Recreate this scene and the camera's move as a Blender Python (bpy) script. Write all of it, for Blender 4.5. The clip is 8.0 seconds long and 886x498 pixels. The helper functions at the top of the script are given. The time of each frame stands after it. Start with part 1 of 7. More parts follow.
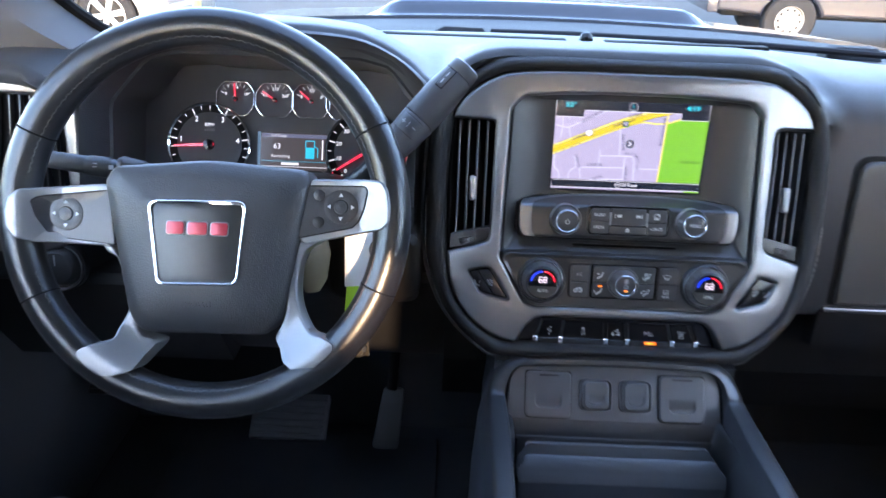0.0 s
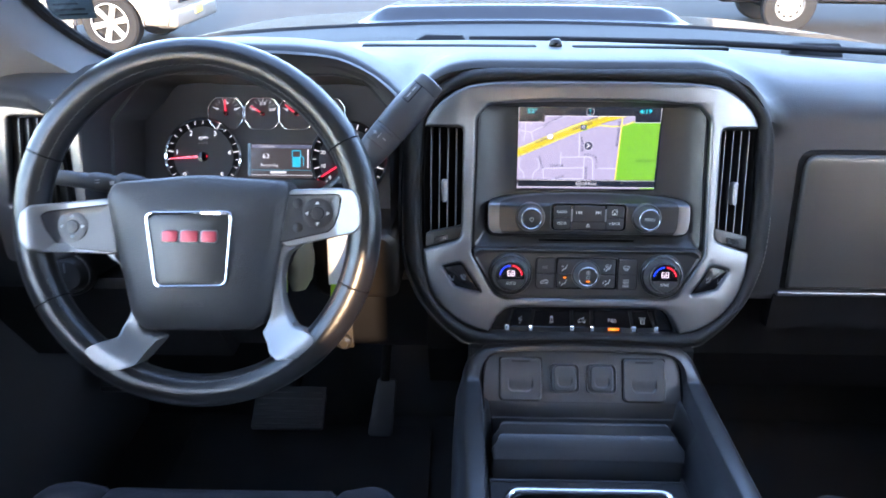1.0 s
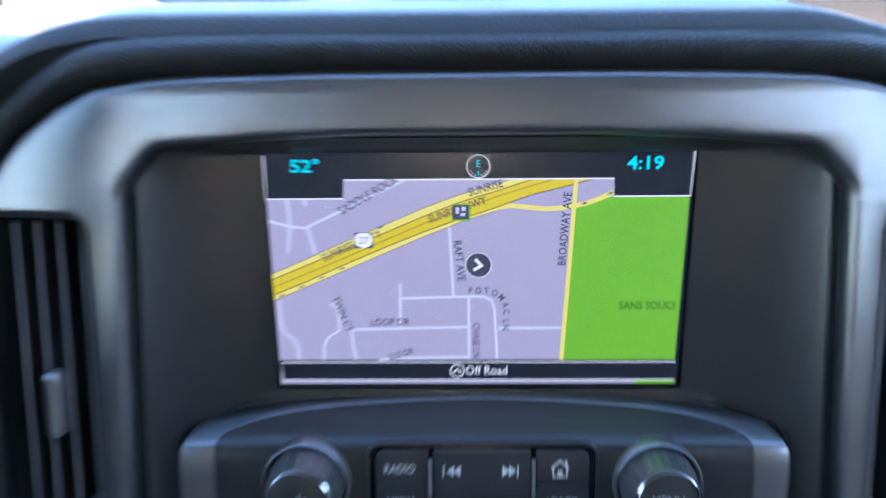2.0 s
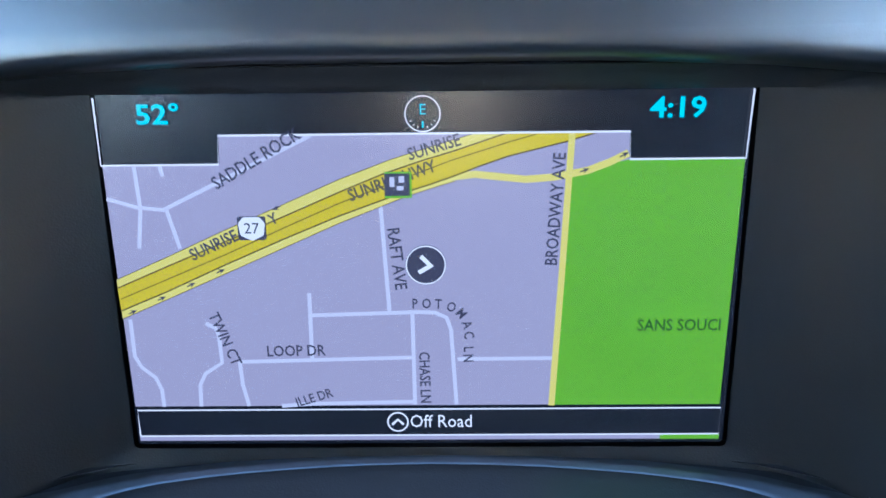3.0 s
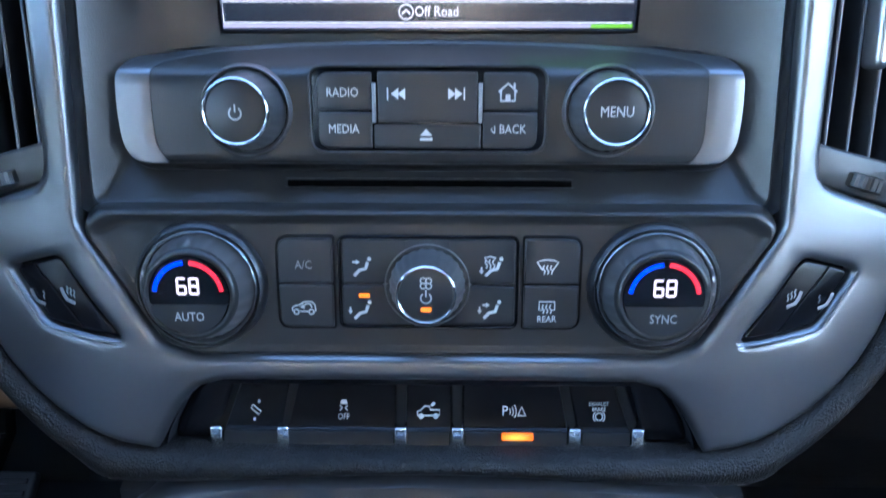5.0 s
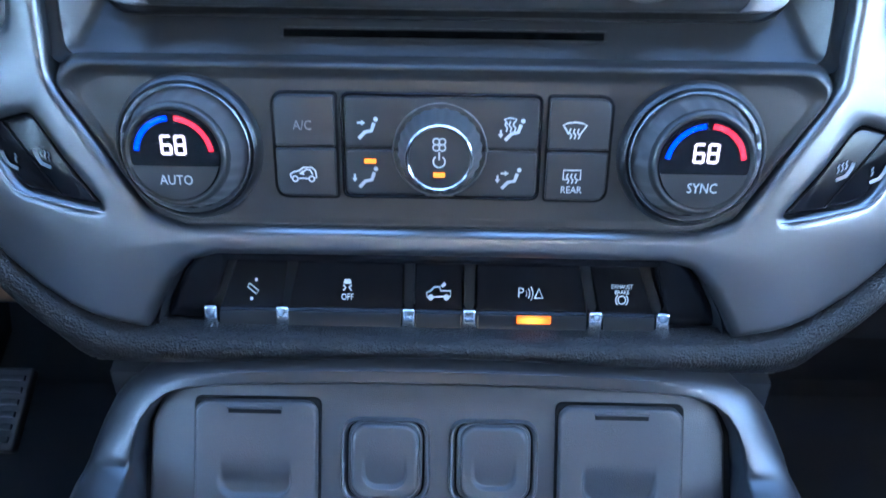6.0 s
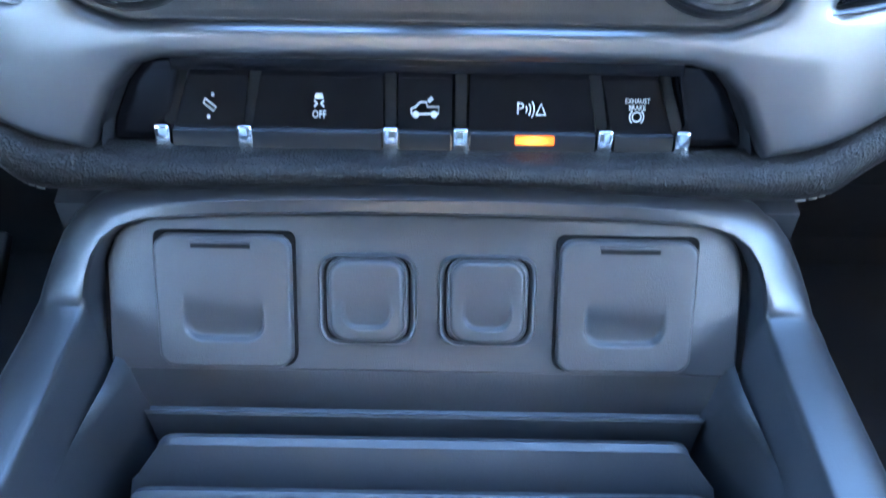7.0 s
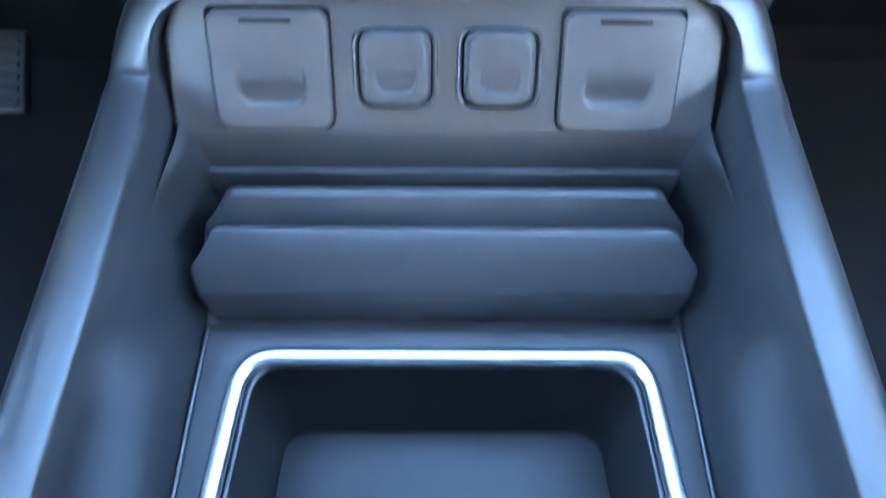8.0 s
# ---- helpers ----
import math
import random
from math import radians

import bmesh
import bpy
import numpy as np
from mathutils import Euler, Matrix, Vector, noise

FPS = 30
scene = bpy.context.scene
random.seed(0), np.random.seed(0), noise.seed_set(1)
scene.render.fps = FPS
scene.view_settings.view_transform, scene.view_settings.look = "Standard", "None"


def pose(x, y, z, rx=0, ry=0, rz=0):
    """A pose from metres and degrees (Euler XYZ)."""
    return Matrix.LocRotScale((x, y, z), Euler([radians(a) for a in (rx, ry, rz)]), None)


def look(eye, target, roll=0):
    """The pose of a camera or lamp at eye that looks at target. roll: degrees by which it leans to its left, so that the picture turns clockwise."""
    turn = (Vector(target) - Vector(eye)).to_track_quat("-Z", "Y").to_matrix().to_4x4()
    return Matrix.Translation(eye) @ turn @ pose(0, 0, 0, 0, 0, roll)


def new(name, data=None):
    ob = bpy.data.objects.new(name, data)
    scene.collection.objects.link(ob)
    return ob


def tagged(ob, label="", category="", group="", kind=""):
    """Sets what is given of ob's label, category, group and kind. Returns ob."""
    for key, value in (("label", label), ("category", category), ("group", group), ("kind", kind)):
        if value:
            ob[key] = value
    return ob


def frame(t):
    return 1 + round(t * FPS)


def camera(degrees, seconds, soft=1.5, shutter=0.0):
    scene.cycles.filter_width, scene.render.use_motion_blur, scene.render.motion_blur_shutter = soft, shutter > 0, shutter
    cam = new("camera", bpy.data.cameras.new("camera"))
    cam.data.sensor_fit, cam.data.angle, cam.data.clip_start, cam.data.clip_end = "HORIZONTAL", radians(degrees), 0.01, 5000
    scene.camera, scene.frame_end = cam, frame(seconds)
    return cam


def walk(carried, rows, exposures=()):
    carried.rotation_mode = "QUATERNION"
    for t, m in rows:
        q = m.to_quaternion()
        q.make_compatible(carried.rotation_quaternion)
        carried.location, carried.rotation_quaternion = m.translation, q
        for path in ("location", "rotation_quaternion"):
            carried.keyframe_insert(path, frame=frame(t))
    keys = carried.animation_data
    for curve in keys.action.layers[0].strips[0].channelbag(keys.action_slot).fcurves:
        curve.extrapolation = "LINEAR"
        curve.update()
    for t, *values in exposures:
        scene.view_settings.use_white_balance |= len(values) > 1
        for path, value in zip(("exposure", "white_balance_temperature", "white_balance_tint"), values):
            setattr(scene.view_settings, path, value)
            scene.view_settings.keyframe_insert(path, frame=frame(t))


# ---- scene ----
EXPO = 4.5
cam = camera(65.0, 8.0, shutter=0.5)
PATH = [
    (0, (0.123, 0.031, 1.686), (0.113, 1.842, 0.838), 2.2),
    (0.5, (0.148, -0.063, 1.717), (0.138, 1.745, 0.863), 0.9),
    (1, (0.167, -0.032, 1.721), (0.131, 1.773, 0.86), 0.2),
    (1.3, (0.207, 0.093, 1.698), (0.162, 1.905, 0.853), -0.3),
    (1.5, (0.255, 0.251, 1.663), (0.212, 2.077, 0.849), -0.8),
    (1.7, (0.303, 0.416, 1.624), (0.266, 2.253, 0.833), -0.7),
    (2.8, (0.344, 0.659, 1.53), (0.316, 2.517, 0.79), -0.8),
    (3, (0.346, 0.659, 1.534), (0.318, 2.513, 0.785), -0.8),
    (3.5, (0.35, 0.628, 1.518), (0.324, 2.448, 0.69), -0.7),
    (4, (0.352, 0.564, 1.496), (0.323, 2.357, 0.609), -0.7),
    (4.5, (0.349, 0.525, 1.473), (0.313, 2.307, 0.566), -0.6),
    (4.7, (0.349, 0.521, 1.469), (0.328, 2.292, 0.54), -0.2),
    (5.8, (0.346, 0.523, 1.423), (0.307, 2.22, 0.365), 0.2),
    (6, (0.343, 0.534, 1.423), (0.323, 2.177, 0.283), 0.6),
    (6.5, (0.348, 0.547, 1.394), (0.329, 2.092, 0.124), 0.6),
    (7, (0.347, 0.548, 1.378), (0.34, 1.984, -0.014), 0.7),
    (7.5, (0.344, 0.546, 1.377), (0.351, 1.825, -0.16), 0.8),
    (8, (0.337, 0.497, 1.402), (0.344, 1.523, -0.314), 0.6),
]
walk(cam, [(t, look(eye, target, roll)) for t, eye, target, roll in PATH],
     exposures=[(0.0, EXPO + 0.6, 6050, 22), (1.2, EXPO + 0.6, 6050, 22), (1.7, EXPO + 0.27, 5700, 20), (2.8, EXPO - 0.15, 4950, 11), (4.5, EXPO + 0.42, 5300, 14), (6.0, EXPO + 1.28, 5000, 14),
                (6.5, EXPO + 1.32, 5150, 14), (7.0, EXPO + 1.78, 5250, 13), (7.5, EXPO + 2.0, 5450, 12), (8.0, EXPO + 2.1, 5500, 11)])

# ---- world, sun ----
SUN_EL, SUN_ROT = radians(14), radians(172)
world = bpy.data.worlds.new("sky")
scene.world = world
world.use_nodes = True
wt = world.node_tree
sky = wt.nodes.new("ShaderNodeTexSky")
sky.sky_type, sky.sun_disc, sky.sun_elevation, sky.sun_rotation = "NISHITA", False, SUN_EL, SUN_ROT
wt.links.new(sky.outputs["Color"], wt.nodes["Background"].inputs["Color"])
wt.nodes["Background"].inputs["Strength"].default_value = 0.15
sun = new("sun", bpy.data.lights.new("sun", "SUN"))
sun.data.energy, sun.data.angle, sun.data.color = 0.42, radians(0.6), (1.0, 0.70, 0.38)
sun_dir = Vector((math.sin(SUN_ROT) * math.cos(SUN_EL), math.cos(SUN_ROT) * math.cos(SUN_EL), math.sin(SUN_EL)))
sun.matrix_world = look(sun_dir * 30, (0, 0, 0))


# ---- materials ----
def material(name, color, rough=0.5, metal=0.0, grain=0.0, scale=900.0, vary=0.15, patch=14.0, coat=0.0, kind="noise", spec=0.5, rvary=0.03):
    """A surface with patches and fine grain in colour, gloss and relief."""
    m = bpy.data.materials.new(name)
    m.use_nodes = True
    nt = m.node_tree
    b = nt.nodes["Principled BSDF"]
    b.inputs["Roughness"].default_value, b.inputs["Metallic"].default_value = rough, metal
    b.inputs["Coat Weight"].default_value, b.inputs["Specular IOR Level"].default_value = coat, spec
    co = nt.nodes.new("ShaderNodeTexCoord")
    big = nt.nodes.new("ShaderNodeTexNoise")
    big.inputs["Scale"].default_value, big.inputs["Detail"].default_value = patch, 5.0
    nt.links.new(co.outputs["Object"], big.inputs["Vector"])
    ramp = nt.nodes.new("ShaderNodeMix")
    ramp.data_type = "RGBA"
    ramp.inputs["A"].default_value = (*[c * (1 - vary) for c in color], 1)
    ramp.inputs["B"].default_value = (*[min(1, c * (1 + vary)) for c in color], 1)
    nt.links.new(big.outputs["Fac"], ramp.inputs["Factor"])
    nt.links.new(ramp.outputs["Result"], b.inputs["Base Color"])
    rr = nt.nodes.new("ShaderNodeMapRange")
    rr.inputs["To Min"].default_value, rr.inputs["To Max"].default_value = max(0.02, rough - rvary), min(1.0, rough + rvary)
    mid = nt.nodes.new("ShaderNodeTexNoise")
    mid.inputs["Scale"].default_value, mid.inputs["Detail"].default_value = patch * 5, 6.0
    nt.links.new(co.outputs["Object"], mid.inputs["Vector"])
    nt.links.new(mid.outputs["Fac"], rr.inputs["Value"])
    nt.links.new(rr.outputs["Result"], b.inputs["Roughness"])
    if grain:
        if kind == "leather":
            tex = nt.nodes.new("ShaderNodeTexVoronoi")
            out = tex.outputs["Distance"]
        else:
            tex = nt.nodes.new("ShaderNodeTexNoise")
            out = tex.outputs["Fac"]
        tex.inputs["Scale"].default_value = scale
        nt.links.new(co.outputs["Object"], tex.inputs["Vector"])
        bump = nt.nodes.new("ShaderNodeBump")
        bump.inputs["Strength"].default_value, bump.inputs["Distance"].default_value = grain, 0.0006
        nt.links.new(out, bump.inputs["Height"])
        nt.links.new(bump.outputs["Normal"], b.inputs["Normal"])
    return m


def glow(name, color, strength=1.0):
    m = bpy.data.materials.new(name)
    m.use_nodes = True
    b = m.node_tree.nodes["Principled BSDF"]
    b.inputs["Base Color"].default_value = (0.01, 0.01, 0.01, 1)
    b.inputs["Roughness"].default_value = 0.25
    b.inputs["Emission Color"].default_value = (*color, 1)
    b.inputs["Emission Strength"].default_value = strength * 2 ** -EXPO
    return m


VINYL = material("dash_vinyl", (0.036, 0.0362, 0.0375), 0.44, grain=0.35, scale=700, kind="leather")
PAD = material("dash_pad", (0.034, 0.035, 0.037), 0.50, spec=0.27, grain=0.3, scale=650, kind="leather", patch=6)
LEATHER = material("black_leather", (0.010, 0.0099, 0.0103), 0.30, rvary=0.015, grain=0.12, scale=520, kind="leather", patch=30)
SURROUND = material("surround_vinyl", (0.0115, 0.0108, 0.0105), 0.46, spec=0.28, grain=0.85, scale=950, kind="leather", patch=30)
SEAT_LEATHER = material("seat_leather", (0.020, 0.0203, 0.0235), 0.31, spec=0.9, grain=0.5, scale=330, kind="leather")
SILVER = material("satin_silver", (0.176, 0.178, 0.183), 0.40, 1.0, grain=0.03, scale=1800, vary=0.02, rvary=0.02)
BRIGHT = material("bright_satin", (0.215, 0.218, 0.225), 0.42, 0.75, vary=0.04, rvary=0.05)
BLACK = material("black_plastic", (0.011, 0.011, 0.012), 0.36, grain=0.12, scale=1500)
GLOSS = material("gloss_black", (0.004, 0.004, 0.005), 0.22, spec=0.22, vary=0.05, rvary=0.05)
TRIM = material("charcoal_trim", (0.018, 0.0178, 0.0176), 0.36, grain=0.15, scale=1600)
BUTTON = material("button_rubber", (0.016, 0.0165, 0.0175), 0.42, grain=0.08, scale=2000)
CONSOLE = material("console_plastic", (0.0155, 0.0163, 0.0182), 0.33, grain=0.10, scale=1500, patch=10, vary=0.06, rvary=0.02, spec=0.65)
TRAY = material("tray_plastic", (0.036, 0.0373, 0.0408), 0.40, grain=0.22, scale=1100, patch=10, vary=0.08, rvary=0.02, spec=0.5)
MAT = material("rubber_mat", (0.016, 0.0165, 0.0185), 0.46, grain=0.3, scale=1200)
LID = material("outlet_lid_plastic", (0.050, 0.051, 0.054), 0.36, grain=0.3, scale=1700)
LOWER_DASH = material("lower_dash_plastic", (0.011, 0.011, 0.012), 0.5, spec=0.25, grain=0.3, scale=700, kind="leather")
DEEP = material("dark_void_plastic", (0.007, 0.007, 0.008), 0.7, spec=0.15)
POD = material("button_pod_plastic", (0.022, 0.023, 0.026), 0.36, grain=0.05, scale=1800)
LIP = material("switch_lip_plastic", (0.012, 0.012, 0.013), 0.36, spec=0.28)
LEVER = material("lever_plastic", (0.036, 0.0365, 0.039), 0.48, grain=0.15, scale=1300)
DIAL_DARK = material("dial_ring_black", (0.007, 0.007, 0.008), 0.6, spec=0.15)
STICKER = material("sticker_film", (0.055, 0.075, 0.072), 0.6, vary=0.3, patch=60)
DIAL = material("dial_face", (0.078, 0.076, 0.081), 0.65, spec=0.25)
CARPET = material("carpet", (0.036, 0.0375, 0.042), 0.95, grain=0.9, scale=500)
CHROME = material("chrome", (0.86, 0.87, 0.88), 0.09, 1.0, vary=0.03, rvary=0.04)
SATIN_CHROME = material("satin_chrome", (0.84, 0.85, 0.86), 0.2, 1.0, vary=0.03, rvary=0.04)
SMOKED = material("smoked_chrome", (0.26, 0.26, 0.265), 0.34, 0.92, vary=0.05, rvary=0.02)
GRIP = material("knob_grip_metal", (0.20, 0.20, 0.203), 0.36, 0.85, vary=0.05, rvary=0.02)
SLOT = material("slot_hole_black", (0.0012, 0.0012, 0.0013), 0.95, spec=0.02)
RING = material("knob_ring_metal", (0.52, 0.52, 0.53), 0.2, 1.0, vary=0.04, rvary=0.05)
INK = material("white_ink", (0.60, 0.61, 0.62), 0.6, spec=0.2)
INK_DIM = material("grey_ink_and_glint", (0.28, 0.28, 0.29), 0.55)
RED_ENAMEL = material("red_enamel", (0.42, 0.03, 0.045), 0.3, 0.2)
FABRIC = material("pillar_trim", (0.30, 0.305, 0.31), 0.8, grain=0.4, scale=900)
PILLAR = material("pillar_plastic", (0.165, 0.168, 0.174), 0.7, grain=0.4, scale=900)
HEADLINER = material("headliner", (0.32, 0.31, 0.30), 0.95, grain=0.5, scale=700)
GLOVE_GREY = material("glove_lid_plastic", (0.034, 0.033, 0.030), 0.38, grain=0.3, scale=900, kind="leather", spec=0.6)
SEAM = material("seat_thread", (0.075, 0.075, 0.078), 0.8)
RIM_THREAD = material("rim_thread", (0.14, 0.135, 0.128), 0.8)
STITCH = material("pale_thread", (0.24, 0.235, 0.22), 0.8)
TAG_WHITE = material("tag_white", (0.78, 0.78, 0.74), 0.6)
TAG_GREEN = material("tag_green", (0.45, 0.72, 0.03), 0.5)
FOB_TAN = material("fob_tan", (0.10, 0.088, 0.052), 0.55)
ZINC = material("zinc_metal", (0.060, 0.054, 0.045), 0.48, 0.7)
COLUMN = material("column_plastic", (0.011, 0.0088, 0.0064), 0.5, spec=0.3, grain=0.2, scale=1300)
PAINT = material("hood_paint", (0.020, 0.022, 0.026), 0.16, 0.0, coat=0.0, spec=0.10, vary=0.04, rvary=0.05)
COWL = material("cowl_plastic", (0.013, 0.0135, 0.0145), 0.65, spec=0.1, grain=0.3, scale=300)
WHITE_PAINT = material("white_car_paint", (0.155, 0.146, 0.128), 0.4, coat=0.05, vary=0.06)
DARK_PAINT = material("dark_car_paint", (0.03, 0.03, 0.035), 0.25, coat=0.8, vary=0.1)
TYRE = material("tyre_rubber", (0.018, 0.0175, 0.017), 0.9, spec=0.08, grain=0.4, scale=120)
ALLOY = material("alloy", (0.42, 0.42, 0.41), 0.4, 0.5)
STEEL_RIM = material("steel_rim_paint", (0.19, 0.186, 0.176), 0.75, spec=0.1)
CAR_GLASS = material("tinted_glass", (0.02, 0.025, 0.03), 0.06, vary=0.02, rvary=0.02)
LAMP_GLASS = material("lamp_lens", (0.7, 0.7, 0.7), 0.12, 0.3)
PLATE_BAR = material("plate_yellow", (0.75, 0.55, 0.10), 0.5)
TREE_SCREEN = material("tree_screen", (0.035, 0.040, 0.030), 0.95, vary=0.5, patch=0.2, spec=0.0)
ASPHALT = material("asphalt", (0.045, 0.0385, 0.030), 0.9, spec=0.2, grain=0.8, scale=60, vary=0.25, patch=0.6)

DISPLAY_BLACK = glow("display_black", (0.006, 0.008, 0.016), 1.0)
MAP_LILAC = glow("map_ground", (0.46, 0.42, 0.56), 0.9)
MAP_GREEN = glow("map_park", (0.20, 0.54, 0.02), 0.9)
MAP_YELLOW = glow("map_highway", (0.80, 0.62, 0.02), 0.9)
MAP_CREAM = glow("map_ramp", (0.90, 0.78, 0.18), 0.9)
MAP_WHITE = glow("map_street", (0.72, 0.72, 0.88), 0.9)
MAP_LINE = glow("map_dark_line", (0.10, 0.07, 0.03), 1.0)
MAP_TEXT = glow("map_text", (0.06, 0.06, 0.10), 1.0)
MAP_TEXT_PARK = glow("map_park_text", (0.03, 0.12, 0.02), 1.0)
UI_WHITE = glow("ui_white", (0.90, 0.90, 0.95), 1.0)
UI_CYAN = glow("ui_cyan", (0.03, 0.75, 0.85), 1.0)
LED_BLUE = glow("led_blue", (0.01, 0.05, 0.95), 1.3)
LED_RED = glow("led_red", (0.95, 0.02, 0.04), 1.2)
LED_PINK = glow("led_digits", (0.95, 0.80, 0.88), 1.1)
LED_AMBER = glow("led_amber", (1.0, 0.20, 0.006), 1.3)
LAMP_AMBER = glow("switch_lamp_amber", (1.0, 0.20, 0.006), 1.3)
nt = LAMP_AMBER.node_tree
tc, mp, gr, rp = (nt.nodes.new(k) for k in ("ShaderNodeTexCoord", "ShaderNodeMapping", "ShaderNodeTexGradient", "ShaderNodeValToRGB"))
gr.gradient_type = "SPHERICAL"
mp.inputs["Location"].default_value, mp.inputs["Scale"].default_value = (-0.95, -0.75, 0.0), (2.1, 1.5, 0.0)
rp.color_ramp.elements[0].color, rp.color_ramp.elements[1].color = (0.85, 0.12, 0.002, 1), (1.0, 0.55, 0.04, 1)
nt.links.new(tc.outputs["Generated"], mp.inputs["Vector"])
nt.links.new(mp.outputs["Vector"], gr.inputs["Vector"])
nt.links.new(gr.outputs["Fac"], rp.inputs["Fac"])
nt.links.new(rp.outputs["Color"], nt.nodes["Principled BSDF"].inputs["Emission Color"])
NEEDLE = glow("needle_red", (0.90, 0.03, 0.06), 1.2)
DIAL_INK = glow("dial_ink", (0.58, 0.58, 0.58), 1.15)
DIC_BACK = glow("info_display", (0.060, 0.053, 0.052), 1.0)
DIC_BACK.node_tree.nodes["Principled BSDF"].inputs["Specular IOR Level"].default_value = 0.15
DIC_BLUE = glow("info_blue", (0.02, 0.45, 0.62), 1.0)

GLASS = bpy.data.materials.new("window_glass")
GLASS.use_nodes = True
gb = GLASS.node_tree.nodes["Principled BSDF"]
gb.inputs["Transmission Weight"].default_value, gb.inputs["Roughness"].default_value = 1.0, 0.0
gb.inputs["IOR"].default_value, gb.inputs["Base Color"].default_value = 1.45, (0.80, 0.84, 0.84, 1)


SHIELD_GLASS = GLASS.copy()
SHIELD_GLASS.name = "tinted_windshield_glass"
SHIELD_GLASS.node_tree.nodes["Principled BSDF"].inputs["Base Color"].default_value = (0.72, 0.755, 0.765, 1)


# ---- mesh helpers ----
def link(name, me, mat, parent=None, label="", angle=32):
    me.materials.clear()
    me.materials.append(mat)
    me.polygons.foreach_set("use_smooth", [True] * len(me.polygons))
    me.set_sharp_from_angle(angle=radians(angle))
    ob = new(name, me)
    ob.parent = parent
    if label:
        ob["label"] = label
    return ob


def part(name, bm, mat, parent=None, label="", angle=32):
    bmesh.ops.recalc_face_normals(bm, faces=bm.faces)
    me = bpy.data.meshes.new(name)
    bm.to_mesh(me)
    bm.free()
    return link(name, me, mat, parent, label, angle)


def thing(name, m=None, label="", category="", group="", kind=""):
    ob = new(name)
    ob.empty_display_size = 0.02
    if m is not None:
        ob.matrix_world = m
    return tagged(ob, label, category, group, kind)


def from_curve(cu):
    ob = bpy.data.objects.new("tmp", cu)
    me = bpy.data.meshes.new_from_object(ob)
    bpy.data.objects.remove(ob)
    bpy.data.curves.remove(cu)
    bm = bmesh.new()
    bm.from_mesh(me)
    bpy.data.meshes.remove(me)
    return bm


def plate(outlines, z0, z1, bevel=0.0, res=2):
    """A flat plate with holes, its rim rounded by bevel, between heights z0 and z1."""
    cu = bpy.data.curves.new("tmp", "CURVE")
    cu.dimensions, cu.fill_mode = "2D", "BOTH"
    cu.extrude, cu.bevel_depth, cu.bevel_resolution, cu.offset = max((z1 - z0) / 2 - bevel, 0), bevel, res, -bevel
    for pts in outlines:
        sp = cu.splines.new("POLY")
        sp.points.add(len(pts) - 1)
        for p, (x, y) in zip(sp.points, pts):
            p.co = (x, y, 0, 1)
        sp.use_cyclic_u = True
    bm = from_curve(cu)
    bmesh.ops.remove_doubles(bm, verts=bm.verts, dist=1e-6)
    bmesh.ops.translate(bm, verts=bm.verts, vec=(0, 0, (z0 + z1) / 2))
    return bm


def words(text, size, x, y, z, turn=0.0, thick=0.0001, wide=1.0, align="CENTER", bold=0.0):
    cu = bpy.data.curves.new("tmp", "FONT")
    cu.body, cu.size, cu.align_x, cu.align_y, cu.extrude, cu.resolution_u = text, size, align, "CENTER", thick, 2
    cu.offset = size * bold
    bm = from_curve(cu)
    bmesh.ops.transform(bm, verts=bm.verts, matrix=Matrix.Translation((x, y, z)) @ Matrix.Rotation(radians(turn), 4, "Z") @ Matrix.Diagonal((wide, 1, 1, 1)))
    return bm


def rounded(pts, r, seg=5):
    """A polygon with filleted corners; r is one radius or one a corner."""
    out, n = [], len(pts)
    for i, p in enumerate(pts):
        rad = r[i] if isinstance(r, (list, tuple)) else r
        p, a, b = Vector(p), Vector(pts[i - 1]), Vector(pts[(i + 1) % n])
        da, db = (a - p), (b - p)
        la, lb = da.length, db.length
        da, db = da / la, db / lb
        cut = min(rad / max(math.tan(max(da.angle(db), 0.05) / 2), 1e-3), la * 0.49, lb * 0.49)
        if cut < 1e-6:
            out.append((p.x, p.y))
            continue
        s, e = p + da * cut, p + db * cut
        for k in range(seg + 1):
            t = k / seg
            q = s * (1 - t) ** 2 + p * 2 * t * (1 - t) + e * t * t
            out.append((q.x, q.y))
    return out


def rect(x0, y0, x1, y1, r=0.0, seg=5):
    return rounded([(x0, y0), (x1, y0), (x1, y1), (x0, y1)], r, seg) if r else [(x0, y0), (x1, y0), (x1, y1), (x0, y1)]


def mirrored(half):
    """An outline symmetric in x from its right half, given from top to bottom."""
    return [(x, y) for x, y in half] + [(-x, y) for x, y in reversed(half) if abs(x) > 1e-6]


def smooth_loop(pts, n=4):
    """A closed Catmull-Rom curve through pts, n pieces a side."""
    out, m = [], len(pts)
    for i in range(m):
        p0, p1, p2, p3 = (Vector(pts[(i + k) % m]) for k in (-1, 0, 1, 2))
        for k in range(n):
            t = k / n
            q = 0.5 * (2 * p1 + (p2 - p0) * t + (2 * p0 - 5 * p1 + 4 * p2 - p3) * t * t + (3 * p1 - p0 - 3 * p2 + p3) * t ** 3)
            out.append(tuple(q))
    return out


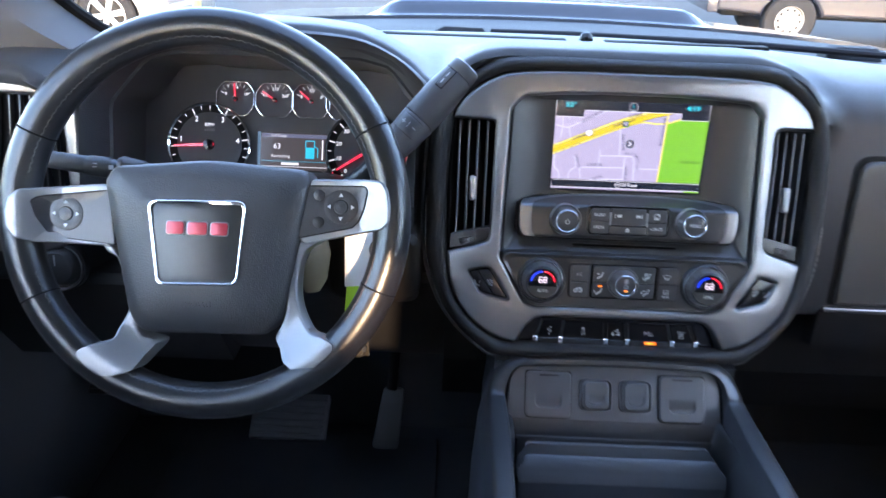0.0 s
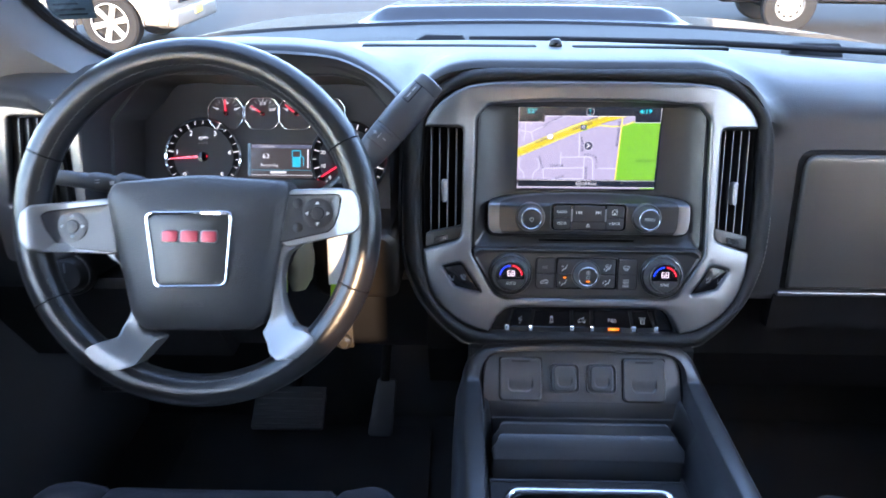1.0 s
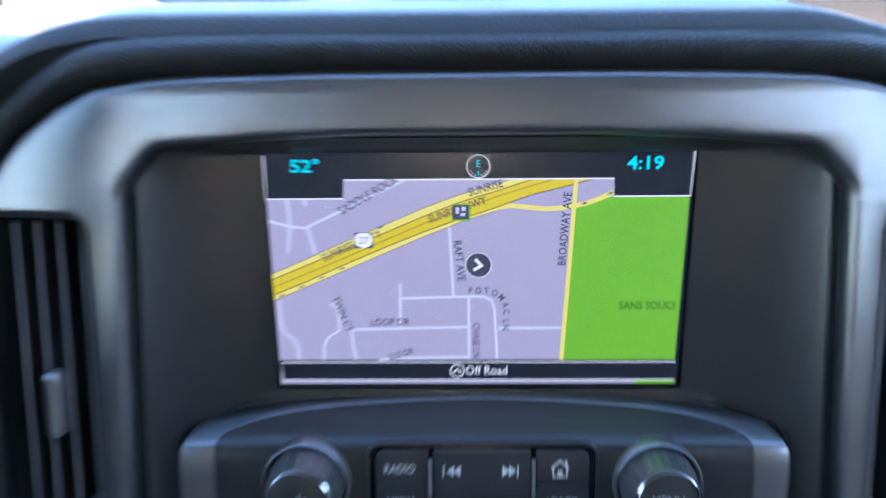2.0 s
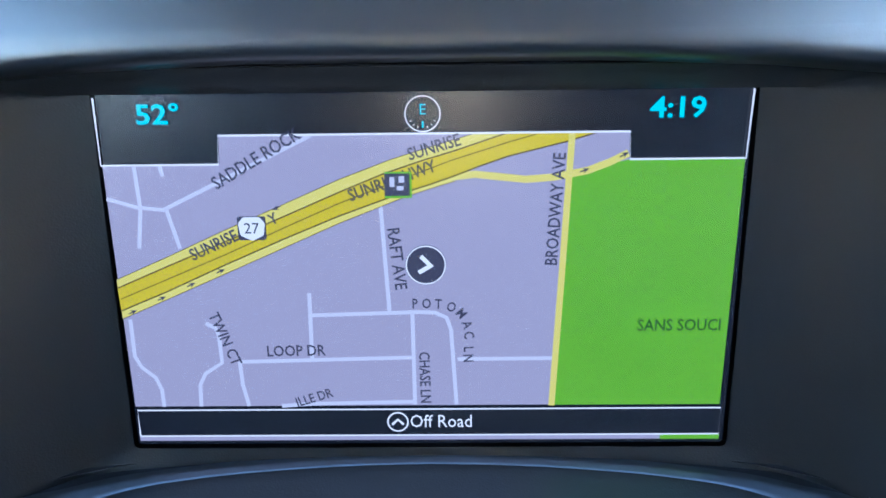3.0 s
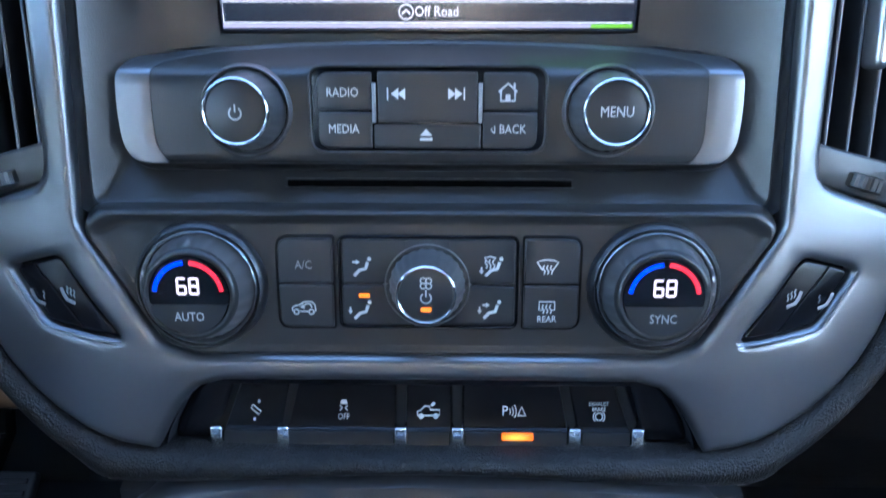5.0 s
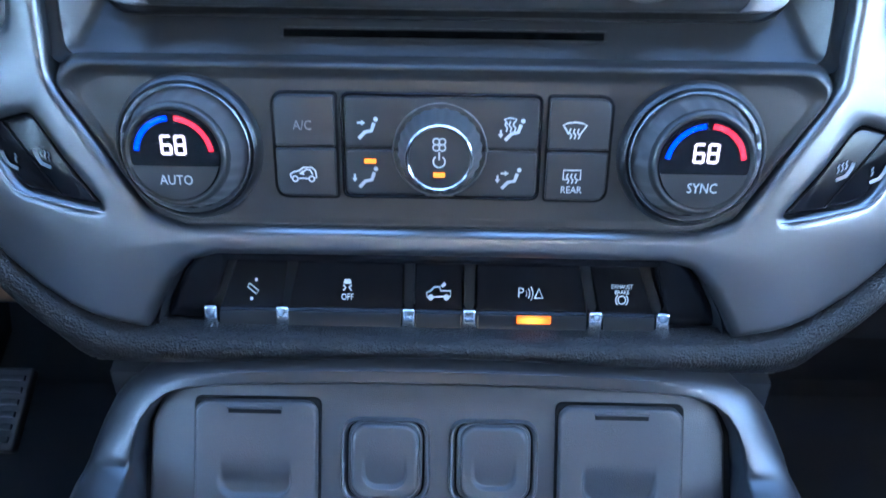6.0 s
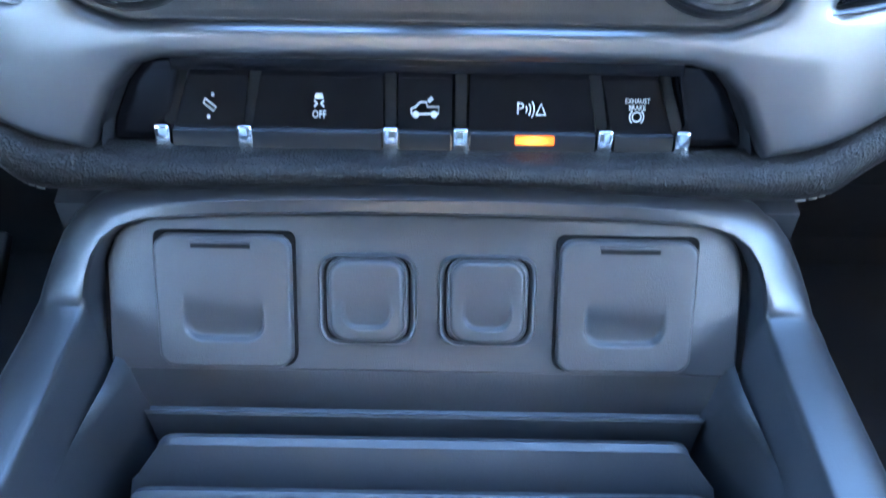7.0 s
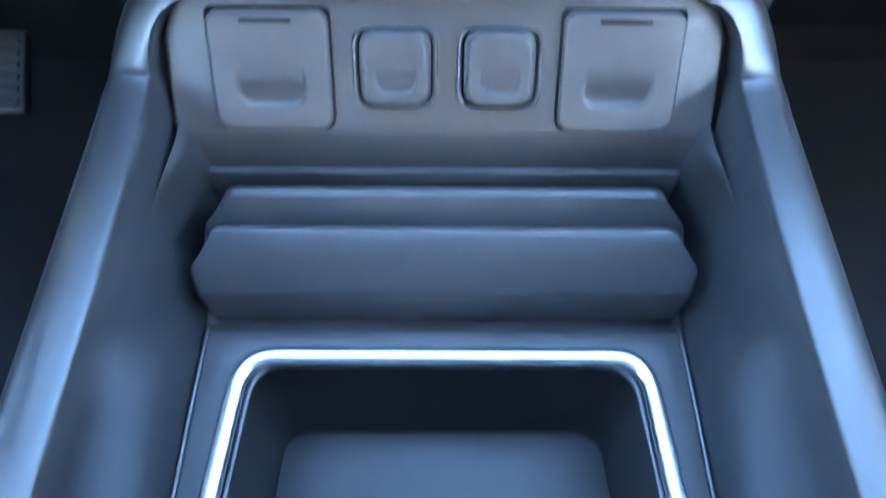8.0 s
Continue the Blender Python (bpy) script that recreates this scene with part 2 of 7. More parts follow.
def loft(rings, closed=True, cap0=False, cap1=False):
    bm = bmesh.new()
    rows = [[bm.verts.new(p) for p in ring] for ring in rings]
    n = len(rows[0])
    for a, b in zip(rows, rows[1:]):
        for i in range(n if closed else n - 1):
            j = (i + 1) % n
            bm.faces.new((a[i], a[j], b[j], b[i]))
    if cap0:
        bm.faces.new(rows[0])
    if cap1:
        bm.faces.new(rows[-1])
    return bm


def blend(a, b, t):
    return [(p[0] + (q[0] - p[0]) * t, p[1] + (q[1] - p[1]) * t) for p, q in zip(a, b)]


def at(ring, z):
    return [(x, y, z) for x, y in ring]


def lathe(profile, seg=40, ribs=0, rib_depth=0.0, rib_rows=()):
    rings = []
    for k, (r, z) in enumerate(profile):
        ring = []
        for i in range(seg):
            a = 2 * math.pi * i / seg
            rr = r - (rib_depth * (i % 2 if not ribs else (0.5 + 0.5 * math.cos(ribs * a))) if k in rib_rows else 0)
            ring.append((rr * math.cos(a), rr * math.sin(a), z))
        rings.append(ring)
    return loft(rings, True, profile[0][0] > 1e-5, profile[-1][0] > 1e-5)


def sweep(path, radius, seg=10, closed=False, caps=True, flat=1.0):
    """A tube along path; radius is a number or one a point; flat squeezes it across."""
    path = [Vector(p) for p in path]
    n, rings, side = len(path), [], None
    for i, p in enumerate(path):
        a = path[i - 1] if closed or i else p
        b = path[(i + 1) % n] if closed or i < n - 1 else p
        d = (b - a).normalized()
        if side is None:
            side = d.orthogonal().normalized()
        side = (side - d * side.dot(d)).normalized()
        up = d.cross(side)
        r = radius[i] if isinstance(radius, (list, tuple)) else radius
        rings.append([p + side * r * math.cos(2 * math.pi * k / seg) + up * r * flat * math.sin(2 * math.pi * k / seg) for k in range(seg)])
    if closed:
        rings.append(rings[0])
    bm = loft(rings, True, caps and not closed, caps and not closed)
    bmesh.ops.remove_doubles(bm, verts=bm.verts, dist=1e-7)
    return bm


def block(x0, x1, y0, y1, z0, z1, bevel=0.0, seg=2):
    bm = bmesh.new()
    bmesh.ops.create_cube(bm, size=1)
    for v in bm.verts:
        v.co = Vector(((x0 + x1) / 2 + v.co.x * (x1 - x0), (y0 + y1) / 2 + v.co.y * (y1 - y0), (z0 + z1) / 2 + v.co.z * (z1 - z0)))
    if bevel:
        bmesh.ops.bevel(bm, geom=bm.edges[:], offset=bevel, segments=seg, affect="EDGES", profile=0.5)
    return bm


def extrude_x(profile, x0, x1, steps=1):
    """A closed (y, z) profile drawn along x."""
    return loft([[(x0 + (x1 - x0) * k / steps, y, z) for y, z in profile] for k in range(steps + 1)], True, True, True)


def moved(bm, m):
    bmesh.ops.transform(bm, matrix=m, verts=bm.verts)
    return bm


def joined(*bms):
    out = bmesh.new()
    for b in bms:
        me = bpy.data.meshes.new("tmp")
        b.to_mesh(me)
        b.free()
        out.from_mesh(me)
        bpy.data.meshes.remove(me)
    return out


def curve_through(pts, n):
    """An open Catmull-Rom curve through pts."""
    out = []
    for i in range(len(pts) - 1):
        p0, p1, p2, p3 = (Vector(pts[max(0, min(len(pts) - 1, i + k))]) for k in (-1, 0, 1, 2))
        out += [0.5 * (2 * p1 + (p2 - p0) * t + (2 * p0 - 5 * p1 + 4 * p2 - p3) * t * t + (3 * p1 - p0 - 3 * p2 + p3) * t ** 3) for t in [k / n for k in range(n)]]
    return out + [Vector(pts[-1])]


def strip(pts, width, z):
    """A flat ribbon along a line of (x, y)."""
    bm, rows = bmesh.new(), []
    for i, p in enumerate(pts):
        a, b = Vector(pts[max(i - 1, 0)]), Vector(pts[min(i + 1, len(pts) - 1)])
        d = (b - a).normalized()
        s = Vector((-d.y, d.x)) * width / 2
        rows.append((bm.verts.new((p[0] + s.x, p[1] + s.y, z)), bm.verts.new((p[0] - s.x, p[1] - s.y, z))))
    for (a, b), (c, d) in zip(rows, rows[1:]):
        bm.faces.new((a, b, d, c))
    return bm


def arc(r, a0, a1, width, z, cx=0.0, cy=0.0, n=20):
    return strip([(cx + r * math.cos(radians(a0 + (a1 - a0) * k / n)), cy + r * math.sin(radians(a0 + (a1 - a0) * k / n))) for k in range(n + 1)], width, z)


def interp(x, table):
    """Straight-line look-up in a table of (x, value)."""
    xs, vs = zip(*table)
    return float(np.interp(x, xs, vs))


def frame_of(origin, lean):
    """Axes of a panel that leans back: x along it, y up it, z out of it towards the cabin."""
    c, s = math.cos(radians(lean)), math.sin(radians(lean))
    return Matrix(((1, 0, 0, origin[0]), (0, s, -c, origin[1]), (0, c, s, origin[2]), (0, 0, 0, 1)))


MID = 0.339          # the truck's centre line
DRIVER = -0.104      # the steering wheel's centre line
STACK = frame_of((MID, 0.776, 1.27), 15.1)
SCREEN = frame_of((MID, 0.8388, 1.3971), 8.1)
OUTLETS = frame_of((MID, 0.7235, 1.135), 32.6)
WHEEL = frame_of((DRIVER, 0.6284, 1.4304), 22.3)
CLUSTER = frame_of((DRIVER, 0.946, 1.405), 22.0)


def bent(bm):
    """The stack's wings turn away from the cabin outside its flat middle."""
    for s in (1, -1):
        bmesh.ops.bisect_plane(bm, geom=bm.verts[:] + bm.edges[:] + bm.faces[:], plane_co=(s * 0.15, 0, 0), plane_no=(1, 0, 0))
    for v in bm.verts:
        v.co.z -= 0.2 * max(0.0, abs(v.co.x) - 0.15)
    return bm


def wing(side):
    """The frame of a wing of the stack: side 1 or -1."""
    return STACK @ Matrix.Translation((side * 0.15, 0, 0)) @ Matrix.Rotation(side * math.atan(0.2), 4, "Y") @ Matrix.Translation((-side * 0.15, 0, 0))


# ---- large structure: ground, cab shell ----
gm = bmesh.new()
bmesh.ops.create_grid(gm, x_segments=8, y_segments=8, size=400)
tagged(part("ground", gm, ASPHALT), "sunlit worn grey asphalt of a parking lot", "ground", kind="structure")

# unseen trees added, tall right and low left, to shape the sky light
far = []
for k in range(61):
    a = radians(-62 + 262 * k / 60)
    h = interp(k, [(0, 18.0), (36, 18.0), (46, 5.0), (60, 4.0)]) + 2.2 * math.sin(k * 1.7) + 1.6 * math.sin(k * 0.6 + 1.0)
    far.append([(110 * math.cos(a), 110 * math.sin(a), -0.5), (110 * math.cos(a), 110 * math.sin(a), h)])
tagged(part("backdrop", loft(far, False), TREE_SCREEN), "unseen dark tree line, added to block the low sky", "trees", kind="structure")

LEFT, RIGHT = -0.53, 1.21


def shell(name, bm, mat, label, category):
    return tagged(part(name, bm, mat), label, category, kind="structure")


shell("floor", block(LEFT, RIGHT, -1.5, 1.5, 0.66, 0.70, 0.004), CARPET, "black carpeted cab floor in deep shade", "floor")
shell("toe_board", moved(block(LEFT, RIGHT, 0, 0.03, 0, 0.75, 0.003), pose(0, 1.22, 0.68, -22)), CARPET, "black carpeted toe board under the dashboard", "floor")
roof_o = [(LEFT - 0.02, -1.5), (RIGHT + 0.02, -1.5), (RIGHT + 0.02, 0.56), (LEFT - 0.02, 0.56)]
shell("ceiling", moved(plate([roof_o], -0.02, 0.02, 0.004), pose(0, 0, 2.05)), HEADLINER, "grey fabric headliner of the cab", "ceiling")
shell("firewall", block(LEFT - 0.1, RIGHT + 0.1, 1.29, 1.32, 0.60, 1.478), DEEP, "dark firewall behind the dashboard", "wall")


def door(side):
    x0, x1 = (LEFT - 0.08, LEFT) if side < 0 else (RIGHT, RIGHT + 0.08)
    d = thing("door_1" if side < 0 else "door_2", None, "closed black door panel with a tall window", "door", kind="structure")
    part("panel", block(x0, x1, -1.5, 1.36, 0.64, 1.46, 0.012), VINYL, d)
    part("post", block(x0, x1, -0.62, -0.50, 1.46, 2.05, 0.01), FABRIC, d)
    part("roof_rail", block(x0, x1, -1.5, 0.75, 1.97, 2.06, 0.01), FABRIC, d)
    for y0, y1 in ((-1.5, -0.62), (-0.50, 1.0)):
        # the right rear pane is out of view and made opaque to block light
        opaque = side > 0 and y1 < 0
        g = part("window_pane", block((x0 + x1) / 2 - 0.002, (x0 + x1) / 2 + 0.002, y0, y1, 1.46, 1.98), CAR_GLASS if opaque else GLASS, d, "unseen opaque pane, added to block light from the right rear" if opaque else "")
        g.visible_shadow = opaque


door(-1)
door(1)
bw = thing("wall_back", None, "rear wall of the cab with a wide window", "wall", kind="structure")
part("lower_wall", block(LEFT - 0.1, RIGHT + 0.1, -1.58, -1.5, 0.64, 1.70, 0.004), VINYL, bw)
part("upper_wall", block(LEFT - 0.1, RIGHT + 0.1, -1.58, -1.5, 1.95, 2.06, 0.004), FABRIC, bw)
for s in (LEFT - 0.1, RIGHT - 0.12):
    part("corner_wall", block(s, s + 0.22, -1.58, -1.5, 1.70, 1.95, 0.004), FABRIC, bw)
# unseen opaque panes, added so the low sun enters only by a slot
for x0, x1 in ((LEFT + 0.12, MID - 0.005), (MID + 0.055, RIGHT - 0.12)):
    part("window_pane", block(x0, x1, -1.542, -1.538, 1.70, 1.95), CAR_GLASS, bw, "unseen opaque pane, added to leave the sun a narrow slot")


# ---- dashboard ----
def far_y(x):
    return 1.325 - 0.40 * (x - 0.25) ** 2


BROW = [(-0.53, 0.225), (-0.45, 0.262), (-0.43, 0.2645), (-0.386, 0.2585), (-0.352, 0.240), (-0.33, 0.236), (-0.312, 0.2457), (-0.29, 0.27), (-0.254, 0.2918), (-0.219, 0.3053), (-0.165, 0.311),
        (-0.104, 0.3125), (-0.04, 0.311), (0.011, 0.3053), (0.046, 0.2918), (0.08, 0.27), (0.10, 0.2457), (0.108, 0.250), (0.128, 0.274), (0.155, 0.2895), (0.185, 0.2945),
        (0.476, 0.2945), (0.52, 0.282), (0.56, 0.255), (0.585, 0.236), (0.63, 0.232), (1.21, 0.222)]


def brow(x):
    """Height up the stack's plane of the dashboard's front edge, slightly smoothed."""
    return sum(interp(x + d, BROW) for d in (-0.008, 0.0, 0.008)) / 3


def dash_profile(x):
    v = brow(x)
    ly, lz = 0.776 + v * 0.2605, 1.27 + v * 0.9655
    side = max(interp(x, [(0.535, 0), (0.566, 1)]), interp(x, [(-0.35, 1), (-0.325, 0)]))
    fy = far_y(x)
    drop = interp(x, [(0.60, 0.0), (0.75, 0.008), (1.2, 0.016)])
    right = interp(x, [(0.550, 0), (0.598, 1)])
    top = [(fy, 1.512 - drop), (fy - 0.05, 1.5175 - drop), (fy - 0.12, 1.5235 - drop), (1.06, 1.530 - drop), (0.97, 0.35 * 1.532 + 0.65 * max(lz + 0.003, 1.525 - drop))]
    front = [(0.915, lz + 0.006 - 0.002 * side), (ly + 0.018, lz + 0.0045 - 0.006 * side), (ly + 0.006, lz + 0.0025 - 0.008 * side), (ly + 0.0015, lz - 0.004 - 0.012 * side)]
    roll = [(0.925, 1.5225 - drop), (0.893, 1.512 - drop), (0.873, 1.496), (0.8655, 1.478)]
    top += [(a[0] * (1 - right) + b[0] * right, a[1] * (1 - right) + b[1] * right) for a, b in zip(front, roll)]
    closed = [(ly + 0.012, lz - 0.018), (1.03, lz - 0.03), (1.07, 1.45), (1.07, 1.30), (1.05, 1.25), (1.06, 1.18)]
    face = [(0.865, 1.472), (0.857, 1.45), (0.8465, 1.36), (0.834, 1.252), (0.842, 1.232), (0.98, 1.19)]
    return top + [(a[0] * (1 - side) + b[0] * side, a[1] * (1 - side) + b[1] * side) for a, b in zip(closed, face)]


xs = sorted(set([round(LEFT + (RIGHT - LEFT) * k / 180, 4) for k in range(181)]))
dash = thing("dashboard", None, "black grained vinyl dashboard below the windshield", "dashboard")
part("top_pad", loft([[(x, y, z) for y, z in dash_profile(x)] for x in xs], False), PAD, dash, "soft black grained vinyl pad lit by the sky", angle=60)
# defroster slot and light sensor
slot = bmesh.new()
for x0, x1 in ((0.005, 0.30), (0.36, 0.62)):
    b = block(x0, x1, 1.168, 1.190, 1.519, 1.5265, 0.003)
    slot = joined(slot, b)
part("defroster_slot", slot, DEEP, dash, "long dark defroster slot")
sens = lathe([(0.011, 0.0), (0.0115, 0.004), (0.010, 0.010), (0.006, 0.0145), (0.0, 0.016)], 20)
tagged(part("light_sensor", moved(sens, pose(0.332, 1.183, 1.522)), GLOSS), "small black dome sensor on the dashboard", "sensor")

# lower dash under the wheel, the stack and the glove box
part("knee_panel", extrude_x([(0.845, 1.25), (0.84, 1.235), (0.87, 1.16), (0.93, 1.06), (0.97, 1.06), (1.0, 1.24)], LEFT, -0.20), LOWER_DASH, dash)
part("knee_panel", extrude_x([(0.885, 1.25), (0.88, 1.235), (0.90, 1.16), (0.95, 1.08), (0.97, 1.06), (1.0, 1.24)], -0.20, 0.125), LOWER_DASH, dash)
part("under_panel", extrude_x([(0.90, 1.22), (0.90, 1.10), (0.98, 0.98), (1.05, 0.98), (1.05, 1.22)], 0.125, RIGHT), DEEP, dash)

# binnacle round the gauges
b_half0 = [(0.0, 0.3125), (0.060, 0.311), (0.115, 0.3053), (0.150, 0.2918), (0.184, 0.27), (0.204, 0.2457), (0.214, 0.19), (0.216, 0.10), (0.214, 0.05)]
b_half1 = [(0.0, 0.286), (0.112, 0.286), (0.150, 0.277), (0.197, 0.222), (0.199, 0.12), (0.197, 0.05)]
o0 = smooth_loop(mirrored(b_half0), 3)


def resampled(loop, count):
    """A closed line cut into evenly spaced points, from its first one."""
    pts = [Vector(p) for p in loop]
    lens = [0.0]
    for i, p in enumerate(pts):
        lens.append(lens[-1] + (pts[(i + 1) % len(pts)] - p).length)
    xs_, ys_ = [p.x for p in pts] + [pts[0].x], [p.y for p in pts] + [pts[0].y]
    return [(float(np.interp(lens[-1] * k / count, lens, xs_)), float(np.interp(lens[-1] * k / count, lens, ys_))) for k in range(count)]


o1 = rounded(mirrored(b_half1), [0.0, 0.03, 0.02, 0.02, 0.02, 0.004, 0.004, 0.02, 0.02, 0.02, 0.03], 5)
o0, o1 = resampled(o0, 96), resampled(o1, 96)
o2 = [(x * 0.985, 0.17 + (y - 0.17) * 0.975) for x, y in o1]
BINN = STACK @ Matrix.Translation((DRIVER - MID, 0, 0))
binn = part("binnacle", loft([at(o0, -0.016), at(blend(o0, o1, 0.06), 0.0), at(blend(o0, o1, 0.2), 0.004), at(blend(o0, o1, 0.5), -0.006), at(blend(o0, o1, 0.85), -0.030), at(o1, -0.045), at(o2, -0.0475), at(o2, -0.052), at(blend(o1, o0, -0.25), -0.085), at(blend(o1, o0, -0.45), -0.15)]), VINYL, dash, "deep black hood round the gauges", angle=35)
for v in binn.data.vertices:
    v.co.x = min(v.co.x, 0.186 + 0.022 * max(0.0, min(1.0, (v.co.y - 0.20) / 0.045)))
binn.matrix_world = BINN

# ---- glove box ----
GLOVE = frame_of((0.9, 0.834, 1.249), 6.6)
gl = thing("glove_box", GLOVE, "closed dark grey glove box door with a slim chrome strip", "glove box")
go = rounded([(-0.279, 0.004), (0.279, 0.004), (0.284, 0.200), (-0.283, 0.200)], [0.004, 0.004, 0.022, 0.022])
gi = rounded([(-0.272, 0.006), (0.272, 0.006), (0.277, 0.194), (-0.276, 0.194)], [0.004, 0.004, 0.020, 0.020])
part("recess", plate([go], -0.004, 0.0015, 0.001), DEEP, gl)
part("lid", plate([gi], -0.002, 0.0085, 0.005, 3), GLOVE_GREY, gl, "satin charcoal plastic lid with fine grain")
part("chrome_strip", plate([rect(-0.283, -0.006, 0.283, 0.0015, 0.003)], -0.002, 0.006, 0.0025), SILVER, gl, "slim satin silver strip")
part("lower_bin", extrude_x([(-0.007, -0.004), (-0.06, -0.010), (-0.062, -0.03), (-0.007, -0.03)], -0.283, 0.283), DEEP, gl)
part("latch", plate([rect(-0.105, -0.034, -0.02, -0.022, 0.004)], -0.012, 0.004, 0.003), BLACK, gl)

# ---- driver's outer vent and light switch ----
LV = frame_of((-0.42, 0.842, 1.345), 8.6)
lvp = thing("side_vent", LV, "outer air vent in a satin silver frame beside the wheel", "air vent")
fo = rounded([(-0.0210, 0.1640), (0.092, 0.160), (0.0916, 0.020), (0.066, -0.050), (0.010, -0.064), (-0.036, -0.060), (-0.0450, 0.020), (-0.0385, 0.095)], [0.010, 0.012, 0.03, 0.04, 0.03, 0.012, 0.06, 0.08])
fi = rounded([(-0.002, 0.1385), (0.0745, 0.1385), (0.0725, 0.018), (-0.0185, 0.018)], 0.007)
part("frame", plate([fo, fi], -0.006, 0.0125, 0.004, 3), SILVER, lvp, "satin silver frame")
part("duct", plate([fi], -0.002, 0.0020), DEEP, lvp)
for k in range(5):
    part("vane", moved(block(-0.0012, 0.0012, 0.020, 0.137, 0.0015, 0.0100, 0.0006), pose(-0.003 + k * 0.0160, 0, 0, 0, 0, -6 + k * 1.5)), TRIM, lvp)
ls = thing("light_switch", LV, "round black headlight switch in the dashboard", "switch")
part("housing", plate([rounded([(-0.105, 0.048), (-0.045, 0.048), (-0.056, -0.020), (-0.105, -0.028)], 0.010)], 0.002, 0.0105, 0.002), BLACK, ls)
part("dial", moved(lathe([(0.022, 0), (0.022, 0.010), (0.019, 0.014), (0.0, 0.015)], 32), pose(-0.078, 0.012, 0.010)), GLOSS, ls)

rd = thing("dimmer_dial", LV @ Matrix.Translation((0.045, -0.0790, 0.0)), "round black dial with a thin bright ring under the vent", "dial")
part("bezel", lathe([(0.0340, -0.004), (0.0335, 0.0060), (0.0315, 0.0085), (0.0290, 0.0070), (0.0285, 0.0)], 48), BLACK, rd)
part("bright_ring", lathe([(0.0292, 0.002), (0.0290, 0.0078), (0.0284, 0.0082), (0.0280, 0.002)], 48), SMOKED, rd, "thin bright ring")
part("knob", lathe([(0.0278, 0.0), (0.0250, 0.0090), (0.0225, 0.0150), (0.0205, 0.0165), (0.0, 0.0170)], 72, 24, 0.0005, (1, 2)), BUTTON, rd)
part("pointer", block(-0.0007, 0.0007, 0.004, 0.018, 0.0165, 0.0176), INK_DIM, rd)

# ---- windshield, pillars ----
ws = thing("windshield", None, "clear laminated windshield above the dashboard", "windshield", kind="structure")
rows = []
for k in range(9):
    t = k / 8
    row = []
    for i in range(17):
        x = LEFT + (RIGHT - LEFT) * i / 16
        base = far_y(x) + 0.015
        row.append((x + (0.339 - x) * 0.1 * t, base + (0.56 - 1.31) * t + 0.04 * math.sin(math.pi * t), 1.505 + 0.54 * t))
    rows.append(row)
wsb = loft(rows + [[(x, y + 0.005, z) for x, y, z in r] for r in reversed(rows)], False)
wpane = part("pane", wsb, SHIELD_GLASS, ws)
wpane.visible_shadow = False


def pillar(side):
    edge = LEFT if side < 0 else RIGHT
    p = thing("pillar_1" if side < 0 else "pillar_2", None, "light grey trimmed windshield pillar", "pillar", kind="structure")
    rings = []
    for t in (-0.04, 0.0, 0.04, 0.08, 0.12, 0.17, 0.25, 0.5, 0.75, 1.0):
        y, z = far_y(edge) - 0.055 - 0.62 * t, 1.50 + 0.56 * t
        w = 0.140 - 0.03 * t + 0.07 * max(0.0, 1 - max(t, 0.0) / 0.22) ** 2
        x0 = edge
        rings.append([(x0 + side * 0.03, y - 0.10, z), (x0 - side * 0.02, y - 0.13, z), (x0 - side * (w - 0.03), y - 0.06, z), (x0 - side * w, y + 0.02, z), (x0 - side * (w - 0.01), y + 0.05, z), (x0 + side * 0.03, y + 0.09, z)])
    part("trim", loft(rings, True, True, True), PILLAR, p, "grey grained plastic", angle=60)
    seal = [(edge - side * (0.142 - 0.03 * t + 0.07 * max(0.0, 1 - max(t, 0.0) / 0.22) ** 2), far_y(edge) - 0.03 - 0.62 * t, 1.50 + 0.56 * t) for t in (-0.02, 0.0, 0.04, 0.08, 0.12, 0.17, 0.25, 0.5, 0.75, 1.0)]
    part("seal", sweep(seal, 0.008, 8), DEEP, p, "black rubber window seal")


pillar(-1)
pillar(1)
gh = thing("grab_handle", None, "grey grab handle on the windshield pillar", "grab handle")
part("grip", sweep([(-0.452, 0.975, 1.575), (-0.432, 0.952, 1.588), (-0.428, 0.925, 1.606), (-0.428, 0.88, 1.64), (-0.44, 0.80, 1.70), (-0.455, 0.75, 1.74)], [0.016, 0.023, 0.025, 0.024, 0.022, 0.020], 16, flat=0.7), PILLAR, gh)
part("foot", moved(lathe([(0.021, 0), (0.02, 0.008), (0.0, 0.011)], 20), pose(-0.455, 0.975, 1.575, 60, 0, 30)), PILLAR, gh)
sk = thing("windshield_sticker", None, "teal grey inspection sticker stuck inside the windshield", "sticker")
SKM = Matrix.Translation((-0.4185, 1.0665, 1.5805)) @ Matrix(((0.858, 0.16, -0.488, 0), (0.513, -0.50, 0.697, 0), (0.0, 0.855, 0.52, 0), (0, 0, 0, 1)))
part("film", moved(plate([rect(-0.031, -0.002, 0.031, 0.078, 0.002)], -0.0006, 0.0), SKM), STICKER, sk)
for k, (u, v) in enumerate([(-0.020, 0.020), (-0.023, 0.018), (-0.024, 0.010), (-0.012, 0.022), (-0.022, 0.014), (-0.018, 0.024), (-0.024, 0.006)]):
    part("print_line", moved(plate([rect(u, 0.006 + 0.010 * k, v, 0.0095 + 0.010 * k)], -0.0012, -0.0006), SKM), DEEP, sk)


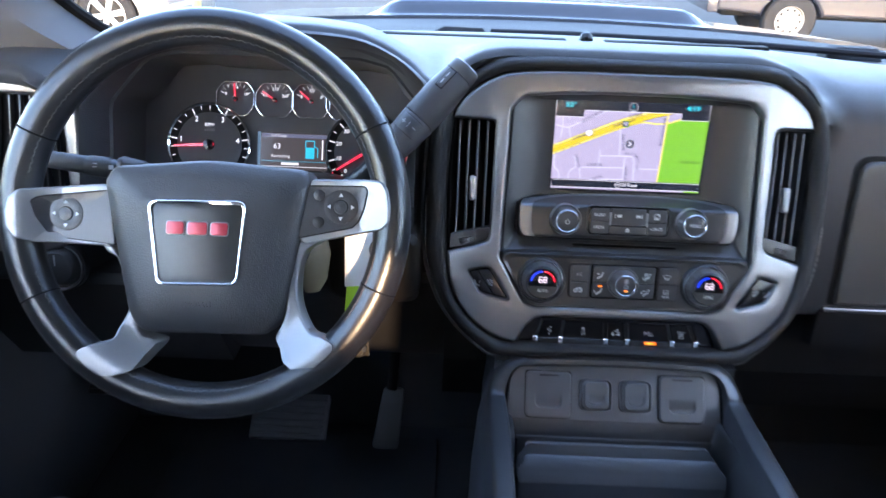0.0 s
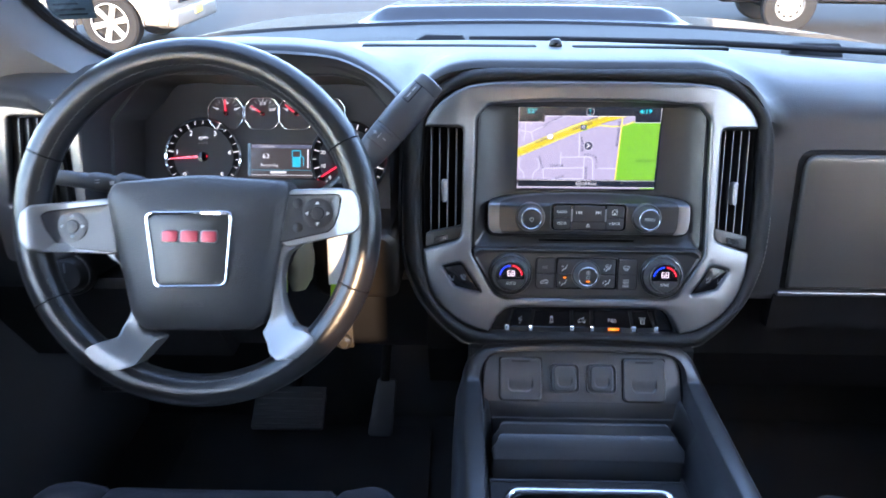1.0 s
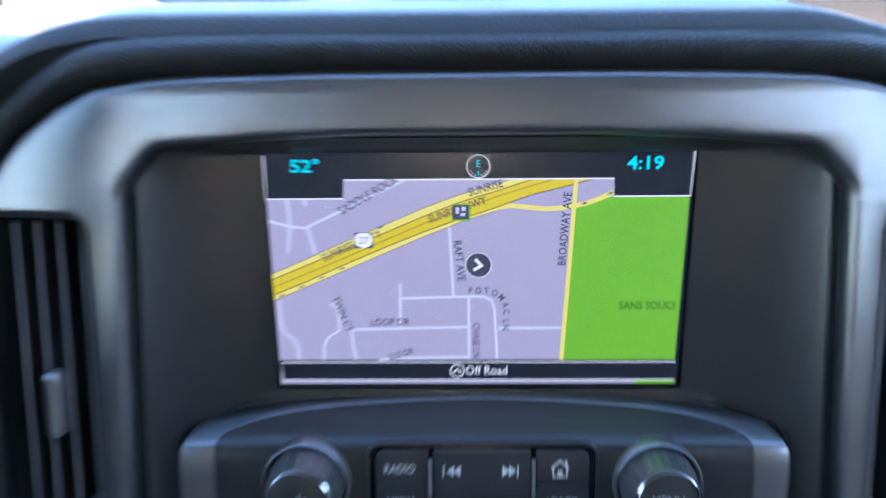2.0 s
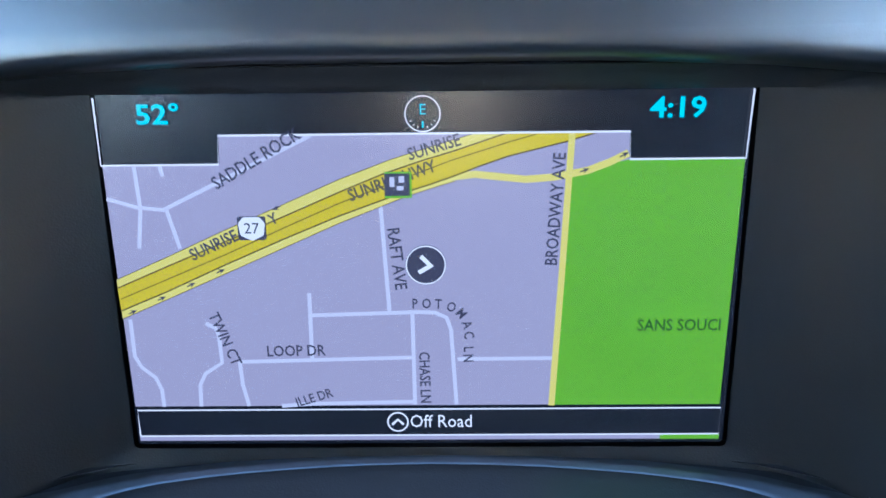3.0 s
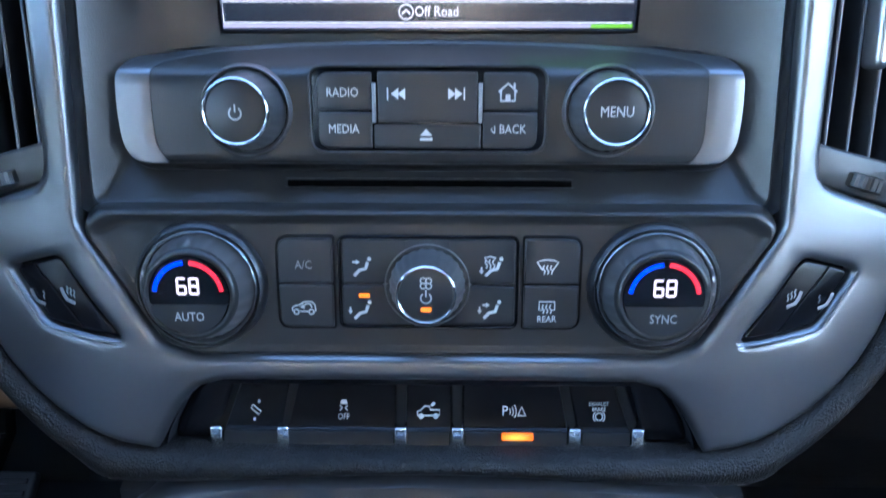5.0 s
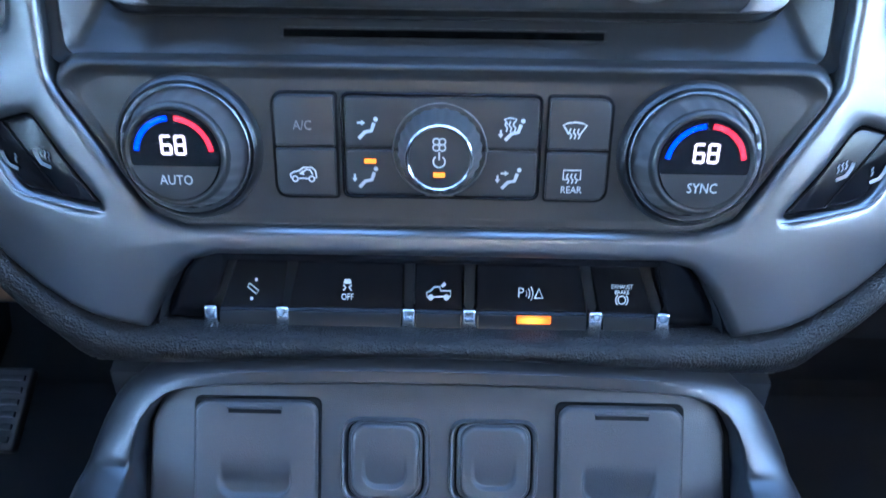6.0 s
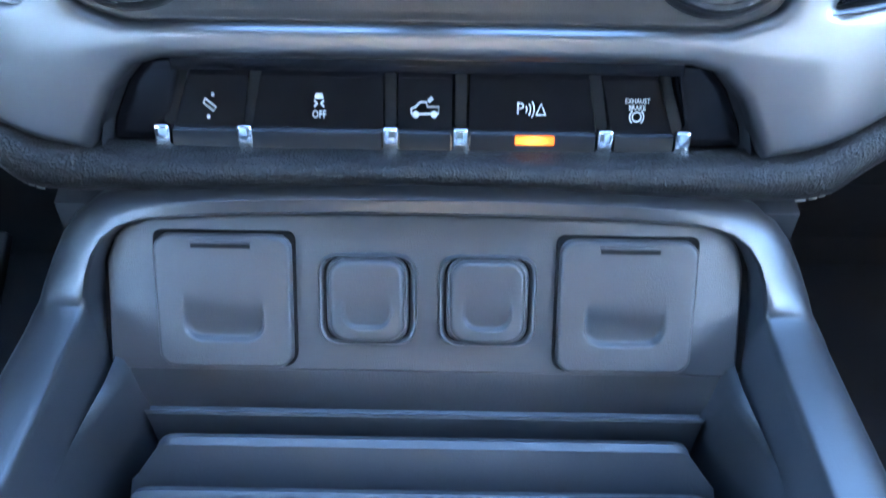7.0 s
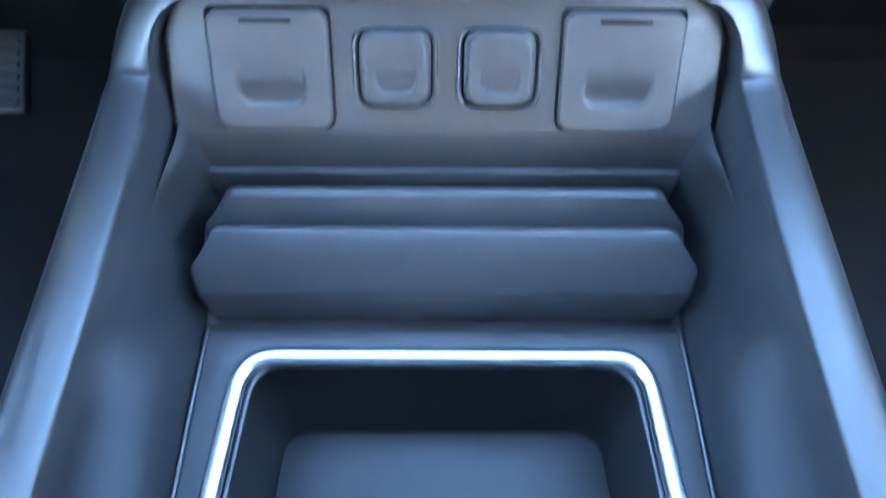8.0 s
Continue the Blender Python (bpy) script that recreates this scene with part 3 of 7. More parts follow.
# ---- centre stack: silver bezel and padded surround ----
cs = thing("center_stack", STACK, "satin silver centre stack bezel with a padded black surround", "center stack")
s_half = [(0.0, 0.277), (0.135, 0.2745), (0.175, 0.263), (0.203, 0.241), (0.2135, 0.219), (0.2185, 0.14), (0.216, 0.055), (0.205, 0.004), (0.187, -0.022), (0.160, -0.0415), (0.127, -0.051), (0.0, -0.0525)]
p_half = [(0.0, 0.2925), (0.139, 0.2925), (0.182, 0.2805), (0.222, 0.250), (0.2365, 0.219), (0.2435, 0.15), (0.2425, 0.060), (0.227, 0.004), (0.205, -0.031), (0.172, -0.060), (0.138, -0.0715), (0.0, -0.0660)]
so, po = smooth_loop(mirrored(s_half), 5), smooth_loop(mirrored(p_half), 5)
notch = [(0.127, -0.0512), (0.1225, -0.0427), (0.1145, -0.029), (0.1045, -0.0195), (0.094, -0.0165), (0.0, -0.016)]
flat_half = [(0.0, 0.277), (0.06, 0.277), (0.11, 0.276), (0.135, 0.2745), (0.158, 0.2705), (0.175, 0.263), (0.191, 0.2525), (0.203, 0.241), (0.210, 0.230), (0.2133, 0.2192), (0.2120, 0.2185), (0.1700, 0.2176), (0.1655, 0.2160), (0.1640, 0.2120), (0.1645, 0.1450), (0.1650, 0.0840), (0.1662, 0.0770), (0.1690, 0.0730), (0.1740, 0.0705),
             (0.2135, 0.0580), (0.2155, 0.0555), (0.2120, 0.025), (0.205, 0.004), (0.197, -0.010), (0.187, -0.022), (0.174, -0.033), (0.160, -0.0415), (0.143, -0.048)] + notch
opening = rounded(mirrored([(0.045, 0.2512), (0.090, 0.2496), (0.132, 0.2462), (0.1468, 0.230), (0.1515, 0.055), (0.120, 0.001), (0.105, -0.004)]), [0.1, 0.1, 0.010, 0.014, 0.012, 0.012, 0.010, 0.010, 0.012, 0.012, 0.014, 0.010, 0.1, 0.1], 6)
vent_hole = {s: rounded([(s * 0.1640, 0.2175), (s * 0.2125, 0.2185), (s * 0.2165, 0.150), (s * 0.2150, 0.0575), (s * 0.1650, 0.0715)], [0.006, 0.001, 0.001, 0.001, 0.012]) for s in (1, -1)}
heat_hole = {s: rounded([(s * 0.1635, 0.0415), (s * 0.1885, 0.0350), (s * 0.1730, 0.0090), (s * 0.1375, 0.0025)], [0.006, 0.003, 0.010, 0.002]) for s in (1, -1)}
bez = plate([mirrored(flat_half), opening, heat_hole[1], heat_hole[-1]], -0.010, 0.004, 0.0045, 4)
part("bezel", bent(bez), SILVER, cs, "satin silver bezel", angle=40)
rings = [at(blend(so, po, -0.03), -0.008), at(blend(so, po, 0.0), -0.002), at(blend(so, po, 0.12), 0.003), at(blend(so, po, 0.35), 0.0065), at(blend(so, po, 0.6), 0.006), at(blend(so, po, 0.85), 0.001), at(po, -0.008), at(blend(so, po, 1.04), -0.03), at(blend(so, po, 1.0), -0.07)]
surround = loft(rings)
for v in surround.verts:
    v.co.z -= 0.2 * max(0.0, abs(v.co.x) - 0.15)
part("padded_surround", surround, SURROUND, cs, "padded black grained vinyl edge", angle=60)
pipe = blend(so, po, 1.10)
pz = [-0.016 - 0.2 * max(0.0, abs(x) - 0.15) for x, y in pipe]
part("piping", sweep([(x, y, z) for (x, y), z in zip(pipe, pz)], 0.0032, 6, closed=True), VINYL, cs)
# visible seam of pale thread along the surround
stitch = bmesh.new()
loop = blend(so, po, 0.97)
dense = smooth_loop(loop, 2)
for i in range(len(dense)):
    x, y = dense[i]
    x2, y2 = dense[(i + 1) % len(dense)]
    if y > 0.11 or abs(x) < 0.15:
        continue
    L = math.hypot(x2 - x, y2 - y)
    n = max(1, int(L / 0.0042))
    for k in range(n):
        t0, t1 = (k + 0.15) / n, (k + 0.8) / n
        z = -0.0035 - 0.2 * max(0.0, abs(x) - 0.15)
        a, b = Vector((x + (x2 - x) * t0, y + (y2 - y) * t0, z)), Vector((x + (x2 - x) * t1, y + (y2 - y) * t1, z))
        s = bmesh.ops.create_cube(stitch, size=1)["verts"]
        d = (b - a)
        ang = math.atan2(d.y, d.x)
        bmesh.ops.transform(stitch, matrix=Matrix.Translation((a + b) / 2) @ Matrix.Rotation(ang, 4, "Z") @ Matrix.Diagonal((d.length, 0.0009, 0.0009, 1)), verts=s)
part("stitching", stitch, STITCH, cs, "pale thread seam")["kind"] = "stuff"

# pocket round the screen
pk_o = rounded([(-0.1475, 0.253), (0.1475, 0.253), (0.1520, 0.060), (-0.1520, 0.060)], [0.016, 0.016, 0.006, 0.006], 6)
pk_m = rounded([(-0.1400, 0.2485), (0.1400, 0.2485), (0.1440, 0.065), (-0.1440, 0.065)], [0.014, 0.014, 0.006, 0.006], 6)
pk_i = rounded([(-0.0938, 0.2455), (0.0917, 0.2455), (0.0917, 0.1365), (-0.0938, 0.1365)], [0.002, 0.002, 0.002, 0.002], 6)
pk_j = rounded([(-0.1080, 0.2445), (0.1080, 0.2445), (0.1100, 0.1290), (-0.1100, 0.1290)], [0.004, 0.004, 0.004, 0.004], 6)


def tilt(ring, off):
    return [(x, y, -0.0275 + (y - 0.139) * 0.123 + off) for x, y in ring]


# the gap's shade is put in as a solid near-black ring
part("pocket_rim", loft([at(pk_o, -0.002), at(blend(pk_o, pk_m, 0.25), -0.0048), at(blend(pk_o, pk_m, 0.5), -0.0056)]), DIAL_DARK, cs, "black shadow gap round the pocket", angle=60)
part("screen_pocket", loft([at(blend(pk_o, pk_m, 0.5), -0.0056), at(blend(pk_o, pk_m, 0.6), -0.0054), at(pk_m, -0.008), tilt(pk_j, 0.0015), tilt(pk_i, 0.0005)]), TRIM, cs, "smooth charcoal pocket round the screen", angle=45)
def pocket_strip(u, v0, v1, off):
    """A raised strip along the pocket's sloping foot."""
    skin = lambda v: -0.008 - 0.3005 * (v - 0.065)
    return loft([[(x, v0, skin(v0) - 0.002), (x, v0, skin(v0) + off), (x, v1, skin(v1) + off), (x, v1, skin(v1) - 0.002)] for x in (-u, u)], True, True, True)


# flat near-black strip; the dark of the slot's depth is in its colour
part("disc_slot", pocket_strip(0.0625, 0.0706, 0.0736, 0.0003), SLOT, cs, "narrow black disc slot")
part("slot_lip", pocket_strip(0.0635, 0.0697, 0.0706, 0.0010), TRIM, cs)
part("slot_lip", pocket_strip(0.0635, 0.0736, 0.0743, 0.0012), TRIM, cs)

# ---- touch screen with its map ----
ts = thing("touch_screen", SCREEN, "lit navigation touch screen showing a street map", "screen")
part("display", plate([rect(-0.0925, -0.0012, 0.0905, 0.1070, 0.001)], -0.004, 0.0), DISPLAY_BLACK, ts, "glossy black display panel")
Z = 0.0003
part("map", plate([[(-0.0920, 0.0118), (0.0885, 0.0118), (0.0894, 0.0872), (0.0570, 0.0872), (0.0568, 0.0949), (-0.0587, 0.0949), (-0.0592, 0.0868), (-0.0927, 0.0868)]], 0.0001, Z), MAP_LILAC, ts, "lilac map ground")
part("map_edge", plate([rect(-0.0918, 0.0000, 0.0892, 0.0016)], 0.0001, Z), MAP_LILAC, ts)
edge = [(-0.0927, 0.1055), (-0.0927, 0.0868), (-0.0592, 0.0868), (-0.0587, 0.0949), (0.0568, 0.0949), (0.0570, 0.0872), (0.0894, 0.0872), (0.0900, 0.1062)]
part("tab_line", strip(edge, 0.0006, 0.0011), UI_WHITE, ts)
part("park", plate([[(0.0407, 0.0828), (0.0490, 0.0853), (0.0572, 0.0871), (0.0894, 0.0871), (0.0885, 0.0118), (0.0374, 0.0118)]], 0.0003, 0.0005), MAP_GREEN, ts, "bright green park area")
part("park_edge", plate([rect(0.071, 0.0000, 0.0892, 0.0016)], 0.0003, 0.0005), MAP_GREEN, ts)
streets = [[(-92.6, 77.2), (-84, 74.6), (-76.5, 73.8), (-55, 84), (-32.7, 94.7)], [(-83.6, 86.3), (-83.1, 74.2), (-84.8, 62.4)], [(-75.7, 74.1), (-72.8, 62.3)], [(-76.2, 86.6), (-75.7, 83.5)],
           [(-13.7, 75.2), (-12.0, 42.1)], [(-35.7, 48.4), (-36.0, 27.3)], [(-35.2, 41.4), (-3, 42.2), (1.6, 42.0), (5.0, 40.4), (6.3, 36.5), (7.8, 12.1)], [(-5.2, 41.5), (-5.0, 12.2)], [(-58.2, 26.6), (-5.5, 27.7)],
           [(8.2, 27.1), (37.4, 27.2)], [(-67.5, 39.1), (-64.6, 37.6), (-63.8, 35.0), (-63.6, 26.3), (-69.0, 22.8), (-71.0, 19.0), (-71.3, 11.8)], [(-58.2, 26.6), (-57.8, 19), (-56.4, 11.9)],
           [(-90.1, 40.5), (-90.1, 28.6), (-88.4, 25.0), (-84.4, 21.5), (-83.0, 17.5), (-82.9, 11.8)], [(-46.3, 11.9), (-36, 12.6), (-5.0, 13.1)]]
for line in streets:
    part("street", strip([(x / 1000, y / 1000) for x, y in line], 0.0012, 0.0006), MAP_WHITE, ts)
UP_EDGE = [(-92.6, 53.0), (-76.4, 60.0), (-59.0, 67.8), (-42.0, 75.0), (-25.3, 82.2), (-10.5, 87.7), (0.7, 91.1), (13.0, 94.7)]
UP_LINE = [(-92.6, 50.4), (-76.7, 57.1), (-59.3, 64.3), (-42.2, 71.4), (-25.5, 78.5), (-12.3, 83.8), (-1.0, 87.5), (7.0, 89.8), (22.0, 94.7)]
MID_LINE = [(-92.0, 47.0), (-59.6, 60.4), (-42.5, 68.0), (-25.6, 75.3), (-9.2, 81.4), (7.0, 87.4), (22.9, 92.3), (30.5, 94.4)]
LOW_LINE = [(-92.3, 43.3), (-77.5, 49.4), (-59.9, 57.3), (-42.7, 64.7), (-25.8, 71.6), (-9.3, 77.5), (0.5, 80.5), (7.0, 82.7), (15.0, 85.7), (23.0, 88.4), (38.8, 92.2), (47.5, 94.7)]
LOW_EDGE = [(-92.3, 40.7), (-77.8, 46.9), (-60.2, 54.5), (-42.9, 62.0), (-25.9, 69.4), (-6.0, 77.2), (3.7, 80.2), (8.0, 81.4)]


def mm(pts):
    return [(x / 1000, y / 1000) for x, y in pts]


def road_band(upper, lower, z):
    return plate([mm(upper) + mm(lower)[::-1]], z - 0.0002, z)


part("ramp", road_band(UP_EDGE, UP_LINE, 0.0007), MAP_CREAM, ts)
part("highway", road_band(UP_LINE, LOW_LINE, 0.0008), MAP_YELLOW, ts, "wide yellow highway band")
part("ramp", road_band(LOW_LINE[:6] + [(3.7, 81.6)], LOW_EDGE, 0.0007), MAP_CREAM, ts)
part("ramp", strip(mm([(-9.3, 77.3), (0.5, 81.0), (7.0, 82.6), (13.4, 83.3), (19.8, 82.6), (27.9, 81.7), (35.9, 82.3), (45.4, 84.1), (51.7, 86.5), (56.6, 88.9)]), 0.0021, 0.00075), MAP_CREAM, ts)
for line, wd in ((UP_LINE, 0.0004), (MID_LINE, 0.0003), (LOW_LINE, 0.0004), (UP_EDGE, 0.0002), (LOW_EDGE, 0.0002)):
    part("lane_line", strip(mm(line), wd, 0.0009), MAP_LINE, ts)
part("avenue", strip([(0.0406, 0.0945), (0.0388, 0.052), (0.0369, 0.0118)], 0.0019, 0.0010), MAP_CREAM, ts)
for x, y, a in ((-88.6, 43.1, 24), (-79.4, 47.3, 24), (-70.2, 51.5, 24), (-61.1, 55.6, 24), (-43.7, 74.1, 205), (44.6, 84.3, 20), (55.5, 88.6, 28)):
    t = plate([[(0.0012, 0), (-0.0008, 0.0008), (-0.0002, 0.00018), (-0.0016, 0.00018), (-0.0016, -0.00018), (-0.0002, -0.00018), (-0.0008, -0.0008)]], 0, 0.0001)
    part("way_arrow", moved(t, pose(x / 1000, y / 1000, 0.0011, 0, 0, a)), MAP_TEXT, ts)
labels = [("SADDLE ROCK", 5.3, -48.5, 88.2, 30, 0.82), ("SUNRISE HWY", 5.0, -10.2, 81.6, 19, 0.82), ("SUNRISE", 5.0, 2.0, 91.0, 16, 0.82), ("SUNRISE", 5.0, -62.6, 63.2, 24, 0.82), ("Y", 4.6, -44.7, 70.9, 24, 0.82), ("RAFT AVE", 5.1, -9.4, 58.8, -84, 0.84),
          ("BROADWAY AVE", 5.1, 36.6, 72.8, 87, 0.83), ("TWIN CT", 4.8, -61.9, 34.2, -70, 0.86), ("LOOP DR", 4.9, -40.7, 30.2, 0.8, 0.85), ("CHASE LN", 4.6, -1.9, 21.3, -89, 0.80), ("ILLE DR", 4.3, -36.0, 14.8, 17, 0.82)]
for text, size, x, y, a, w in labels:
    part("street_name", words(text, size / 1000, x / 1000, y / 1000, 0.0012, a, 0.00005, w, bold=0.012), MAP_TEXT, ts)
for k, ch in enumerate("POTOMAC LN"):
    x = (-4.4, -0.9, 2.6, 6.4, 9.3, 11.0, 11.5, 0, 11.4, 11.3)[k]
    y = (44.9, 44.9, 44.7, 43.8, 41.8, 38.3, 35.0, 0, 30.6, 27.6)[k]
    if ch != " ":
        part("street_name", words(ch, 0.0043, x / 1000, y / 1000, 0.0012, (0, 0, -3, -22, -50, -70, -80, 0, -86, -88)[k], 0.00005, 0.8, bold=0.012), MAP_TEXT, ts)
part("park_name", words("SANS SOUCI", 0.0052, 0.0742, 0.0376, 0.0012, 0, 0.00005, 0.86, bold=0.012), MAP_TEXT_PARK, ts)
part("route_shield", plate([rounded([(-0.0552, 0.0648), (-0.0470, 0.0648), (-0.0470, 0.0718), (-0.0552, 0.0718)], 0.0008)], 0.001, 0.00125), MAP_TEXT, ts)
part("route_shield_face", plate([rounded([(-0.0511, 0.0646), (-0.0477, 0.0662), (-0.0472, 0.0698), (-0.0487, 0.0716), (-0.0535, 0.0716), (-0.0550, 0.0698), (-0.0545, 0.0662)], 0.0012)], 0.001, 0.00135), UI_WHITE, ts)
part("route_number", words("27", 0.0045, -0.0511, 0.0682, 0.0015, 0, 0.00005), MAP_TEXT, ts)
part("exit_marker", plate([rect(-0.0123, 0.0772, -0.0049, 0.0843)], 0.0009, 0.00115), MAP_TEXT, ts)
part("exit_marker_line", joined(plate([rect(-0.0123, 0.0768, -0.0045, 0.0774)], 0.0012, 0.0015), plate([rect(-0.0051, 0.0774, -0.0045, 0.0843)], 0.0012, 0.0015), plate([rect(-0.0123, 0.0838, -0.0051, 0.0843)], 0.0012, 0.0014)), MAP_GREEN, ts)
part("exit_marker_sign", joined(plate([rect(-0.0108, 0.0800, -0.0094, 0.0828)], 0.0012, 0.0014), plate([rect(-0.0088, 0.0790, -0.0068, 0.0802)], 0.0012, 0.0014), plate([rect(-0.0082, 0.0812, -0.0066, 0.0830)], 0.0012, 0.0014)), MAP_WHITE, ts)
pos = [moved(lathe([(0.0060, 0), (0.0060, 0.0003), (0.0, 0.0003)], 32), pose(-0.0009, 0.0569, 0.0010))]
part("position_disc", pos[0], MAP_TEXT, ts)
part("position_ring", moved(arc(0.0057, 0, 360, 0.0004, 0.0014, n=40), pose(-0.0009, 0.0569, 0)), UI_WHITE, ts)
part("position_arrow", moved(plate([[(0.0024, 0), (-0.0014, 0.0030), (-0.0022, 0.0020), (0.0004, 0), (-0.0022, -0.0020), (-0.0014, -0.0030)]], 0.0014, 0.0016), pose(-0.0009, 0.0569, 0, 0, 0, -8)), UI_WHITE, ts)
part("temperature", words("52°", 0.0077, -0.0752, 0.1006, 0.0006, 0, 0.00005, 1.2, bold=0.02), UI_CYAN, ts)
part("clock", words("4:19", 0.0079, 0.0698, 0.1011, 0.0006, 0, 0.00005, 1.15, bold=0.02), UI_CYAN, ts)
part("compass_ring", moved(arc(0.0049, 0, 360, 0.0004, 0.0006, n=40), pose(-0.0011, 0.1003, 0)), UI_WHITE, ts)
part("compass_letter", words("E", 0.0042, -0.0011, 0.1014, 0.0006, 0, 0.00005), UI_CYAN, ts)
part("compass_mark", strip([(-0.0011, 0.0965), (-0.0011, 0.0983)], 0.0005, 0.0006), UI_CYAN, ts)
for a in (-150, -130, -110, -70, -50, -30):
    part("compass_mark", moved(strip([(0.0036, 0), (0.0042, 0)], 0.0003, 0.0006), pose(-0.0011, 0.1003, 0, 0, 0, a)), UI_WHITE, ts)
part("road_bar", plate([rect(-0.0910, 0.0022, 0.0886, 0.0110, 0.0006)], 0.0004, 0.0012), DISPLAY_BLACK, ts)
part("road_bar_line", strip([(-0.0910, 0.0022), (0.0886, 0.0022), (0.0886, 0.0110), (-0.0910, 0.0110), (-0.0910, 0.0022)], 0.0005, 0.0014), UI_WHITE, ts)
part("road_name", words("Off Road", 0.0060, 0.0030, 0.0067, 0.0014, 0, 0.00005, 0.88), UI_WHITE, ts)
part("road_icon", moved(arc(0.0031, 0, 360, 0.0005, 0.0014, n=32), pose(-0.0104, 0.0067, 0)), UI_WHITE, ts)
part("road_icon", strip([(-0.0122, 0.0058), (-0.0104, 0.0075), (-0.0086, 0.0058)], 0.0008, 0.0014), UI_WHITE, ts)

# ---- radio control bar ----
rb = thing("radio_panel", STACK, "black radio control bar with two chrome ringed knobs", "radio")
FOLD, SLOPE = 0.1205, 2.05          # the bar's top folds back from its face to the foot of the screen


def bar_depth(v):
    """Depth of the bar's skin at a height: flat face, soft fold, then the sloping top."""
    t = v - FOLD
    return -SLOPE * (math.sqrt(t * t + 0.0022 ** 2) + t) / 2


def bar_top(x):
    return interp(abs(x), [(0, 0.1336), (0.03, 0.1331), (0.062, 0.1318), (0.081, 0.1306), (0.098, 0.1292), (0.112, 0.1274), (0.122, 0.1258), (0.1265, 0.1240), (0.1290, 0.1205), (0.1300, 0.1150)])


def bar_foot(x):
    return interp(abs(x), [(0, 0.0812), (0.116, 0.0815), (0.121, 0.0822), (0.1255, 0.0850), (0.1288, 0.0910), (0.1300, 0.1000)])


rows = []
for k in range(85):
    x = 0.130 * math.sin(radians(-90 + 180 * k / 84))
    f, t = bar_foot(x), bar_top(x)
    vs = [f, f + 0.0006, f + 0.002] + [f + 0.002 + (t - f - 0.002) * q / 16 for q in range(1, 17)]
    row = [(x, f, -0.026), (x, f, -0.0035)] + [(x, v, bar_depth(v) - max(0.0, 0.002 - (v - f)) ** 2 * 700) for v in vs] + [(x, t, bar_depth(t) - 0.012)]
    rows.append(row)
part("face", loft(rows, True, True, True), TRIM, rb, "satin charcoal face with a sloping top", angle=60)
rim = [(x * 1.030, bar_foot(x) - 0.0035) for x in [0.130 * math.sin(radians(90 - 180 * k / 40)) for k in range(41)]]
rim += [(x * 1.030, bar_top(x) + 0.0022) for x in [0.130 * math.sin(radians(-90 + 180 * k / 40)) for k in range(1, 40)]]


def shelved(ring, n):
    return [(x, y, min(n, n + 0.003 + bar_depth(y))) for x, y in ring]


inner = [(x * 0.985, 0.105 + (y - 0.105) * 0.965) for x, y in rim]
part("housing", loft([shelved(rim, -0.024), shelved(rim, -0.010), shelved(blend(rim, inner, 0.5), -0.0075), shelved(inner, -0.010)]), BLACK, rb, angle=40)
for s in (-1, 1):
    outer = [(0.1228, 0.0826), (0.1262, 0.0852), (0.1290, 0.0913), (0.1301, 0.1035), (0.1300, 0.1150), (0.1292, 0.1200), (0.1272, 0.1240), (0.1235, 0.1262), (0.112, 0.1277), (0.098, 0.1296), (0.081, 0.1310), (0.062, 0.1322), (0.030, 0.1335), (0.0, 0.1339)]
    edge_in = [(0.1100, 0.0822), (0.1124, 0.0852), (0.1150, 0.0913), (0.1156, 0.1034), (0.1156, 0.1140), (0.1155, 0.1185), (0.1143, 0.1218), (0.1100, 0.1243), (0.098, 0.1271), (0.0875, 0.1287), (0.0735, 0.1299), (0.057, 0.1309), (0.028, 0.1320), (0.0, 0.1324)]
    a, b = curve_through(outer, 6), curve_through(edge_in, 6)
    rows = []
    for p, q in zip(a, b):
        row = [(s * p.x, p.y, bar_depth(p.y) - 0.003)]
        for k in range(7):
            c = p.lerp(q, k / 6)
            row.append((s * c.x, c.y, bar_depth(c.y) + 0.0008 - (0.0004 if k in (0, 6) else 0)))
        row.append((s * q.x, q.y, bar_depth(q.y) - 0.003))
        rows.append(row)
    part("end_cap", loft(rows, False), SILVER, rb, "satin silver end cap running into a thin arch", angle=60)


def knob(parent, x, y, base_r, face_r, height, name="knob"):
    k = new(name)
    k.parent = parent
    k.location = (x, y, 0.001)
    part("base_ring", lathe([(base_r + 0.0018, -0.006), (base_r + 0.0018, 0.0012), (base_r + 0.0008, 0.0024), (base_r, 0.0015), (base_r, -0.006)], 64), SMOKED, k, angle=70)
    part("grip", lathe([(base_r - 0.0006, -0.004), (base_r - 0.0008, 0.002), ((base_r * 0.55 + face_r * 0.45), height * 0.55), (face_r + 0.0012, height - 0.0016)], 96, 24, 0.0006, (1, 2)), GRIP, k, "ribbed smoked chrome grip")
    part("chrome_ring", lathe([(face_r + 0.0011, height - 0.002), (face_r + 0.0010, height - 0.0002), (face_r + 0.0005, height + 0.0002), (face_r + 0.0000, height - 0.0002), (face_r - 0.0003, height - 0.002)], 64), RING, k, "thin polished metal ring")
    part("cap", lathe([(face_r - 0.0003, height - 0.003), (face_r - 0.0003, height - 0.0012), (face_r - 0.003, height - 0.0006), (0.0, height - 0.0004)], 48), BUTTON, k)
    return k


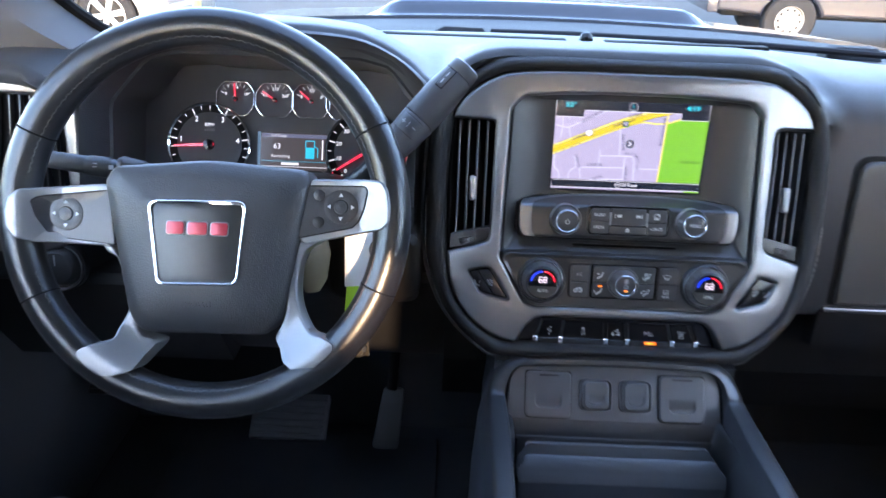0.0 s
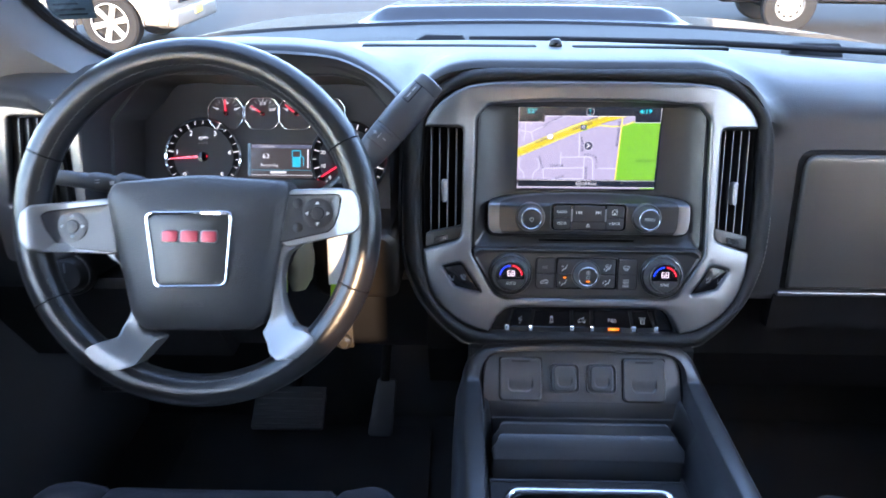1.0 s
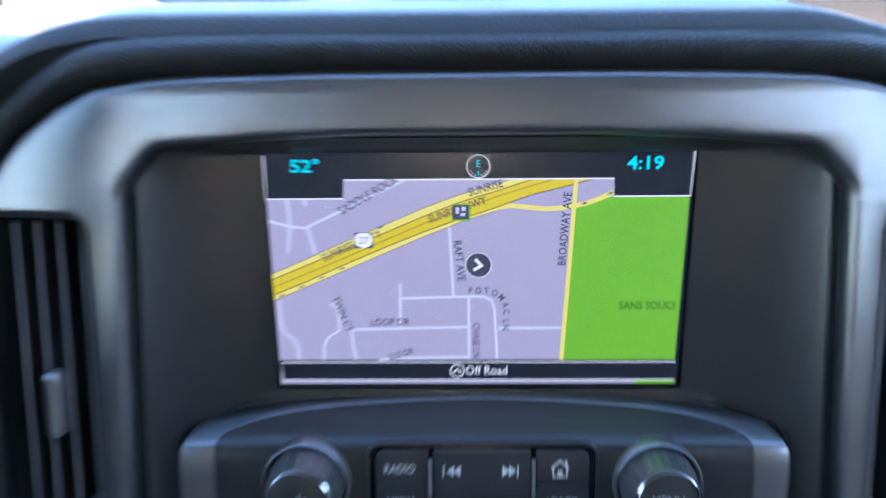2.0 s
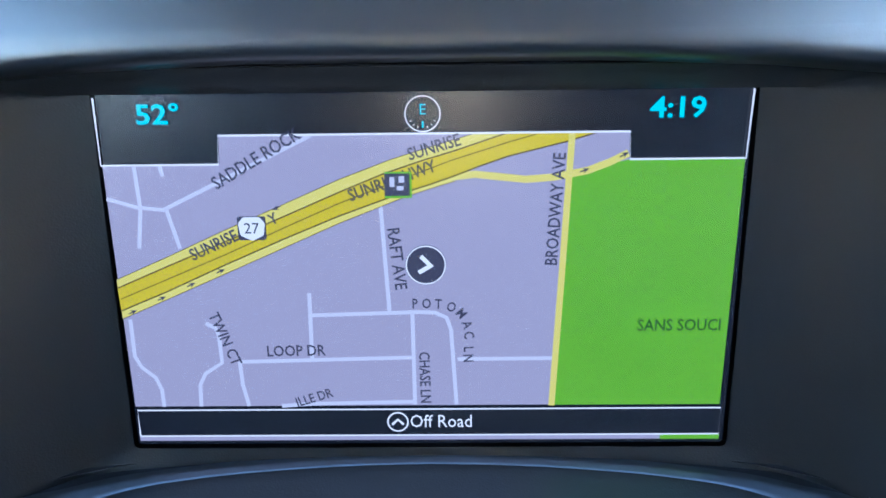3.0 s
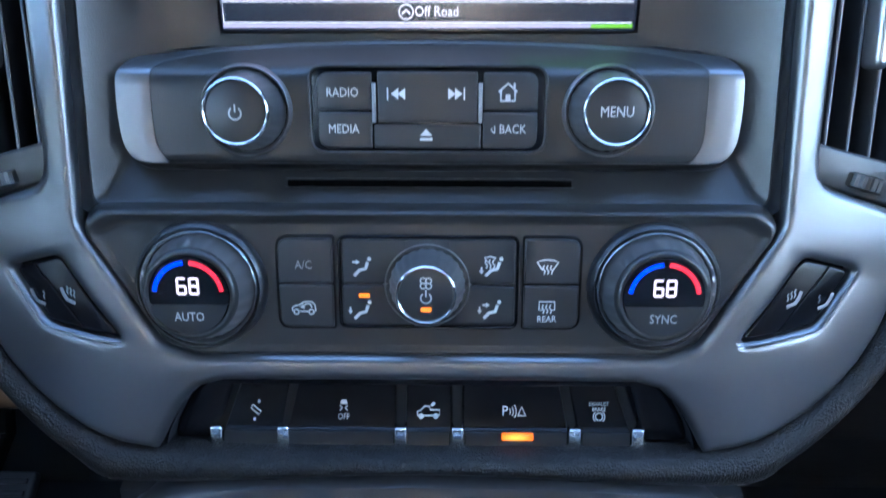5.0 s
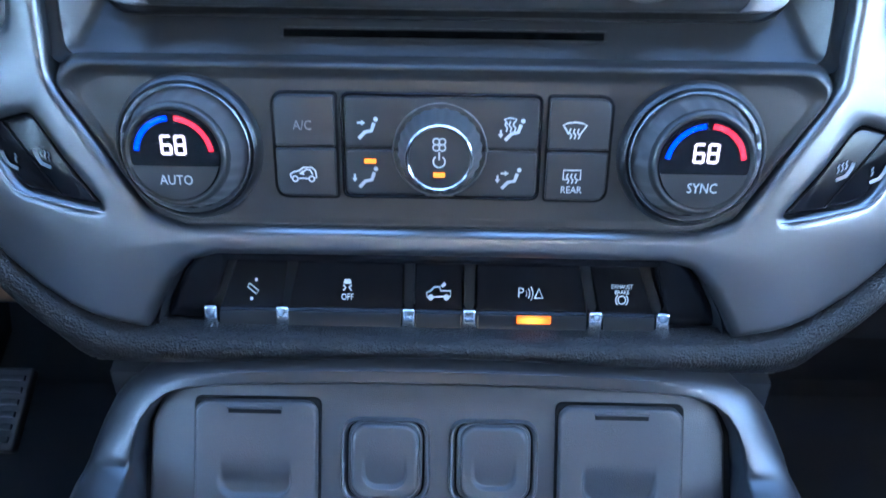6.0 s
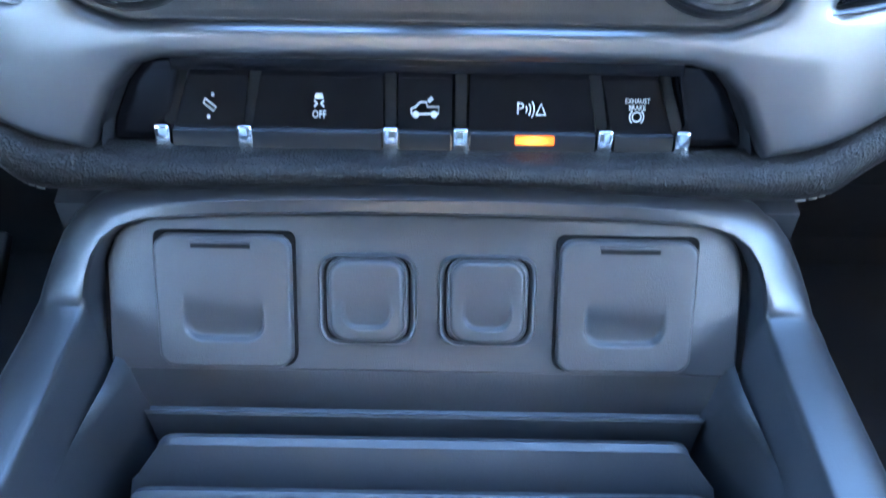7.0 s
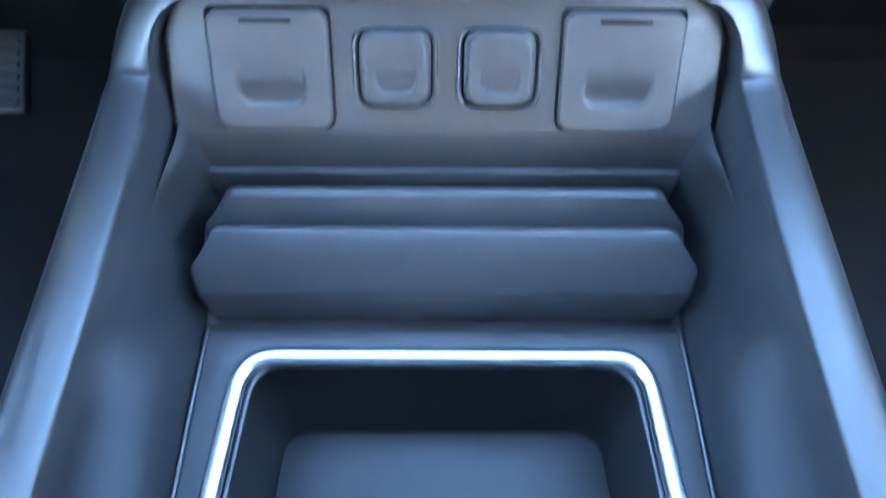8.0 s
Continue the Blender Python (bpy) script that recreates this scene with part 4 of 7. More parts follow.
kp = knob(rb, -0.0755, 0.104, 0.0172, 0.0122, 0.0168)
part("power_icon", arc(0.0024, 125, 415, 0.0006, 0.0165, 0, -0.0007), INK, kp)
part("power_icon", strip([(0, -0.0002), (0, 0.0028)], 0.0006, 0.0165), INK, kp)
km = knob(rb, 0.0745, 0.104, 0.0172, 0.0122, 0.0168)
part("caption", words("MENU", 0.0058, 0, 0, 0.0165, 0, 0.00005, 0.84), INK, km)
part("button_well", plate([rect(-0.0487, 0.0870, 0.0485, 0.1217, 0.006)], -0.003, 0.0016, 0.0010), GLOSS, rb)

part("button_frame", plate([rect(-0.0496, 0.0861, 0.0494, 0.1226, 0.007), rect(-0.0484, 0.0873, 0.0482, 0.1214, 0.006)], -0.001, 0.0026, 0.0005), TRIM, rb)


def key(parent, outline, z=0.0028, text=None, size=0.0052, tx=0.0, ty=0.0, base=-0.002, wide=0.84, mat=None):
    b = part("button", plate([outline], base, z, 0.0008), mat or BUTTON, parent)
    if text:
        part("caption", words(text, size, tx, ty, z + 0.0002, 0, 0.00005, wide), INK, b)
    return b


key(rb, rounded([(-0.0455, 0.1042), (-0.0232, 0.1042), (-0.0232, 0.1194), (-0.0455, 0.1194)], [0.001, 0.001, 0.001, 0.005]), text="RADIO", tx=-0.0352, ty=0.1112)
key(rb, rounded([(-0.0455, 0.0886), (-0.0232, 0.0886), (-0.0232, 0.1034), (-0.0455, 0.1034)], [0.005, 0.001, 0.001, 0.001]), text="MEDIA", tx=-0.0350, ty=0.0964)
seek = key(rb, rect(-0.0208, 0.0992, 0.0204, 0.1196, 0.001), z=0.0036)
key(rb, rect(-0.0224, 0.0886, 0.0220, 0.0984, 0.001))
home = key(rb, rounded([(0.0228, 0.1042), (0.0452, 0.1042), (0.0452, 0.1194), (0.0228, 0.1194)], [0.001, 0.001, 0.005, 0.001]))
key(rb, rounded([(0.0228, 0.0886), (0.0452, 0.0886), (0.0452, 0.1034), (0.0228, 0.1034)], [0.001, 0.005, 0.001, 0.001]), text="BACK", tx=0.0350, ty=0.0964)
for x in (-0.0222, 0.0216):
    part("bright_bar", plate([rect(x - 0.0008, 0.0990, x + 0.0008, 0.1152, 0.0004)], -0.001, 0.0042, 0.0004), BRIGHT, rb, "bright metal divider")


def tri_icon(x, y, w, h, z, flip=1):
    return plate([[(x - flip * w / 2, y - h / 2), (x + flip * w / 2, y), (x - flip * w / 2, y + h / 2)]], z, z + 0.0001)


ic = [tri_icon(-0.0136, 0.1108, 0.0030, 0.0046, 0.0038, -1), tri_icon(-0.0108, 0.1108, 0.0030, 0.0046, 0.0038, -1), plate([rect(-0.0168, 0.1084, -0.0162, 0.1132)], 0.0038, 0.0039)]
part("previous_icon", joined(*ic), INK, seek)
ic = [tri_icon(0.0098, 0.1108, 0.0030, 0.0046, 0.0038), tri_icon(0.0126, 0.1108, 0.0030, 0.0046, 0.0038), plate([rect(0.0146, 0.1084, 0.0152, 0.1132)], 0.0038, 0.0039)]
part("next_icon", joined(*ic), INK, seek)
part("eject_icon", joined(plate([[(-0.0034, 0.0938), (0.0018, 0.0938), (-0.0008, 0.0966)]], 0.003, 0.0031), plate([rect(-0.0034, 0.0918, 0.0018, 0.0929)], 0.003, 0.0031)), INK, rb)
part("home_icon", joined(strip([(0.0290, 0.1116), (0.0328, 0.1150), (0.0366, 0.1116)], 0.0008, 0.003), strip([(0.0299, 0.1122), (0.0299, 0.1080), (0.0357, 0.1080), (0.0357, 0.1122)], 0.0008, 0.003), plate([rect(0.0318, 0.1080, 0.0338, 0.1106)], 0.003, 0.0031), plate([rect(0.0350, 0.1128, 0.0358, 0.1152)], 0.003, 0.0031)), INK, home)
part("back_icon", strip([(0.0276, 0.0948), (0.0260, 0.0964), (0.0276, 0.0980), (0.0276, 0.0948)], 0.0004, 0.003), INK, rb)

# ---- climate panel ----
cp = thing("climate_panel", STACK, "black climate control panel with two lit temperature knobs", "climate control")
R8 = [0.016, 0.016, 0.012, 0.010, 0.010, 0.012, 0.016, 0.016]
w_out = rounded(mirrored([(0.1480, 0.0645), (0.1535, 0.0560), (0.1210, -0.0004), (0.1052, -0.0060)]), R8, 7)
w_in = rounded(mirrored([(0.1335, 0.0562), (0.1432, 0.0500), (0.1142, 0.0052), (0.1010, 0.0006)]), R8, 7)


def lip(f, z):
    """A ring between the panel's outer edge and its face; the lip is lower along the foot."""
    return [(x, y, z * interp(y, [(0.004, 0.35), (0.020, 1.0)]) if z > 0 else z) for x, y in blend(w_out, w_in, f)]


part("frame_wall", loft([lip(0, -0.0100), lip(0.08, -0.0060), lip(0.18, -0.0020), lip(0.28, 0.0008), lip(0.38, 0.0024), lip(0.48, 0.0031), lip(0.58, 0.0029), lip(0.70, 0.0021), lip(0.82, 0.0014), lip(0.92, 0.0010), lip(1.0, 0.0008), lip(1.08, 0.0007)]), TRIM, cp, "smooth charcoal lip round the face", angle=70)
part("face", loft([lip(1.0, -0.0040), [(x, y, 0.0007) for x, y in blend(w_out, w_in, 1.04)]], True, False, True), TRIM, cp, "satin charcoal face", angle=60)
for s, text in ((-1, "AUTO"), (1, "SYNC")):
    k = new("temperature_knob")
    k.parent = cp
    k.location = (s * 0.0990 - 0.0008, 0.0285, 0.001)
    part("collar", lathe([(0.0292, -0.002), (0.0288, 0.0018), (0.0278, 0.0040), (0.0266, 0.0048), (0.0258, 0.0030)], 64), BLACK, k)
    part("chrome_ring", lathe([(0.0259, 0.002), (0.0258, 0.0054), (0.0252, 0.0062), (0.0244, 0.0056), (0.0239, 0.0044), (0.0239, 0.002)], 96), RING, k, "thin polished metal ring", angle=80)
    part("grip", lathe([(0.0238, 0.002), (0.0234, 0.0050), (0.0216, 0.0100), (0.0200, 0.0146)], 144, 24, 0.0005, (1, 2, 3)), GRIP, k, "ribbed smoked chrome grip")
    part("face_ring", lathe([(0.0202, 0.0138), (0.0200, 0.0150), (0.0193, 0.0163), (0.0184, 0.0169), (0.0176, 0.0168), (0.0171, 0.0160)], 64), TRIM, k, "rounded charcoal ring", angle=70)
    part("face", lathe([(0.0174, 0.0140), (0.0172, 0.0160), (0.0168, 0.0166), (0.0, 0.0167)], 64), GLOSS, k)
    a = [(0.0164 * math.cos(radians(t)), 0.0164 * math.sin(radians(t))) for t in range(192, 349, 6)]
    part("push_button", plate([[(-0.0162, -0.0040), *a, (0.0162, -0.0040)]], 0.0164, 0.0174, 0.0003), BUTTON, k)
    part("caption", words(text, 0.0054, 0, -0.0092, 0.0176, 0, 0.00005, 0.84), INK, k)
    part("cool_arc", arc(0.0142, 180 - 8, 95, 0.0019, 0.0171), LED_BLUE, k, "glowing blue arc")
    part("warm_arc", arc(0.0142, 85, 8, 0.0019, 0.0171), LED_RED, k, "glowing red arc")
    for dx, segs in ((-0.0026, "acdefg"), (0.0026, "abcdefg")):
        w, h, th = 0.0017, 0.0033, 0.0010
        lines = {"a": [(-w, h), (w, h)], "b": [(w, h), (w, 0)], "c": [(w, 0), (w, -h)], "d": [(-w, -h), (w, -h)], "e": [(-w, 0), (-w, -h)], "f": [(-w, h), (-w, 0)], "g": [(-w, 0), (w, 0)]}
        dig = new("digit")
        dig.parent = k
        for c in segs:
            part("segment", strip([(x + dx, y + 0.0042) for x, y in lines[c]], th, 0.0172), LED_PINK, dig, "lit bar of a digit")

for s in (-1, 1):
    part("key_well", plate([rounded([(s * 0.0668, 0.0086), (s * 0.0408, 0.0086), (s * 0.0408, 0.0512), (s * 0.0668, 0.0512)], [0.006, 0.002, 0.002, 0.006])], -0.001, 0.0021, 0.0004), DEEP, cp)
part("center_well", plate([rect(-0.0395, 0.0092, 0.0393, 0.0513, 0.004), rect(-0.0383, 0.0104, 0.0381, 0.0501, 0.003)], -0.001, 0.0032, 0.0006), GLOSS, cp)
for x0, x1, r0, r1 in ((-0.0655, -0.0418, 0.005, 0.001), (0.0416, 0.0655, 0.001, 0.005)):
    key(cp, rounded([(x0, 0.0300), (x1, 0.0300), (x1, 0.0500), (x0, 0.0500)], [0.001, 0.001, r1, r0]), z=0.0034, base=-0.001)
    key(cp, rounded([(x0, 0.0098), (x1, 0.0098), (x1, 0.0292), (x0, 0.0292)], [r0, r1, 0.001, 0.001]), z=0.0034, base=-0.001)
for x0, x1 in ((-0.0378, -0.0004), (0.0000, 0.0376)):
    key(cp, rect(x0, 0.0298, x1, 0.0497, 0.002), z=0.0030, base=-0.001)
    key(cp, rect(x0, 0.0108, x1, 0.0290, 0.002), z=0.0030, base=-0.001)
part("hinge_tab", plate([rect(-0.0100, 0.0440, 0.0088, 0.0496, 0.001)], 0.0, 0.0032, 0.0002), BUTTON, cp)
fan = knob(cp, -0.0006, 0.0292, 0.0176, 0.0116, 0.0172, "fan_knob")
part("amber_light", plate([rect(-0.0022, -0.0072, 0.0022, -0.0054)], 0.0167, 0.0171), LED_AMBER, fan, "glowing amber light")
for a in range(0, 360, 90):
    part("fan_icon", moved(arc(0.0012, 0, 360, 0.0005, 0.0171, n=14), pose(0.0016 * math.cos(radians(a + 45)), 0.0052 + 0.0016 * math.sin(radians(a + 45)), 0)), INK, fan)
part("power_icon", joined(arc(0.0022, 125, 415, 0.0006, 0.0171, 0, -0.0012), strip([(0, -0.0006), (0, 0.0024)], 0.0006, 0.0171)), INK, fan)
part("amber_light", plate([rect(-0.0305, 0.0236, -0.0258, 0.0254)], 0.0028, 0.0033), LED_AMBER, cp, "glowing amber light")
part("caption", words("A/C", 0.0054, -0.0543, 0.0382, 0.0036, 0, 0.00005, 0.84), INK_DIM, cp)
part("caption", words("REAR", 0.0040, 0.0518, 0.0141, 0.0036, 0, 0.00005, 0.9), INK, cp)


def seated(x, y, z, mat, parent, arrows=()):
    """The pictogram of a seated figure in an air flow, as plain strokes."""
    bm = joined(strip([(x + 0.0026, y + 0.0022), (x + 0.0016, y - 0.0008), (x - 0.0010, y - 0.0014), (x - 0.0034, y - 0.0040)], 0.0014, z), moved(lathe([(0.0009, 0), (0.0, 0.0001)], 12), pose(x + 0.0033, y + 0.0036, z)))
    for ax, ay, a in arrows:
        bm = joined(bm, moved(plate([[(0.0016, 0), (0, 0.0011), (0, 0.0004), (-0.0016, 0.0004), (-0.0016, -0.0004), (0, -0.0004), (0, -0.0011)]], 0, 0.0001), pose(x + ax, y + ay, z, 0, 0, a)))
    part("air_icon", bm, mat, parent)


seated(-0.0290, 0.0374, 0.0032, INK, cp, [(-0.0024, 0.0022, 0)])
seated(-0.0292, 0.0178, 0.0032, INK, cp, [(-0.0052, -0.0002, -90)])
seated(0.0282, 0.0376, 0.0032, INK, cp, [(-0.0052, -0.0016, -90)])
seated(0.0276, 0.0182, 0.0032, INK, cp, [(-0.0024, 0.0022, 0), (-0.0052, -0.0002, -90)])


def defrost(x, y, z, parent, shape):
    lines = strip(shape, 0.0006, z)
    for dx in (-0.0016, 0.0, 0.0016):
        lines = joined(lines, strip([(x + dx, y - 0.0036), (x + dx + 0.0005, y - 0.0022), (x + dx - 0.0005, y - 0.0010), (x + dx, y + 0.0004)], 0.0006, z))
    part("defrost_icon", lines, INK, parent)


defrost(0.0516, 0.0382, 0.0036, cp, [(0.0494, 0.0364), (0.0470, 0.0400), (0.0490, 0.0408), (0.0516, 0.0411), (0.0542, 0.0408), (0.0562, 0.0400), (0.0538, 0.0364)])
defrost(0.0518, 0.0204, 0.0036, cp, [(0.0500, 0.0184), (0.0484, 0.0184), (0.0484, 0.0222), (0.0552, 0.0222), (0.0552, 0.0184), (0.0536, 0.0184)])
defrost(0.0266, 0.0406, 0.0034, cp, [(0.0256, 0.0398), (0.0242, 0.0418), (0.0266, 0.0424), (0.0290, 0.0418), (0.0276, 0.0398)])
car = strip([(-0.0598, 0.0172), (-0.0600, 0.0188), (-0.0586, 0.0198), (-0.0566, 0.0202), (-0.0548, 0.0216), (-0.0514, 0.0217), (-0.0500, 0.0204), (-0.0496, 0.0176), (-0.0506, 0.0172)], 0.0006, 0.0036)
car = joined(car, strip([(-0.0566, 0.0172), (-0.0530, 0.0172)], 0.0006, 0.0036), arc(0.0011, 0, 360, 0.0006, 0.0036, -0.0582, 0.0170, 12), arc(0.0011, 0, 360, 0.0006, 0.0036, -0.0516, 0.0170, 12))
car = joined(car, strip([(-0.0512, 0.0188), (-0.0520, 0.0206), (-0.0536, 0.0208), (-0.0548, 0.0198)], 0.0006, 0.0036), plate([[(-0.0566, 0.0190), (-0.0544, 0.0186), (-0.0550, 0.0204)]], 0.0036, 0.0037))
part("recirculate_icon", car, INK, cp)

# ---- heated seat switches ----
for s in (-1, 1):
    hs = thing("seat_heat_switch", STACK, "black heated seat rocker switch in the silver bezel", "switch", "seat heat switches")
    inner = [(s * 0.1632 + (x - s * 0.1632) * 0.94, 0.0222 + (y - 0.0222) * 0.94) for x, y in heat_hole[s]]
    part("well", bent(plate([heat_hole[s]], -0.012, -0.004)), DEEP, hs)
    part("rocker", bent(plate([inner], -0.008, 0.0008, 0.0012)), GLOSS, hs)
    part("divider", bent(strip([(s * 0.1770, 0.0370), (s * 0.1555, 0.0070)], 0.0008, 0.0012)), DEEP, hs)
    for cx, cy, warm in ((0.1765, 0.0205, 0), (0.1610, 0.0220, 1)):
        bm = joined(strip([(s * (cx + 0.0034), cy + 0.0040), (s * (cx + 0.0026), cy + 0.0012), (s * (cx + 0.0012), cy - 0.0012)], 0.0018, 0.0013), strip([(s * (cx + 0.0016), cy - 0.0012), (s * (cx - 0.0030), cy - 0.0030)], 0.0017, 0.0013))
        for q in range(3 if warm else 1):
            wx, wy = cx - 0.0030 + 0.0016 * q, cy + 0.0004 + 0.0008 * q
            bm = joined(bm, strip([(s * wx, wy - 0.0008), (s * (wx + 0.0005), wy + 0.0006), (s * (wx - 0.0002), wy + 0.0018), (s * (wx + 0.0004), wy + 0.0030)], 0.0007, 0.0013))
        part("heat_icon", bent(bm), INK_DIM, hs)
    path = [(s * 0.1895, 0.0345), (s * 0.1815, 0.0185), (s * 0.1755, 0.0090), (s * 0.1700, 0.0072), (s * 0.1370, 0.0016)]
    part("bright_edge", bent(sweep([(x, y, 0.0034) for x, y in path], 0.0005, 6)), BRIGHT, hs, "bright silver lower edge")

# ---- centre air vents ----
for s in (-1, 1):
    W = wing(s)
    vt = thing("air_vent", W, "black air vent with upright vanes in the stack", "air vent", "stack vents")
    part("duct", loft([at(vent_hole[s], -0.004), at(vent_hole[s], -0.045)], True, False, True), DEEP, vt)
    for k in range(4):
        x = s * (0.1740 + 0.0113 * k)
        bm = moved(block(-0.0009, 0.0009, 0.074 - 0.002 * k, 0.2165, -0.016, 0.0, 0.0006), Matrix.Translation((x, 0, -0.008)) @ Matrix.Rotation(radians(14), 4, "Y"))
        v = part("vane", bm, BLACK, vt)
        # pale strip paints the highlight along the vane's front edge
        part("vane_glint", moved(block(-0.00045, 0.00045, 0.078, 0.2150, 0.0, 0.0007), Matrix.Translation((x, 0, -0.008)) @ Matrix.Rotation(radians(14), 4, "Y")), INK_DIM, v)
    tab = moved(plate([rounded([(-0.0035, -0.016), (0.0035, -0.016), (0.0042, 0.014), (-0.0042, 0.014)], 0.0035)], -0.004, 0.006, 0.0028, 3), Matrix.Translation((s * 0.1890, 0.137, -0.004)) @ Matrix.Rotation(radians(14), 4, "Y"))
    part("tab", tab, SMOKED, vt, "polished vane tab")
    shelf = rounded([(s * 0.1655, 0.091), (s * 0.2140, 0.079), (s * 0.2145, 0.060), (s * 0.1665, 0.0735)], [0.002, 0.002, 0.002, 0.010])
    part("thumbwheel_plate", plate([shelf], -0.018, -0.003, 0.0015), TRIM, vt)
    part("thumbwheel", moved(lathe([(0.0, -0.0035), (0.011, -0.0035), (0.0125, -0.0028), (0.0125, 0.0028), (0.011, 0.0035), (0.0, 0.0035)], 48, 24, 0.0006, (2, 3)), Matrix.Translation((s * 0.1930, 0.0725, -0.0105)) @ Matrix.Rotation(radians(-15 * s), 4, "Z") @ Matrix.Rotation(radians(90), 4, "X")), BLACK, vt, "ribbed thumb wheel")

# ---- switch bank ----
sb = thing("switch_bank", STACK, "row of glossy black piano switches with chrome tips", "switch panel")
well = rounded([(-0.1245, -0.0530), (-0.1215, -0.0427), (-0.1140, -0.029), (-0.1045, -0.0190), (-0.095, -0.0155), (0.095, -0.0155), (0.1045, -0.0190), (0.1140, -0.029), (0.1215, -0.0427), (0.1245, -0.0530)], 0.003)
part("well", plate([well], -0.034, -0.0225, 0.0), DEEP, sb)
part("well_rim", loft([at(well, -0.002), at(well, -0.014)]), BLACK, sb)
for s in (-1, 1):
    part("side_filler", plate([rounded([(s * 0.1235, -0.0520), (s * 0.1205, -0.0427), (s * 0.1130, -0.029), (s * 0.1040, -0.0195), (s * 0.0925, -0.0190), (s * 0.1025, -0.0520)], 0.002)], -0.02, -0.0110, 0.0015), GLOSS, sb)
part("top_filler", plate([rect(-0.0960, -0.0238, 0.0960, -0.0165)], -0.02, -0.0100, 0.001), GLOSS, sb)
prof = [(-0.0225, -0.0175), (-0.0265, -0.0150), (-0.0445, -0.0093), (-0.0455, -0.0080), (-0.0466, -0.0072), (-0.0530, -0.0060), (-0.0543, -0.0078), (-0.0543, -0.022), (-0.0225, -0.022)]
keys = [(-0.0985, -0.0712, -0.0895, -0.0675), (-0.0680, -0.0168, -0.0625, -0.0165), (-0.0110, 0.0098, -0.0108, 0.0097), (0.0164, 0.0655, 0.0163, 0.0610), (0.0718, 0.0955, 0.0660, 0.0865)]
for x0, x1, t0, t1 in keys:
    bm = bmesh.new()
    rows = []
    for e in (0.0006, 0.9994):
        ring = []
        for v, n in prof:
            t = max(0.0, min(1.0, (v + 0.0475) / 0.025))
            a, b = x0 + (t0 - x0) * t, x1 + (t1 - x1) * t
            ring.append((a + (b - a) * e, v, n))
        rows.append(ring)
    kb = part("switch", loft(rows, True, True, True), GLOSS, sb, angle=25)
    lw = 0.0006
    part("lip", loft([[(x0 + lw, -0.0462, -0.0075), (x1 - lw, -0.0462, -0.0075)], [(x0 + lw, -0.0470, -0.0066), (x1 - lw, -0.0470, -0.0066)], [(x0 + lw, -0.0526, -0.0055), (x1 - lw, -0.0526, -0.0055)], [(x0 + lw, -0.0538, -0.0062), (x1 - lw, -0.0538, -0.0062)], [(x0 + lw, -0.0542, -0.010), (x1 - lw, -0.0542, -0.010)]], False), LIP, kb, "satin grey front lip", angle=40)
tips = [(-0.1017, -0.0925), (-0.0698, -0.0650), (-0.0139, -0.0137), (0.0131, 0.0130), (0.0687, 0.0635), (0.0985, 0.0895)]
for x, tx in tips:
    d = loft([[(x - 0.0022, -0.0500, -0.0085), (x + 0.0022, -0.0500, -0.0085), (tx + 0.0022, -0.0225, -0.0165), (tx - 0.0022, -0.0225, -0.0165)], [(x - 0.0022, -0.0500, -0.02), (x + 0.0022, -0.0500, -0.02), (tx + 0.0022, -0.0225, -0.022), (tx - 0.0022, -0.0225, -0.022)]], True, True, True)
    part("divider", d, DIAL_DARK, sb)
    part("chrome_tip", moved(block(-0.0030, 0.0030, -0.0054, 0.0044, -0.004, 0.0034, 0.0012, 3), pose(x, -0.0478, -0.0088)), CHROME, sb, "small chrome tip")
part("amber_light", plate([rect(0.0340, -0.0497, 0.0492, -0.0464, 0.0006)], -0.010, -0.0056, 0.0003), LAMP_AMBER, sb, "glowing amber light")


def key_plane(v):
    return -0.0150 + (-0.0265 - v) / 0.0175 * 0.0055


def on_key(bm):
    for v in bm.verts:
        v.co.z += key_plane(v.co.y) + 0.0004
    return bm


part("pedal_icon", on_key(joined(strip([(-0.0850, -0.0350), (-0.0810, -0.0380), (-0.0820, -0.0395), (-0.0858, -0.0366), (-0.0850, -0.0350)], 0.0006, 0), plate([rect(-0.0826, -0.0342, -0.0814, -0.0328)], 0, 0.0001), plate([rect(-0.0846, -0.0422, -0.0834, -0.0408)], 0, 0.0001))), INK, sb)
part("traction_icon", on_key(joined(plate([rounded([(-0.0432, -0.0345), (-0.0394, -0.0345), (-0.0400, -0.0325), (-0.0426, -0.0325)], 0.0005)], 0, 0.0001), strip([(-0.0432, -0.0350), (-0.0420, -0.0362), (-0.0432, -0.0374)], 0.0007, 0), strip([(-0.0394, -0.0350), (-0.0406, -0.0362), (-0.0394, -0.0374)], 0.0007, 0), words("OFF", 0.0040, -0.0413, -0.0402, 0, 0, 0.00005, 0.8))), INK, sb)
part("bed_light_icon", on_key(joined(strip([(-0.0058, -0.0396), (-0.0060, -0.0376), (-0.0044, -0.0370), (-0.0026, -0.0352), (-0.0002, -0.0352), (0.0002, -0.0368), (0.0046, -0.0368), (0.0046, -0.0392), (-0.0058, -0.0396)], 0.0007, 0), moved(lathe([(0.0013, 0), (0.0, 0.0001)], 14), pose(-0.0042, -0.0397, 0)), moved(lathe([(0.0013, 0), (0.0, 0.0001)], 14), pose(0.0028, -0.0396, 0)), strip([(0.0006, -0.0350), (0.0022, -0.0336)], 0.0014, 0))), INK, sb)
wav = bmesh.new()
